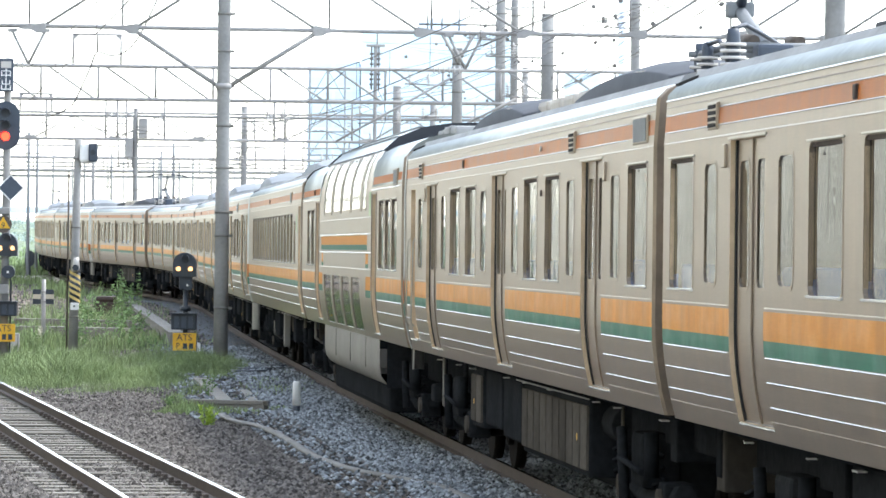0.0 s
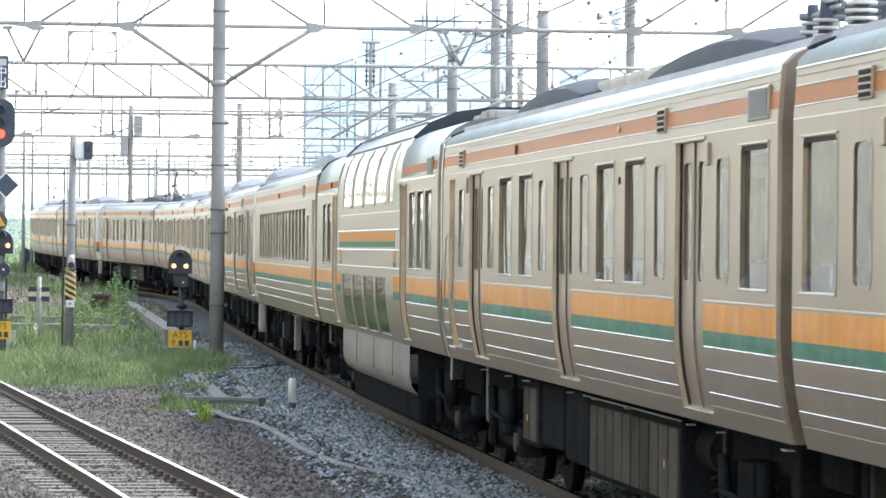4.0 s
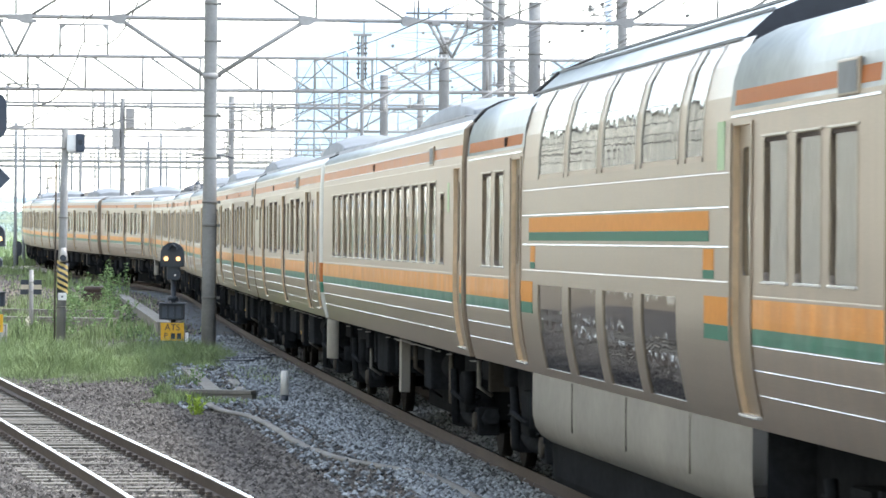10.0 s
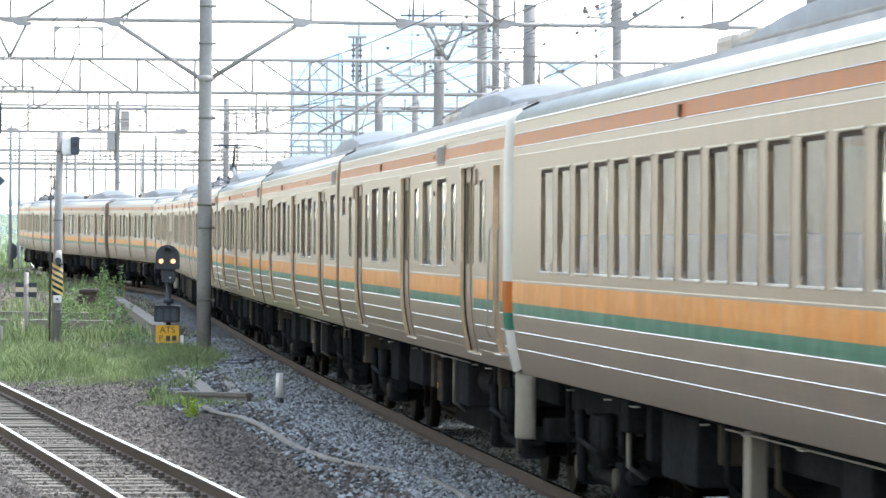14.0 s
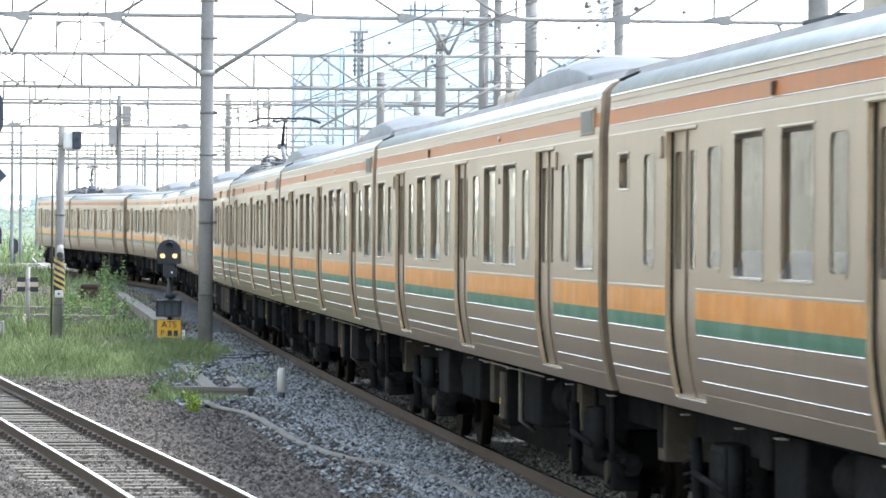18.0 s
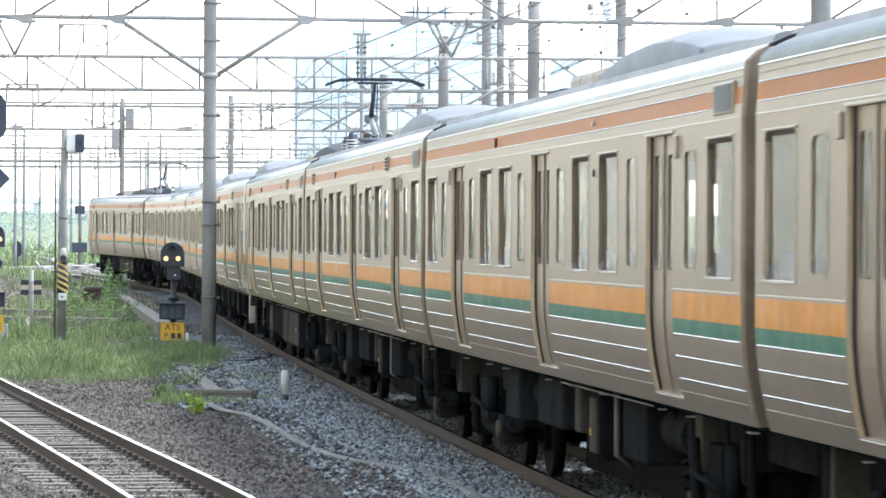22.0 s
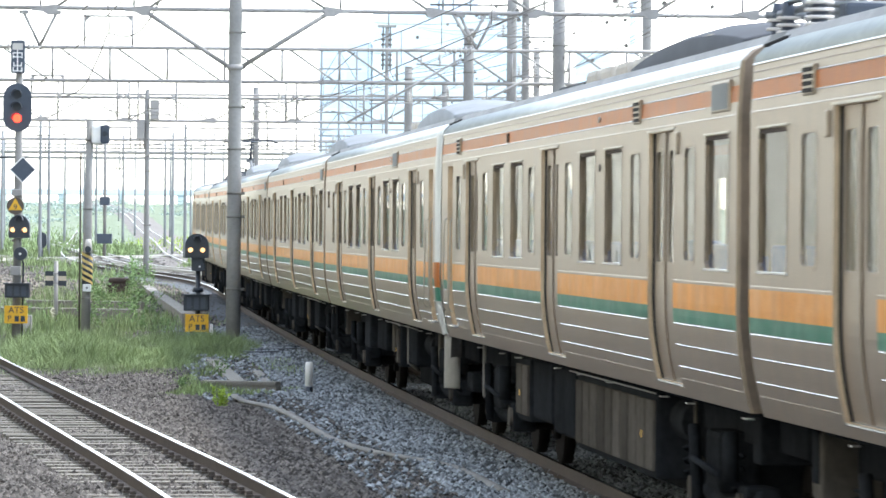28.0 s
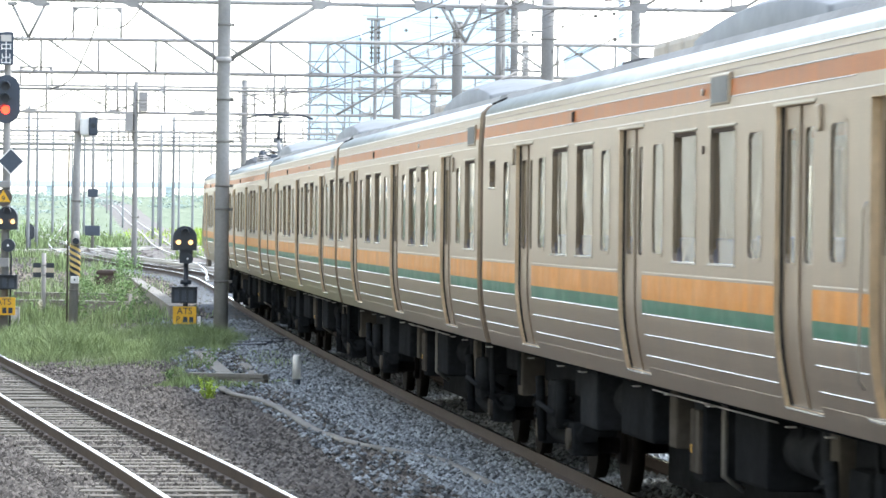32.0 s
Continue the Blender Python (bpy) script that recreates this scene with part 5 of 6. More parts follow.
for hx in (-9.16, 0.2, 7.6):
    member("hanger", (hx - 0.36, 0, 6.9), (hx, 0, 6.18), 0.035, portal)
    member("hanger", (hx + 0.36, 0, 6.9), (hx, 0, 6.18), 0.035, portal)
    part("hanger_foot", box(hx - 0.45, hx - 0.25, -0.05, 0.05, 6.86, 6.94, 0.01), M_GALV, portal)
    part("hanger_foot", box(hx + 0.25, hx + 0.45, -0.05, 0.05, 6.86, 6.94, 0.01), M_GALV, portal)
    i = bmesh.new()
    for j in range(6):
        disc((hx - 0.12 - 0.11 * j, 0, 6.16), (1, 0, 0), 0.075, 0.04, 12, i)
    tube([(hx, 0, 6.16), (hx - 0.8, 0, 6.16)], 0.03, 8, i)
    part("insulator", i, M_PORCELAIN, portal)
jumper = follow([(-6.36, 7.75), (-6.55, 7.31), (-6.71, 6.97), (-6.9, 6.66), (-7.13, 6.45), (-7.42, 6.385), (-7.7, 6.46), (-7.84, 6.12), (-7.98, 5.8), (-8.11, 5.51), (-8.22, 5.32), (-8.45, 5.16), (-8.7, 5.08)], 0.1)
part("jumper_cable", tube([(p.x, 0.1, p.y) for p in jumper], 0.018, 6), M_WIRE, portal)
part("jumper_insulator", tube([(-7.69, 0.1, 6.83), (-7.69, 0.1, 6.46)], 0.02, 8), M_WIRE, portal)
settled(portal)

near_truss = truss(-33.5, 18, 136, 7.31, 8.43, 1.945, "galvanised lattice portal beam over the tracks", 0.072, start=0.0)
loop(near_truss, 20.53, 22.15, 8.43, 9.5)
mid_truss = truss(-44, 22, 186, 7.33, 8.40, 5.6, "galvanised zigzag portal beam over the tracks", 0.075, start=1.1)
warren(mid_truss, [1.0 + 3.9 * k for k in range(16)], 7.33, 8.40, 0.04)
member("upper_chord", (0, 0, 8.55), (66, 0, 8.55), 0.06, mid_truss)
loop(mid_truss, 23.83, 25.3, 8.5, 9.4, 0.05)
truss(-60, 26, 286, 7.8, 8.75, 5.0, "distant lattice portal beam over the tracks", 0.08)
truss(-52, 22, 236, 7.55, 8.3, 6.2, "distant lattice portal beam over the tracks", 0.06, start=2.0)
truss(-58, 24, 316, 8.3, 9.0, 6.6, "distant lattice portal beam over the tracks", 0.07, start=1.0)
truss(-90, 30, 430, 9.9, 10.7, 7.0, "distant lattice portal beam over the tracks", 0.08)
truss(-80, 30, 350, 8.6, 9.4, 5.0, "distant lattice portal beam over the tracks", 0.08)
pole(-14.8, 186, 8.75, 0.135, 0.105, "grey spun-concrete portal pole with switch boxes", "portal_pole", bands=(2.5, 5.0, 7.2))
sb = thing("switch_box", "grey galvanised pole switch box", "electrical box", pose(-14.45, 185.9, 7.4))
part("case", box(-0.2, 0.2, -0.15, 0.15, 0, 0.9, 0.02), M_GALV, sb)
sb = thing("switch_box", "grey galvanised pole switch box", "electrical box", pose(-15.1, 185.9, 6.5))
part("case", box(-0.18, 0.18, -0.15, 0.15, 0, 0.8, 0.02), M_GALV, sb)
RIGHT_POLES = [(6.13, 65, 11.0, 0.16), (2.51, 110, 8.8, 0.17), (1.55, 140, 12.0, 0.17), (2.05, 141, 12.0, 0.13), (0.05, 130, 8.85, 0.165), (-2.4, 165, 9.05, 0.165),
               (6.7, 150, 13.0, 0.17), (3.46, 200, 11.5, 0.16), (-1.27, 230, 10.8, 0.17), (-10.5, 200, 9.4, 0.15)]
for px, py, top, r in RIGHT_POLES:
    pole(px, py, top, r + 0.02, r, "grey spun-concrete overhead-line pole beyond the train", group="line poles", bands=(top - 0.5, top - 1.4))
mast = thing("lattice_mast", "pale blue tapered steel mast", "mast", pose(10.3, 250, 0.5))
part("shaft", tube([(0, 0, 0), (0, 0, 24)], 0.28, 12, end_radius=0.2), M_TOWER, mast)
for px, py, top in ((-27.5, 205, 8.6), (-24.2, 228, 8.8), (-26.0, 250, 9.0), (-30.3, 262, 8.6), (-33.5, 290, 9.4), (-31.0, 310, 9.4), (-26.5, 310, 9.6), (-29.5, 320, 9.6), (-22.5, 300, 9.0),
                    (-38.0, 330, 9.8), (-42.0, 360, 10.4), (-36.5, 365, 10.4), (-46.0, 400, 11), (-51.0, 430, 11.6), (-40.0, 420, 11.4), (-33.0, 400, 11), (-28.0, 380, 10.8), (-24.0, 350, 10),
                    (-57.0, 470, 12.4), (-52.0, 500, 13), (-45.0, 520, 13.5), (-38.0, 480, 12.6), (-19.0, 260, 8.6), (-16.8, 240, 8.6), (-21.5, 330, 9.8), (-26.0, 430, 11.6), (-62.0, 560, 14)):
    pole(px, py, top, 0.105, 0.08, "distant grey overhead-line pole among weeds", group="distant line poles", mat=M_FARPOLE, base=ground_z(py) - 0.3)


# ---- wires ----
def wire(name, pts, label, r=0.012, sag=0.0, n=14):
    p, q = Vector(pts[0]), Vector(pts[1])
    line = [p + (q - p) * (k / n) - Vector((0, 0, sag * 4 * (k / n) * (1 - k / n))) for k in range(n + 1)]
    ob = part(name, tube(line, r, 5), M_WIRE)
    return tagged(ob, label, "wire", group="overhead wires")


def catenary(a, b, drop=0.75):
    """Messenger and contact wire between two supports, with droppers."""
    a, b = Vector(a), Vector(b)
    wire("messenger_wire", (a, b), "sagging overhead messenger wire", 0.011, 0.35)
    c, d = a - Vector((0, 0, drop)), b - Vector((0, 0, drop))
    t = wire("contact_wire", (c, d), "taut overhead contact wire", 0.011, 0.02)
    for k in range(1, 10):
        p, q = a + (b - a) * (k / 10) - Vector((0, 0, 0.35 * 4 * (k / 10) * (1 - k / 10))), c + (d - c) * (k / 10)
        part("dropper", tube([p, q], 0.006, 4), M_WIRE, t)


run = [(on_line(s), s) for s in (-60, -10, 58, 108, 160, 210, 270, 340)]
for (p, _), (q, _) in zip(run, run[1:]):
    catenary(p + Vector((0.15, 0, 6.1)), q + Vector((-0.15, 0, 6.1)), 0.8)
for a, b in (((1.0, 15, 6.3), near_place(-9.16, 86, 6.1)), (near_place(-9.16, 86, 6.1), (-20.0, 136, 6.6)), ((-20, 136, 6.6), (-31, 186, 6.8)), ((-12.0, 136, 6.6), (-17.0, 186, 6.9)), ((-17, 186, 6.9), (-27, 286, 7.6))):
    catenary(a, b, 0.8)
for a, b in (((9.0, 20, 7.4), near_place(2.3, 86, 7.0)), (near_place(2.3, 86, 7.0), (-2.5, 136, 7.6)), ((7.0, 30, 8.2), (1.55, 140, 9.8)), ((6.2, 40, 8.6), (0.05, 130, 8.5)), ((0.05, 130, 8.3), (-9.5, 186, 8.0)), ((9.6, 40, 8.0), (2.51, 110, 8.0)),
             ((2.51, 110, 8.0), (-2.4, 165, 8.6)), ((-2.4, 165, 8.6), (-14.8, 186, 7.6)), (near_place(-4.97, 86, 8.2), (-14.8, 186, 8.3)), (near_place(-5.4, 86, 9.2), near_place(-9.0, 60, 6.6)), ((1.6, 140, 8.2), (-14.8, 186, 7.9))):
    wire("feeder_wire", (a, b), "thin dark feeder wire", 0.012, 0.35)


def strain_arm(x, y, z, w):
    """A bracket arm with insulators and small fittings on a far pole."""
    t = thing("bracket_arm", "steel bracket arm with porcelain insulators", "bracket arm", pose(x, y, z), "bracket arms")
    member("arm", (0, 0, 0), (w, 0, 0.05), 0.03, t)
    member("stay", (0, 0, 0.7), (w * 0.9, 0, 0.05), 0.015, t)
    for k in (0.55, 0.9):
        i = bmesh.new()
        for j in range(4):
            disc((w * k, 0, 0.12 + j * 0.07), (0, 0, 1), 0.07, 0.03, 10, i)
        tube([(w * k, 0, 0), (w * k, 0, 0.42)], 0.025, 6, i)
        part("insulator", i, M_PORCELAIN, t)


for px, py, top, r in RIGHT_POLES:
    strain_arm(px, py, top - 1.2, -1.7 if py % 20 else 1.7)
    strain_arm(px, py, top - 2.3, -1.2)
for x, y, z in ((-7.2, 136, 6.6), (-3.3, 136, 6.6), (-12.5, 186, 6.4), (-7.0, 186, 6.4), (-20, 186, 6.6)):
    strain_arm(x, y, z, 1.5)


# ---- more of the overhead clutter ----
lat = thing("lattice_tower", "pale distant lattice gantry tower with cross beams", "mast", pose(-8.7, 240, 0))
for x in (0.0, 1.05, 2.1):
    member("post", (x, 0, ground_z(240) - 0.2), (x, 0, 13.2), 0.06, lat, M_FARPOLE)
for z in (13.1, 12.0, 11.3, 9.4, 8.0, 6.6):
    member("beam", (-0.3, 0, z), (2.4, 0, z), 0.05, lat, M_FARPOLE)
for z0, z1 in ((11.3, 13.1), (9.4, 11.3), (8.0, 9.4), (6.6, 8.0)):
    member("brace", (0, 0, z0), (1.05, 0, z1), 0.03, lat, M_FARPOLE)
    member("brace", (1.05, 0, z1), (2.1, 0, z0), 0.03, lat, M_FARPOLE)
hk = thing("switch_mast", "slim mast with hooked lamp and hanging insulators", "mast", pose(-3.0, 150, 0))
member("shaft", (0, 0, ground_z(150) - 0.2), (0, 0, 10.0), 0.07, hk, M_POLE)
part("hook", tube([(0.05, 0, 9.9), (0.05, 0, 10.9), (-0.05, 0, 11.1), (-0.3, 0, 11.1), (-0.35, 0, 11.0)], 0.025, 6), M_GALV, hk)
for dx in (-0.15, 0.12):
    i = bmesh.new()
    for j in range(7):
        disc((dx, -0.05, 8.5 + j * 0.19), (0, 0, 1), 0.075, 0.07, 10, i)
    tube([(dx, -0.05, 8.3), (dx, -0.05, 9.95)], 0.03, 6, i)
    part("insulator", i, M_WIRE, hk)
part("head_plate", box(-0.35, 0.35, -0.1, 0.1, 9.9, 10.0, 0.02), M_GALV, hk)
part("jumper", tube([(0.1, 0, 8.3), (0.35, 0, 7.8), (0.4, 0, 7.2), (0.2, 0, 6.6), (0.0, 0, 6.4)], 0.02, 6), M_WIRE, hk)
br = thing("bar_bracket", "double steel bar bracket on the twin pole", "bracket arm", pose(-1.0, 140, 0))
for z in (10.2, 9.9):
    member("bar", (-0.3, 0, z), (2.6, 0, z), 0.04, br, M_WIRE)
for x in (0.0, 0.5, 1.1):
    member("tie", (x, 0, 9.9), (x, 0, 11.4), 0.03, br)
vb = thing("v_bracket", "steel V-shaped bracket on a pole top", "bracket arm", pose(0.05, 129.8, 0))
for x in (-0.5, 0.52):
    member("arm", (0.02, 0, 8.4), (x, 0, 9.3), 0.06, vb)
    part("foot", box(x - 0.14, x + 0.14, -0.06, 0.06, 9.28, 9.36, 0.01), M_GALV, vb)
member("stay", (0.1, 0, 6.3), (2.0, 0, 7.3), 0.045, vb)
member("stay", (-0.2, 0, 7.9), (-3.9, 0, 5.8), 0.045, vb)
rng = random.Random(4)
for k in range(16):
    a = Vector((rng.uniform(4, 10), rng.uniform(45, 80), rng.uniform(6.4, 9.2)))
    b = Vector((rng.uniform(-4.5, 1.5), rng.uniform(140, 200), rng.uniform(7.4, 10.5)))
    w = wire("feeder_wire", (a, b), "thin dark feeder wire", 0.009, rng.uniform(0.2, 0.8))
    for t in (0.3, 0.55, 0.8):
        part("bead", disc(a + (b - a) * (t + rng.uniform(-0.05, 0.05)) - Vector((0, 0, 1.2 * t * (1 - t))), (b - a), 0.05, 0.12, 8), M_WIRE, w)
for k in range(14):
    y = rng.uniform(186, 300)
    x0 = rng.uniform(-0.15, -0.06) * y
    a, b = Vector((x0, y, 7 + rng.uniform(-0.8, 1.6))), Vector((x0 + rng.uniform(6, 14), y + rng.uniform(5, 40), 7 + rng.uniform(-0.8, 1.6)))
    wire("feeder_wire", (a, b), "thin distant cross wire", 0.014, rng.uniform(0.1, 0.5))
for k in range(60):
    y = rng.choice((136, 186, 186, 236, 236, 286, 286, 316))
    x = rng.uniform(-0.105, 0.01) * y
    dz = {136: 7.3, 186: 7.3, 236: 7.55, 286: 7.8, 316: 8.3}[y]
    t = thing("drop_arm", "hanging overhead-line drop arm with insulators", "bracket arm", pose(x, y, dz), "drop arms")
    member("drop", (0, 0, 0), (0, 0, -1.3), 0.035, t)
    member("steady_arm", (0, 0, -1.2), (rng.choice((-1, 1)) * 1.1, 0, -0.95), 0.022, t)
    i = bmesh.new()
    for j in range(5):
        disc((rng.choice((-0.1, 0.1)), 0, -0.5 - 0.1 * j), (0, 0, 1), 0.07, 0.05, 10, i)
    tube([(0, 0, -0.4), (0, 0, -1.0)], 0.03, 6, i)
    part("insulator", i, M_PORCELAIN, t)
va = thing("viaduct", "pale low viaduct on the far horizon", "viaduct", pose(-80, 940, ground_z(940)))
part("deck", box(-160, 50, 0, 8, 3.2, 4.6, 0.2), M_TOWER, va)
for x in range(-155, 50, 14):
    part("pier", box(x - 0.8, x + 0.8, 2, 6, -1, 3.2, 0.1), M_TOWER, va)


# ---- signals and signs ----
def sign_text(name, words, size, mat, m, parent):
    c = bpy.data.curves.new(name, "FONT")
    c.body, c.size, c.align_x, c.align_y, c.extrude = words, size, "CENTER", "CENTER", 0.002
    tmp = bpy.data.objects.new(name, c)
    me = bpy.data.meshes.new_from_object(tmp)
    bpy.data.objects.remove(tmp)
    me.materials.clear()
    ob = link(name, me, mat, parent)
    ob.matrix_basis = m
    return ob


def lens(x, z, r, mat, parent, y=-0.13, hood=True, name="lens"):
    l = part(name, disc((x, y, z), (0, 1, 0), r, 0.03, 20), mat, parent)
    if hood:
        b, n = bmesh.new(), 10
        pts = [(r * 1.25 * math.cos(radians(-10 + 200 * k / n)), r * 1.25 * math.sin(radians(-10 + 200 * k / n))) for k in range(n + 1)]
        f, g = ([b.verts.new((x + px, yy, z + pz)) for px, pz in pts] for yy in (y - 0.02, y - 0.22))
        for k in range(n):
            b.faces.new((f[k], f[k + 1], g[k + 1], g[k]))
        part("hood", b, M_BLACK, l)
    return l


def plate_oval(w, z0, z1, depth, y):
    """A backing plate with round ends."""
    r, n = w / 2, 12
    pts = [(r * math.cos(math.pi * k / n), z1 - r + r * math.sin(math.pi * k / n)) for k in range(n + 1)]
    pts += [(-r * math.cos(math.pi * k / n), z0 + r - r * math.sin(math.pi * k / n)) for k in range(n + 1)]
    b = bmesh.new()
    f, g = ([b.verts.new((px, yy, pz)) for px, pz in pts] for yy in (y, y + depth))
    b.faces.new(f[::-1])
    b.faces.new(g)
    for k in range(len(pts)):
        b.faces.new((f[k], f[(k + 1) % len(pts)], g[(k + 1) % len(pts)], g[k]))
    return b


def shunt_head(parent, x, z, w=0.46):
    """A small round-topped signal with two white-amber lights at its foot."""
    b, n = bmesh.new(), 14
    pts = [(w / 2, z - 0.27)] + [(w / 2 * math.cos(math.pi * k / n), z + w / 2 * math.sin(math.pi * k / n)) for k in range(n + 1)] + [(-w / 2, z - 0.27)]
    f, g = ([b.verts.new((x + px, yy, pz)) for px, pz in pts] for yy in (-0.18, 0.05))
    b.faces.new(f)
    b.faces.new(g[::-1])
    for k in range(len(pts)):
        b.faces.new((f[k], g[k], g[(k + 1) % len(pts)], f[(k + 1) % len(pts)]))
    h = part("signal_head", b, M_BLACK, parent, "black shunting signal head with two amber lights")
    for dx in (-0.13, 0.13):
        lens(x + dx, z - 0.1, 0.048, M_AMBER_ON, h, -0.195)
    lens(x + 0.02, z + 0.12, 0.065, M_BLACK, h, -0.195)
    return h


def ats_board(parent, x, z, y=-0.2):
    p = part("board", box(x - 0.25, x + 0.25, y, y + 0.02, z - 0.19, z + 0.19, 0.008), M_YELLOW, parent, "yellow board with black writing")
    sign_text("lettering", "ATS", 0.19, M_BLACK, pose(x, y - 0.003, z + 0.09, 90), p)
    sign_text("lettering", "P", 0.17, M_BLACK, pose(x - 0.14, y - 0.003, z - 0.09, 90), p)
    for bx in (0.01, 0.14):
        part("bar", box(x + bx - 0.04, x + bx + 0.05, y - 0.004, y - 0.001, z - 0.15, z - 0.03), M_BLACK, p)


def lamp_case(parent, x, z, w=0.52, h=0.3):
    c = part("indicator_case", box(x - w / 2, x + w / 2, -0.25, 0.0, z - h / 2, z + h / 2, 0.02), M_BLACK, parent)
    for dx in (-0.15, 0, 0.15):
        part("louvre", box(x + dx - 0.05, x + dx + 0.05, -0.256, -0.249, z - h / 2 + 0.04, z + h / 2 - 0.05), M_NAVY, c)
    part("visor", box(x - w / 2 - 0.03, x + w / 2 + 0.03, -0.34, 0.0, z + h / 2 - 0.01, z + h / 2 + 0.015), M_BLACK, c)


def red_signal():
    gz = ground_z(86)
    s = thing("railway_signal", "tall signal mast showing a red light with boards and small signals", "railway signal", pose(-9.62, 86, 0))
    part("mast", tube([(0, 0, gz - 0.3), (0.03, 0, 6.3)], 0.095, 14, end_radius=0.075), M_POLE, s)
    part("base_block", box(-0.35, 0.35, -0.3, 0.3, gz - 0.1, gz + 0.12, 0.03), M_CONCRETE, s)
    ind = part("route_indicator", box(-0.14, 0.16, -0.22, -0.08, 5.58, 6.28, 0.02), M_NAVY, s, "dark indicator box with white characters")
    sign_text("lettering", "中", 0.26, M_WHITE, pose(0.01, -0.224, 5.93, 90), ind)
    sign_text("lettering", "出", 0.26, M_WHITE, pose(0.01, -0.224, 5.70, 90), ind)
    part("bar", box(-0.10, 0.12, -0.225, -0.222, 6.08, 6.22), M_PORCELAIN, ind)
    head = part("backing_plate", plate_oval(0.61, 4.33, 5.37, 0.05, -0.12), M_NAVY, s, "oval dark blue-grey backing plate")
    for z, mt in ((5.12, M_BLACK), (4.86, M_BLACK), (4.62, M_RED_ON)):
        lens(0.0, z, 0.09, mt, head, -0.14)
    dia = bmesh.new()
    box(-0.19, 0.19, -0.16, -0.145, -0.19, 0.19, 0.0, dia)
    d = part("diamond_board", dia, M_NAVY, s, "dark diamond board with a white rim")
    d.matrix_basis = pose(0.13, 0, 3.52, 0, 45, 0)
    rim = bmesh.new()
    for q in ((-0.205, 0.205, -0.205, -0.182), (-0.205, 0.205, 0.182, 0.205), (-0.205, -0.182, -0.205, 0.205), (0.182, 0.205, -0.205, 0.205)):
        box(q[0], q[1], -0.165, -0.144, q[2], q[3], 0, rim)
    r = part("white_rim", rim, M_WHITE, d)
    part("bracket", tube([(-0.4, 0, 3.78), (0.2, 0, 3.8)], 0.02, 6), M_BLACK, s)
    rd = part("round_board", disc((-0.02, -0.17, 2.74), (0, 1, 0), 0.185, 0.02, 24), M_CLIP, s, "round brown board with a yellow triangle")
    tri = bmesh.new()
    tv = [tri.verts.new((-0.02 + px, -0.184, 2.74 + pz)) for px, pz in ((-0.15, -0.09), (0.15, -0.09), (0, 0.165))]
    tri.faces.new(tv)
    part("triangle", tri, M_YELLOW, rd)
    sign_text("lettering", "9", 0.17, M_BLACK, pose(-0.02, -0.188, 2.71, 90), rd)
    shunt_head(s, 0.06, 2.33, 0.44)
    small = part("repeater_lamp", disc((0.1, -0.15, 1.72), (0, 1, 0), 0.14, 0.2, 18), M_BLACK, s)
    lens(0.1, 1.72, 0.025, M_WHITE, small, -0.255, hood=False)
    part("cross_arm", tube([(-0.1, -0.02, 2.0), (0.3, -0.12, 2.12)], 0.025, 6), M_GALV, s)
    part("conduit", tube([(0.12, 0.02, gz), (0.14, 0.02, 1.5), (0.12, -0.05, 1.65)], 0.02, 6), M_BLACK, s)
    part("junction_box", box(-0.12, 0.1, -0.16, 0.0, 1.25, 1.45, 0.02), M_GALV, s)
    part("junction_box", box(-0.1, 0.12, -0.2, 0.02, 2.95, 3.1, 0.02), M_GALV, s)
    lamp_case(s, 0.03, 0.93)
    ats_board(s, 0.02, 0.42, -0.24)
    settled(s)


red_signal()


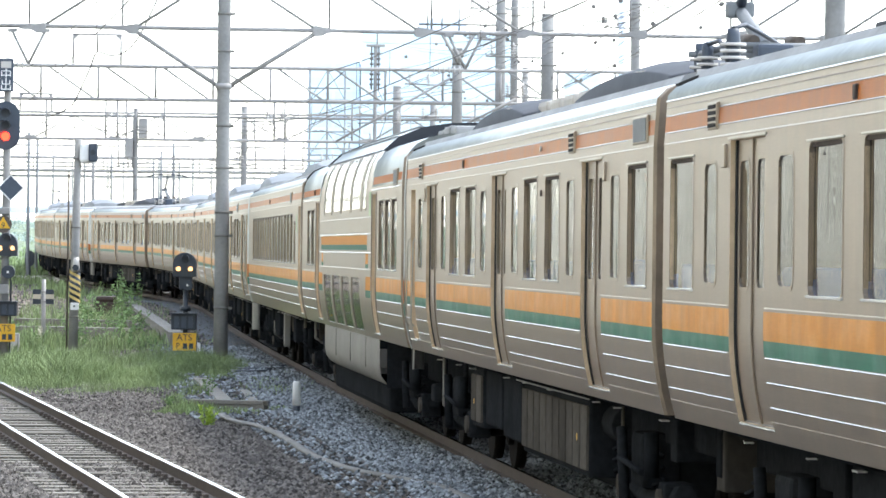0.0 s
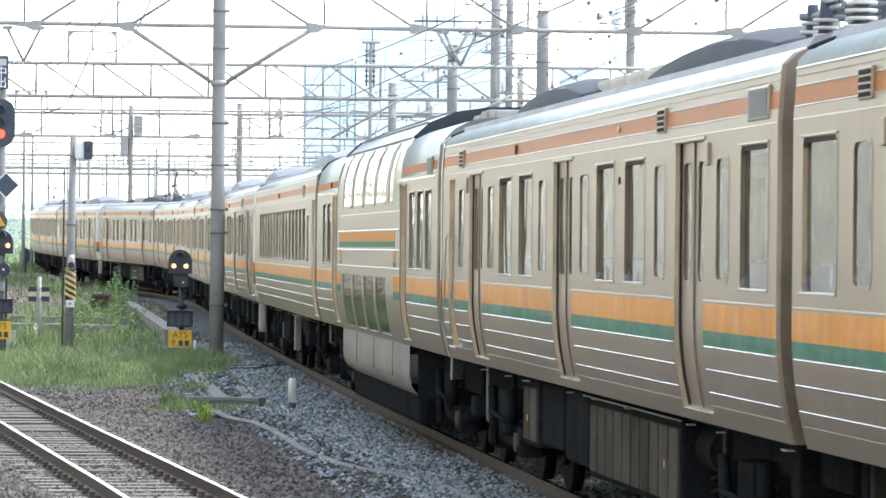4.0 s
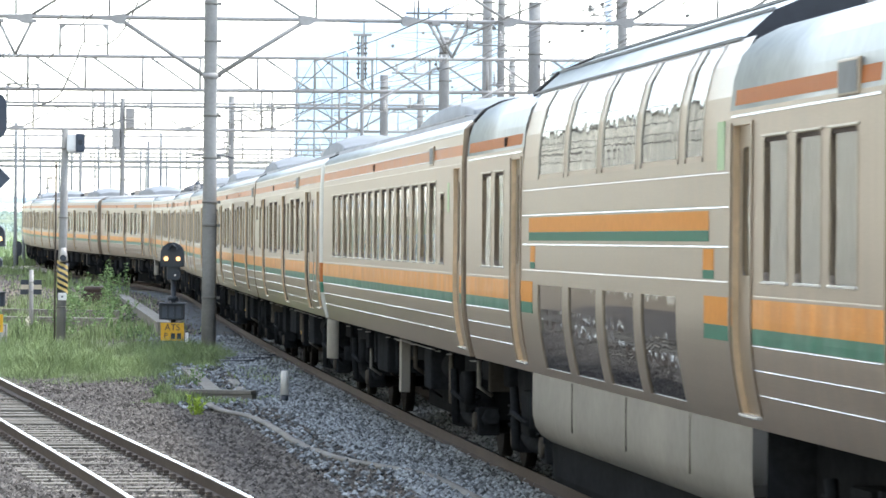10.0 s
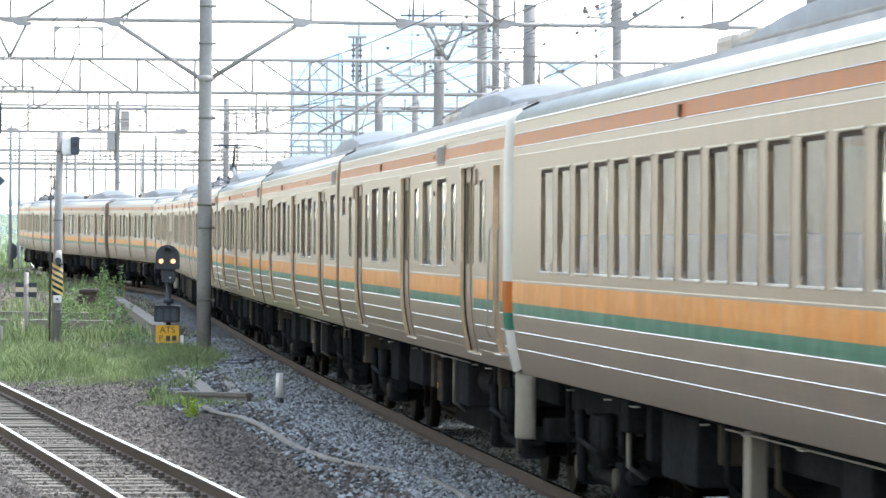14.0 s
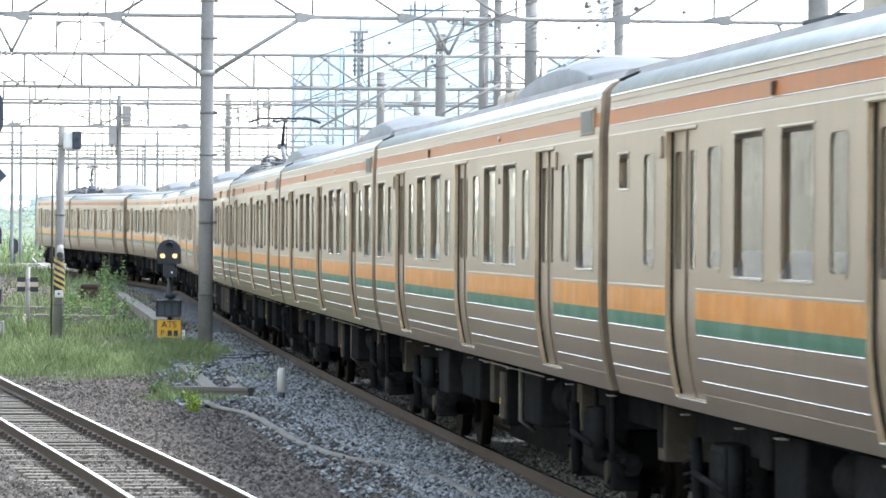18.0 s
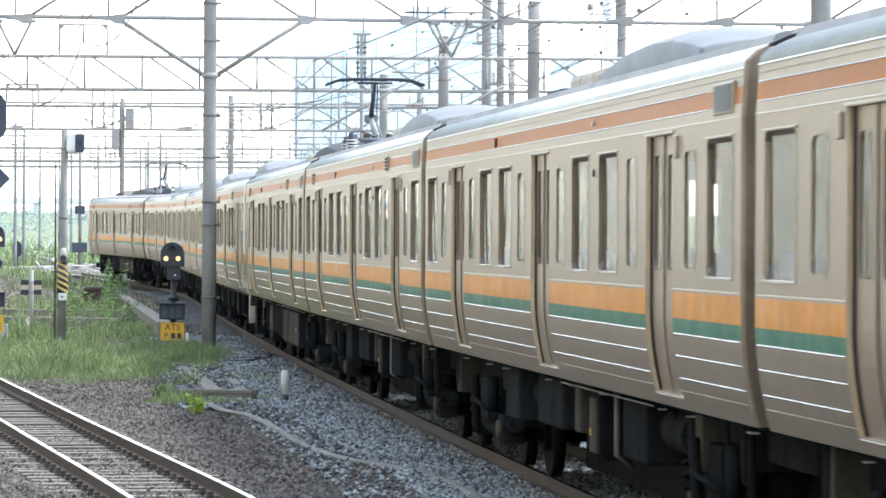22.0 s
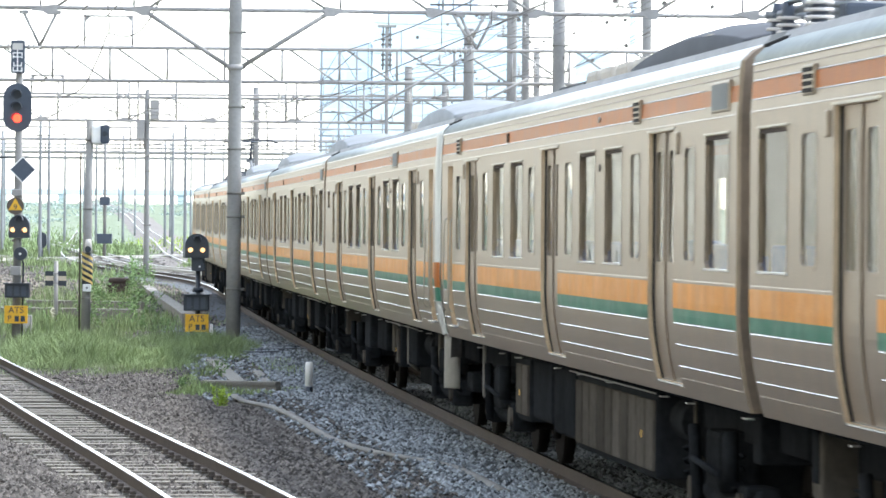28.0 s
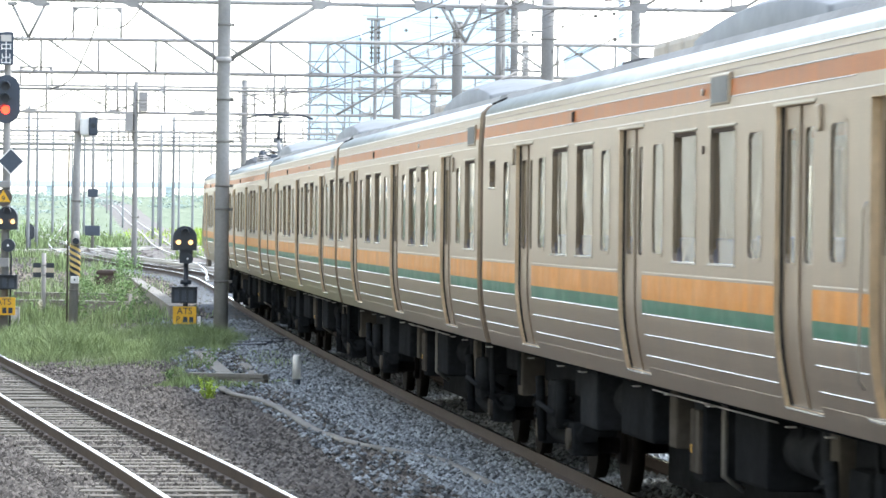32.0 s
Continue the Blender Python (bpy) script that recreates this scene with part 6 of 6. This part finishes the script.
def signal_post():
    gz = ground_z(88)
    s = thing("warning_post", "slim concrete post with loudspeaker and yellow-black stripes", "post", pose(-8.25, 87.5, 0))
    part("shaft", tube([(-0.04, 0, gz - 0.3), (0.04, 0, 4.62)], 0.108, 14, end_radius=0.078), M_POLE, s)
    sl = part("stripe_sleeve", disc((0, 0, 1.38), (0, 0, 1), 0.118, 0.68, 20), M_BLACK, s, "black and yellow striped sleeve")
    for k in range(5):
        v, q = [], []
        for j in range(9):
            a = math.pi + math.pi * j / 8
            for dz in (0, 0.065):
                v.append((0.1205 * math.cos(a), 0.1205 * math.sin(a), 1.12 + 0.13 * k + dz - 0.022 * (j - 4)))
        for j in range(8):
            q.append((2 * j, 2 * j + 2, 2 * j + 3, 2 * j + 1))
        faces("yellow_stripe", v, q, M_FADED, sl)
    lp = part("lamp_hood", tube([(0.03, -0.1, 1.74), (0.03, -0.1, 1.95), (0.03, -0.1, 2.04)], 0.1, 14, end_radius=0.05), M_PORCELAIN, s)
    part("lens", disc((0.03, -0.2, 1.82), (0, 1, 0), 0.07, 0.05, 14), M_BLACK, lp)
    nb = part("notice_box", box(-0.08, 0.1, -0.16, -0.1, 0.9, 1.06, 0.01), M_WHITE, s)
    part("keyhole", box(-0.01, 0.03, -0.164, -0.159, 0.96, 1.0), M_BLACK, nb)
    for z in (0.75, 1.76, 2.7, 4.2):
        part("steel_band", disc((0.0 + 0.016 * (z - 2), 0, z), (0, 0, 1), 0.108, 0.03, 16), M_CONDUIT, s)
    part("conduit", tube([(-0.17, 0.05, gz), (-0.16, 0.05, 3.9)], 0.02, 6), M_CLIP, s)
    sp = part("loudspeaker", box(0.10, 0.38, -0.35, 0.1, 4.12, 4.52, 0.06), M_WHITE, s, "grey trumpet loudspeaker")
    part("mouth", box(0.30, 0.50, -0.4, -0.34, 4.12, 4.52, 0.04), M_NAVY, sp)
    part("mouth_cone", disc((0.40, -0.41, 4.33), (0, 1, 0), 0.06, 0.02, 14), M_BLACK, sp)
    part("bracket", tube([(0.04, 0, 4.33), (0.2, 0, 4.33)], 0.03, 6), M_GALV, s)
    settled(s)


signal_post()

cr = thing("cross_board_post", "slim grey post with two black and white boards", "post", pose(-10.1, 99, 0))
part("shaft", tube([(0, 0, ground_z(99) - 0.2), (0, 0, 1.47)], 0.055, 12), M_GALV, cr)
for x0, x1 in ((-0.26, -0.06), (0.06, 0.26)):
    bd = part("board", box(x0, x1, -0.08, -0.065, 0.86, 1.22, 0.004), M_BLACK, cr)
    part("pale_stripe", box(x0 + 0.002, x1 - 0.002, -0.084, -0.079, 0.985, 1.10), M_CREAM, bd)
for z in (0.92, 1.16):
    part("board_rail", box(-0.26, 0.26, -0.064, -0.05, z - 0.02, z + 0.02), M_GALV, cr)
settled(cr)


def dwarf_signal(x, y, lit=True):
    gz = ground_z(y)
    s = thing("shunting_signal", "black dwarf shunting signal with amber lights and yellow board", "railway signal", pose(x, y, 0))
    part("stem", tube([(0, 0, gz - 0.2), (0, 0, 1.7)], 0.055, 12), M_BLACK, s)
    shunt_head(s, -0.02, 1.93, 0.5)
    part("neck", box(-0.14, 0.14, -0.1, 0.1, 1.38, 1.68, 0.03), M_BLACK, s)
    rp = part("repeater_lamp", disc((0.05, -0.15, 1.48), (0, 1, 0), 0.11, 0.18, 16), M_BLACK, s)
    lens(0.05, 1.48, 0.02, M_WHITE, rp, -0.25, hood=False)
    part("flange", disc((0, 0, 0.98), (0, 0, 1), 0.12, 0.1, 14), M_BLACK, s)
    lamp_case(s, -0.02, 0.7, 0.54, 0.34)
    ats_board(s, 0.0, 0.27, -0.26)
    part("base_block", box(-0.18, 0.2, -0.18, 0.18, gz - 0.1, gz + 0.18, 0.03), M_CONCRETE, s)
    part("white_marker", tube([(0.3, -0.1, gz), (0.3, -0.1, 0.25)], 0.035, 10), M_WHITE, s)
    settled(s)


dwarf_signal(-5.73, 86)

wp = thing("marker_post", "short white boundary post with a black foot", "marker post", pose(-2.49, 64.25, ground_z(64)))
part("post", tube([(0, 0, 0.14), (0, 0, 0.48), (0, 0, 0.51), (0, 0, 0.525)], 0.068, 16, end_radius=0.052), M_WHITE, wp)
part("foot", tube([(0, 0, -0.1), (0, 0, 0.13)], 0.064, 16), M_BLACK, wp)


# ---- ground works ----
def slab(pts, z, h, label, name="cable_trough", mat=None):
    """A straight concrete trough with its lid stones between two points, w wide."""
    (x0, y0), (x1, y1), w = pts
    x0, y0, x1, y1 = (SETTLE * c for c in (x0, y0, x1, y1))
    z = ground_z(y0) + z + 0.2
    d = Vector((x1 - x0, y1 - y0))
    t = thing(name, label, "cable trough", pose(x0, y0, 0, 0, 0, math.degrees(math.atan2(-d.x, d.y))))
    n = max(1, int(d.length / 1.0))
    part("channel", box(-w / 2, w / 2, 0, d.length, z - 0.3, z + h - 0.06, 0.01), M_CONCRETE, t)
    for i in range(n):
        a, b = d.length * i / n, d.length * (i + 1) / n
        part("lid", box(-w / 2 - 0.02, w / 2 + 0.02, a + 0.008, b - 0.008, z + h - 0.058, z + h + random.uniform(-0.006, 0.01), 0.01), M_CONCRETE, t)


slab(((-3.98, 60.85), (-2.8, 60.45), 0.2), -0.2, 0.17, "short concrete slab lying across the cable trough")
slab(((-3.42, 61.6), (-4.62, 73.5), 0.22), -0.2, 0.09, "weathered concrete cable trough in the grass")
slab(((-3.05, 62.4), (-3.55, 68.5), 0.12), -0.2, 0.06, "weathered concrete cable trough in the grass")
slab(((-6.75, 98.0), (-14.6, 176.0), 0.34), -0.12, 0.28, "long low concrete retaining curb along weeds")
slab(((-12.6, 107.0), (-8.6, 106.0), 0.5), -0.15, 0.2, "concrete kerb among the weeds")
slab(((-12.6, 116.0), (-9.2, 115.0), 0.5), -0.15, 0.2, "concrete kerb among the weeds")
pp = part("conduit", tube([(p.x, p.y, ground_z(p.y) + 0.02) for p in follow([(-3.59, 62.62), (-3.38, 61.01), (-3.11, 59.89), (-2.73, 58.28), (-2.28, 55.09), (-1.73, 50.55), (-1.2, 47.67), (-0.63, 45.79), (-0.09, 44.05), (0.41, 40.05)], 0.5)], 0.062, 8), M_CONDUIT)
for vert in pp.data.vertices:
    low = ground_z(vert.co.y)
    vert.co.z = low + 0.03 + (vert.co.z - low) * 0.55 + 0.02 * noise.noise((vert.co.y * 1.7, 0, 7))
tagged(pp, "grey cable conduit snaking over the ballast", "conduit")
for pts in ([(-4.6, 84), (-4.0, 82.5), (-3.5, 82), (-3.0, 83)], [(-4.5, 80.5), (-4.0, 79.8), (-3.4, 80.4), (-2.9, 81.5)], [(-4.4, 78.5), (-3.9, 78.2), (-3.5, 79.2)]):
    c = part("cable", tube([(p.x * SETTLE, p.y * SETTLE, ground_z(p.y) + 0.05) for p in follow(pts, 0.2)], 0.04, 8), M_BLACK)
    tagged(c, "black cable looped over the ballast", "cable")
mc = thing("point_machine", "dark covered point machine among weeds", "point machine", pose(-12.3, 142.5, ground_z(142.5)))
part("case", box(-0.42, 0.40, -0.3, 0.3, -0.1, 0.52, 0.14), M_RAIL, mc)
part("lid", box(-0.36, 0.38, -0.32, 0.32, 0.46, 0.66, 0.09), M_RAIL, mc)
bx = thing("trackside_cabinet", "small pale grey trackside cabinet", "cabinet", pose(-10.56, 96.3, ground_z(96.3)))
part("case", box(-0.16, 0.16, -0.12, 0.12, 0, 0.5, 0.02), M_GALV, bx)
part("door", box(-0.13, 0.13, -0.13, -0.115, 0.05, 0.45, 0.004), M_PORCELAIN, bx)
pm = thing("far_signal", "small dark dwarf signal at the far points", "railway signal", pose(-24.5, 232, ground_z(232)))
part("stem", tube([(0, 0, -0.1), (0, 0, 0.9)], 0.06, 8), M_BLACK, pm)
part("head", plate_oval(0.55, 0.7, 1.6, 0.2, -0.1), M_BLACK, pm)
fs = thing("far_signal_mast", "slim signal mast with dark boxes at the far points", "railway signal", pose(-21.6, 240, ground_z(240)))
part("mast", tube([(0, 0, -0.1), (0, 0, 8)], 0.1, 10), M_POLE, fs)
part("case", box(-0.3, 0.3, -0.2, 0.2, 3.2, 3.7, 0.03), M_NAVY, fs)
part("case", box(-0.45, 0.45, -0.2, 0.2, 0.9, 1.5, 0.03), M_NAVY, fs)


# ---- plants ----
def blades(name, area, count, tall, mat, label, lean=0.35, width=0.012):
    """Grass: bent tapering blades over patches (x, y, spread x, spread y)."""
    rng = np.random.default_rng(len(area) * 97 + count)
    v, q = [], []
    for _ in range(count):
        cx, cy, sx, sy = (c * (SETTLE if area[0][1] < 150 else 1) for c in area[rng.integers(len(area))])
        x, y = cx + rng.normal() * sx, cy + rng.normal() * sy
        h = tall * rng.uniform(0.35, 1.25) * max(0.25, 0.75 + 1.5 * noise.noise((x * 1.1, y * 0.35, 2))) * math.exp(-0.25 * (((x - cx) / sx) ** 2 + ((y - cy) / sy) ** 2) / 2)
        a, w, b = rng.uniform(0, math.tau), width * rng.uniform(0.7, 1.5), lean * h * rng.uniform(0.2, 1.4)
        dx, dy = math.cos(a), math.sin(a)
        t = rng.uniform(0, math.tau)
        bx, by = math.cos(t) * b, math.sin(t) * b
        z, k = ground_z(y) - 0.02, len(v)
        v += [(x - dx * w, y - dy * w, z), (x + dx * w, y + dy * w, z), (x + dx * w * 0.8 + bx * 0.35, y + dy * w * 0.8 + by * 0.35, z + h * 0.6),
              (x - dx * w * 0.8 + bx * 0.35, y - dy * w * 0.8 + by * 0.35, z + h * 0.6), (x + bx, y + by, z + h)]
        q += [(k, k + 1, k + 2, k + 3), (k + 3, k + 2, k + 4)]
    ob = faces(name, v, q, mat)
    return tagged(ob, label, "grass", kind="stuff")


def weed(x, y, tall, spread, count, mat, label, name="weed"):
    """A leafy weed: thin stems with many small pointed leaves."""
    t = thing(name, label, "weed", pose(x * SETTLE, y * SETTLE, ground_z(y * SETTLE)), "weeds")
    rng = np.random.default_rng(int(abs(x * 100 + y * 7)))
    v, q = [], []
    for _ in range(max(3, count // 28)):
        a, r = rng.uniform(0, math.tau), spread * rng.uniform(0.1, 0.9)
        tip = (math.cos(a) * r, math.sin(a) * r, tall * rng.uniform(0.6, 1.1))
        foot = (tip[0] * 0.35, tip[1] * 0.35, -0.02)
        part("stem", tube([foot, ((tip[0] + foot[0]) * 0.45, (tip[1] + foot[1]) * 0.45, tip[2] * 0.5), tip], 0.008, 5, None, 0.003), mat, t)
        for _ in range(46):
            u = rng.uniform(0.1, 1.05)
            c = Vector(foot) + (Vector(tip) - Vector(foot)) * u + Vector(rng.normal(size=3).tolist()) * 0.04 * spread
            d = Vector((*rng.normal(size=2).tolist(), rng.uniform(0.0, 0.9))).normalized() * rng.uniform(0.04, 0.085) * (0.6 + tall)
            w = d.cross(Vector(rng.normal(size=3).tolist())).normalized() * d.length * 0.22
            k = len(v)
            v += [c, c + d * 0.45 + w, c + d, c + d * 0.45 - w]
            q.append((k, k + 1, k + 2, k + 3))
    faces("foliage", v, q, mat, t)
    return t


blades("grass", [(-7.0, 73.5, 0.7, 3.2), (-6.2, 74, 0.6, 3.2), (-7.9, 77, 0.6, 3.5), (-5.5, 76.5, 0.4, 3.5), (-5.0, 80, 0.4, 3), (-6.8, 82, 1.0, 4), (-8.6, 83, 0.4, 3)], 92000, 0.30, M_GRASS, "soft green meadow grass between the tracks", lean=0.8, width=0.0036)
blades("grass", [(-4.6, 76, 0.35, 4), (-4.1, 60.0, 0.2, 0.35), (-3.5, 59.6, 0.4, 0.3), (-2.6, 60.6, 0.2, 0.35), (-4.35, 66, 0.15, 3), (-3.1, 72, 0.4, 4)], 6000, 0.17, M_GRASS, "low grass tufts round the cable trough", width=0.007)
blades("grass", [(-9.6, 92, 0.6, 5), (-10.6, 96, 0.8, 6), (-8.2, 96, 0.9, 7), (-12.0, 104, 0.9, 8), (-11, 118, 1.2, 9), (-13, 130, 1.3, 12)], 16000, 0.36, M_GRASS, "rough grass among the weeds", width=0.010)
blades("grass", [(-11.0, 230, 1.0, 12), (-13.0, 262, 1.6, 14), (-17, 300, 2.4, 20), (-12, 260, 2.5, 20), (-22, 350, 4.0, 28), (-15, 330, 5, 30)], 11000, 0.42, M_LIME, "bright green grass on the far bank", width=0.035)
blades("grass", [(-19.5, 196, 0.8, 5), (-22.5, 212, 0.8, 5), (-24.5, 226, 1.0, 6), (-17.0, 178, 1.0, 5), (-27, 240, 1.4, 6), (-14.2, 214, 0.4, 6), (-30, 256, 2.0, 6)], 5000, 0.5, M_GRASS, "rough grass tufts among the far points", width=0.022)
blades("grass", [(-22.5, 262, 1.2, 9), (-27, 285, 2.2, 12), (-34, 310, 3, 20), (-44, 360, 5, 30), (-28, 254, 1.2, 6), (-55, 420, 8, 40)], 11000, 0.5, M_GRASS, "rough green grass beyond the far points", width=0.04)
for x, y, h, r, n in ((-8.4, 103, 0.9, 0.5, 200), (-9.2, 108, 1.1, 0.6, 240), (-10.1, 112, 1.2, 0.7, 260), (-9.5, 118, 1.3, 0.6, 240), (-11.3, 122, 1.1, 0.7, 220), (-10.8, 130, 1.4, 0.6, 240), (-8.0, 98, 0.7, 0.4, 160),
                      (-11.9, 135, 1.2, 0.7, 220), (-12.2, 142, 1.3, 0.7, 220), (-7.7, 95, 0.6, 0.4, 140), (-11.0, 101, 0.8, 0.4, 160), (-14.0, 172, 1.1, 0.6, 200), (-14.8, 178, 1.3, 0.7, 200), (-13.2, 165, 1.0, 0.6, 180)):
    weed(x, y, h * 0.72, r * 0.9, int(n * 0.55), M_WEED, "leafy green weeds beside the curb")
for x, y, h, r, n in ((-9.0, 97.5, 0.7, 0.5, 190), (-8.4, 94.5, 0.55, 0.4, 150), (-7.4, 94.0, 0.6, 0.45, 170), (-6.95, 93.0, 0.5, 0.4, 150), (-8.9, 103.5, 0.95, 0.6, 230), (-9.9, 105.5, 0.9, 0.6, 220),
                      (-9.4, 113.5, 1.1, 0.7, 260), (-10.6, 117.0, 1.2, 0.7, 260), (-8.6, 109.5, 0.9, 0.6, 220), (-11.6, 146.0, 1.6, 0.7, 240), (-12.4, 150.0, 1.5, 0.8, 240), (-10.2, 98.5, 0.6, 0.4, 150)):
    weed(x, y, h * 0.8, r, int(n * 0.6), M_WEED, "tall leafy green weeds between track and curb")
weed(-3.39, 55.6, 0.28, 0.16, 170, M_LIME, "young yellow-green weed by the trough", "seedling")
weed(-10.15, 98.6, 0.5, 0.22, 90, M_BLOSSOM, "wild plant with pale white blossoms", "blossom")
weed(-4.0, 66, 0.35, 0.16, 90, M_WEED, "small green weed by the trough", "seedling")
weed(-4.35, 62, 0.2, 0.2, 90, M_WEED, "small green weed by the trough", "seedling")


# ---- the station behind the eye, and an unseen wall added to the left ----
pf = thing("platform", "plain concrete station platform under the eye", "platform", kind="structure")
part("slab", box(-9.0, 0.75, -140, 6.0, -0.6, 0.9, 0.03), M_CONCRETE, pf)
# canopy out of view, added to cut the sky light from behind
part("canopy_roof", box(-9.5, 0.3, -140, -45.0, 4.9, 5.1, 0.02), M_CONCRETE, pf)
for y in range(-130, -50, 15):
    part("canopy_post", tube([(-4.2, y - 4, 0.9), (-4.2, y - 4, 4.9)], 0.12, 10), M_GALV, pf)
# added out of view: darkens the train's side and fills its window reflections
sh = thing("wall_west", "long unseen banded wall added for the train's reflections", "building", pose(-14, 20, -0.6, 0, 0, 8.6), kind="structure")
part("shed_wall", box(-12, 0, -160, 330, 0, 16.5, 0.05), M_REFLECTED_WALL, sh)
part("shed_roof", box(-12.6, 0.6, -160.5, 330.5, 16.5, 17.1, 0.05), M_CONCRETE, sh)


# ---- far buildings ----
def tower(name, x0, x1, y, d, top, label, floors, bays, roof=True):
    z = ground_z(y)
    t = thing(name, label, "tower", pose((x0 + x1) / 2, y, z))
    w, h = (x1 - x0) / 2, top - z
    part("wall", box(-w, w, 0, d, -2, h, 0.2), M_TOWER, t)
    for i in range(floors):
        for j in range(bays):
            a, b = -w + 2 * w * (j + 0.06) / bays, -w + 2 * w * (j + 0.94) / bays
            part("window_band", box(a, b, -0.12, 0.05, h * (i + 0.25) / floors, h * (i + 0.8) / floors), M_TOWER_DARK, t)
    if roof:
        part("roof_plant", box(-w * 0.25, w * 0.4, d * 0.2, d * 0.8, h, h + 3.5, 0.2), M_TOWER, t)
    return t


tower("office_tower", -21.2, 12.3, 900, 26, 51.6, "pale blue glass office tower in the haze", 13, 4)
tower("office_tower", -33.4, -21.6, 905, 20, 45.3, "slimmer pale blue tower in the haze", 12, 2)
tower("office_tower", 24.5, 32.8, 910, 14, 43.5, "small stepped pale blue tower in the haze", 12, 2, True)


# ---- far woods ----
def far_woods(label, y0, y1, x0, x1, count, tall, seed):
    """Low clumps of leaf faces along the horizon."""
    rng = np.random.default_rng(seed)
    v, q = [], []
    for _ in range(count):
        cx, cy = rng.uniform(x0, x1), rng.uniform(y0, y1)
        h, r = tall * rng.uniform(0.4, 1.2), rng.uniform(1.5, 4.0)
        for _ in range(130):
            a, u = rng.uniform(0, math.tau), rng.random()
            rr = r * math.sqrt(1 - 0.75 * u * u) * rng.uniform(0.5, 1.05)
            c = Vector((cx + math.cos(a) * rr, cy + math.sin(a) * rr, ground_z(cy) - 0.3 + h * u))
            d = Vector(rng.normal(size=3).tolist()).normalized() * rng.uniform(0.1, 0.22)
            w = d.cross(Vector(rng.normal(size=3).tolist())).normalized() * d.length * 0.6
            k = len(v)
            v += [c - d, c + w, c + d, c - w]
            q.append((k, k + 1, k + 2, k + 3))
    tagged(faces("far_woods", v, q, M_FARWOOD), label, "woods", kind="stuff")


far_woods("scrub along the distant horizon, paled to grey-green for haze", 560, 880, -95, -20, 170, 1.3, 21)
far_woods("bushes on the distant embankment, paled to grey-green for haze", 380, 540, -72, -50, 40, 0.9, 22)


# ---- loose ballast ----
def stones(areas, label, seed, mat, lift=0.008):
    """Broken stones lying on the bed; areas: (x at the near end, x at the far end, half width, y0, y1, count, size)."""
    rng = np.random.default_rng(seed)
    octa = np.array([(1, 0, 0), (0, 1, 0), (-1, 0, 0), (0, -1, 0), (0, 0, 1), (0, 0, -1)], float)
    tri = np.array([(0, 1, 4), (1, 2, 4), (2, 3, 4), (3, 0, 4), (1, 0, 5), (2, 1, 5), (3, 2, 5), (0, 3, 5)])
    vs, fs, base = [], [], 0
    for xn, xf, half, y0, y1, count, size in areas:
        u = rng.random(count) ** 1.4
        y = y0 + (y1 - y0) * u
        x = xn + (xf - xn) * u + rng.uniform(-half, half, count)
        s = size * rng.uniform(0.6, 1.5, count)
        p = octa[None] * (s[:, None, None] * rng.uniform(0.55, 1.15, (count, 6, 1)))
        a = rng.uniform(0, math.tau, count)
        c, sn = np.cos(a)[:, None], np.sin(a)[:, None]
        px, py, pz = p[..., 0] * c - p[..., 1] * sn + p[..., 2] * rng.uniform(-0.5, 0.5, (count, 1)), p[..., 0] * sn + p[..., 1] * c, p[..., 2] * 0.75
        z = np.array([ground_z(b) + 0.025 * noise.noise((a * 0.6, b * 0.35, 0)) + 0.05 * noise.noise((a * 0.1, b * 0.06, 3)) for a, b in zip(x.tolist(), y.tolist())]) + lift
        vs.append(np.stack([px + x[:, None], py + y[:, None], pz + z[:, None]], -1).reshape(-1, 3))
        fs.append((tri[None] + 6 * np.arange(count)[:, None, None]).reshape(-1, 3) + base)
        base += count * 6
    ob = faces("ballast_stones", np.concatenate(vs).tolist(), np.concatenate(fs).tolist(), mat)
    tagged(ob, label, "ballast", kind="stuff")


stones([(-1.2, -4.2, 3.6, 29, 62, 46000, 0.038), (-4.6, -7.5, 2.6, 60, 90, 12000, 0.036), (-8.5, -17.0, 6.0, 95, 190, 16000, 0.05), (-17.5, -25.0, 7.0, 185, 270, 9000, 0.09)], "loose brown-grey broken ballast stones", 5, M_STONE)
stones([(3.5, -0.5, 2.0, 26, 62, 26000, 0.036), (3.3, -0.7, 2.6, 26, 62, 9000, 0.036), (-0.6, -4.6, 2.0, 62, 105, 11000, 0.042), (-1.2, -5.2, 2.8, 62, 105, 5000, 0.042)], "loose broken ballast stones beside the train, tinted blue-grey for its shade", 6, M_STONE_BLUE, 0.04)

motions()
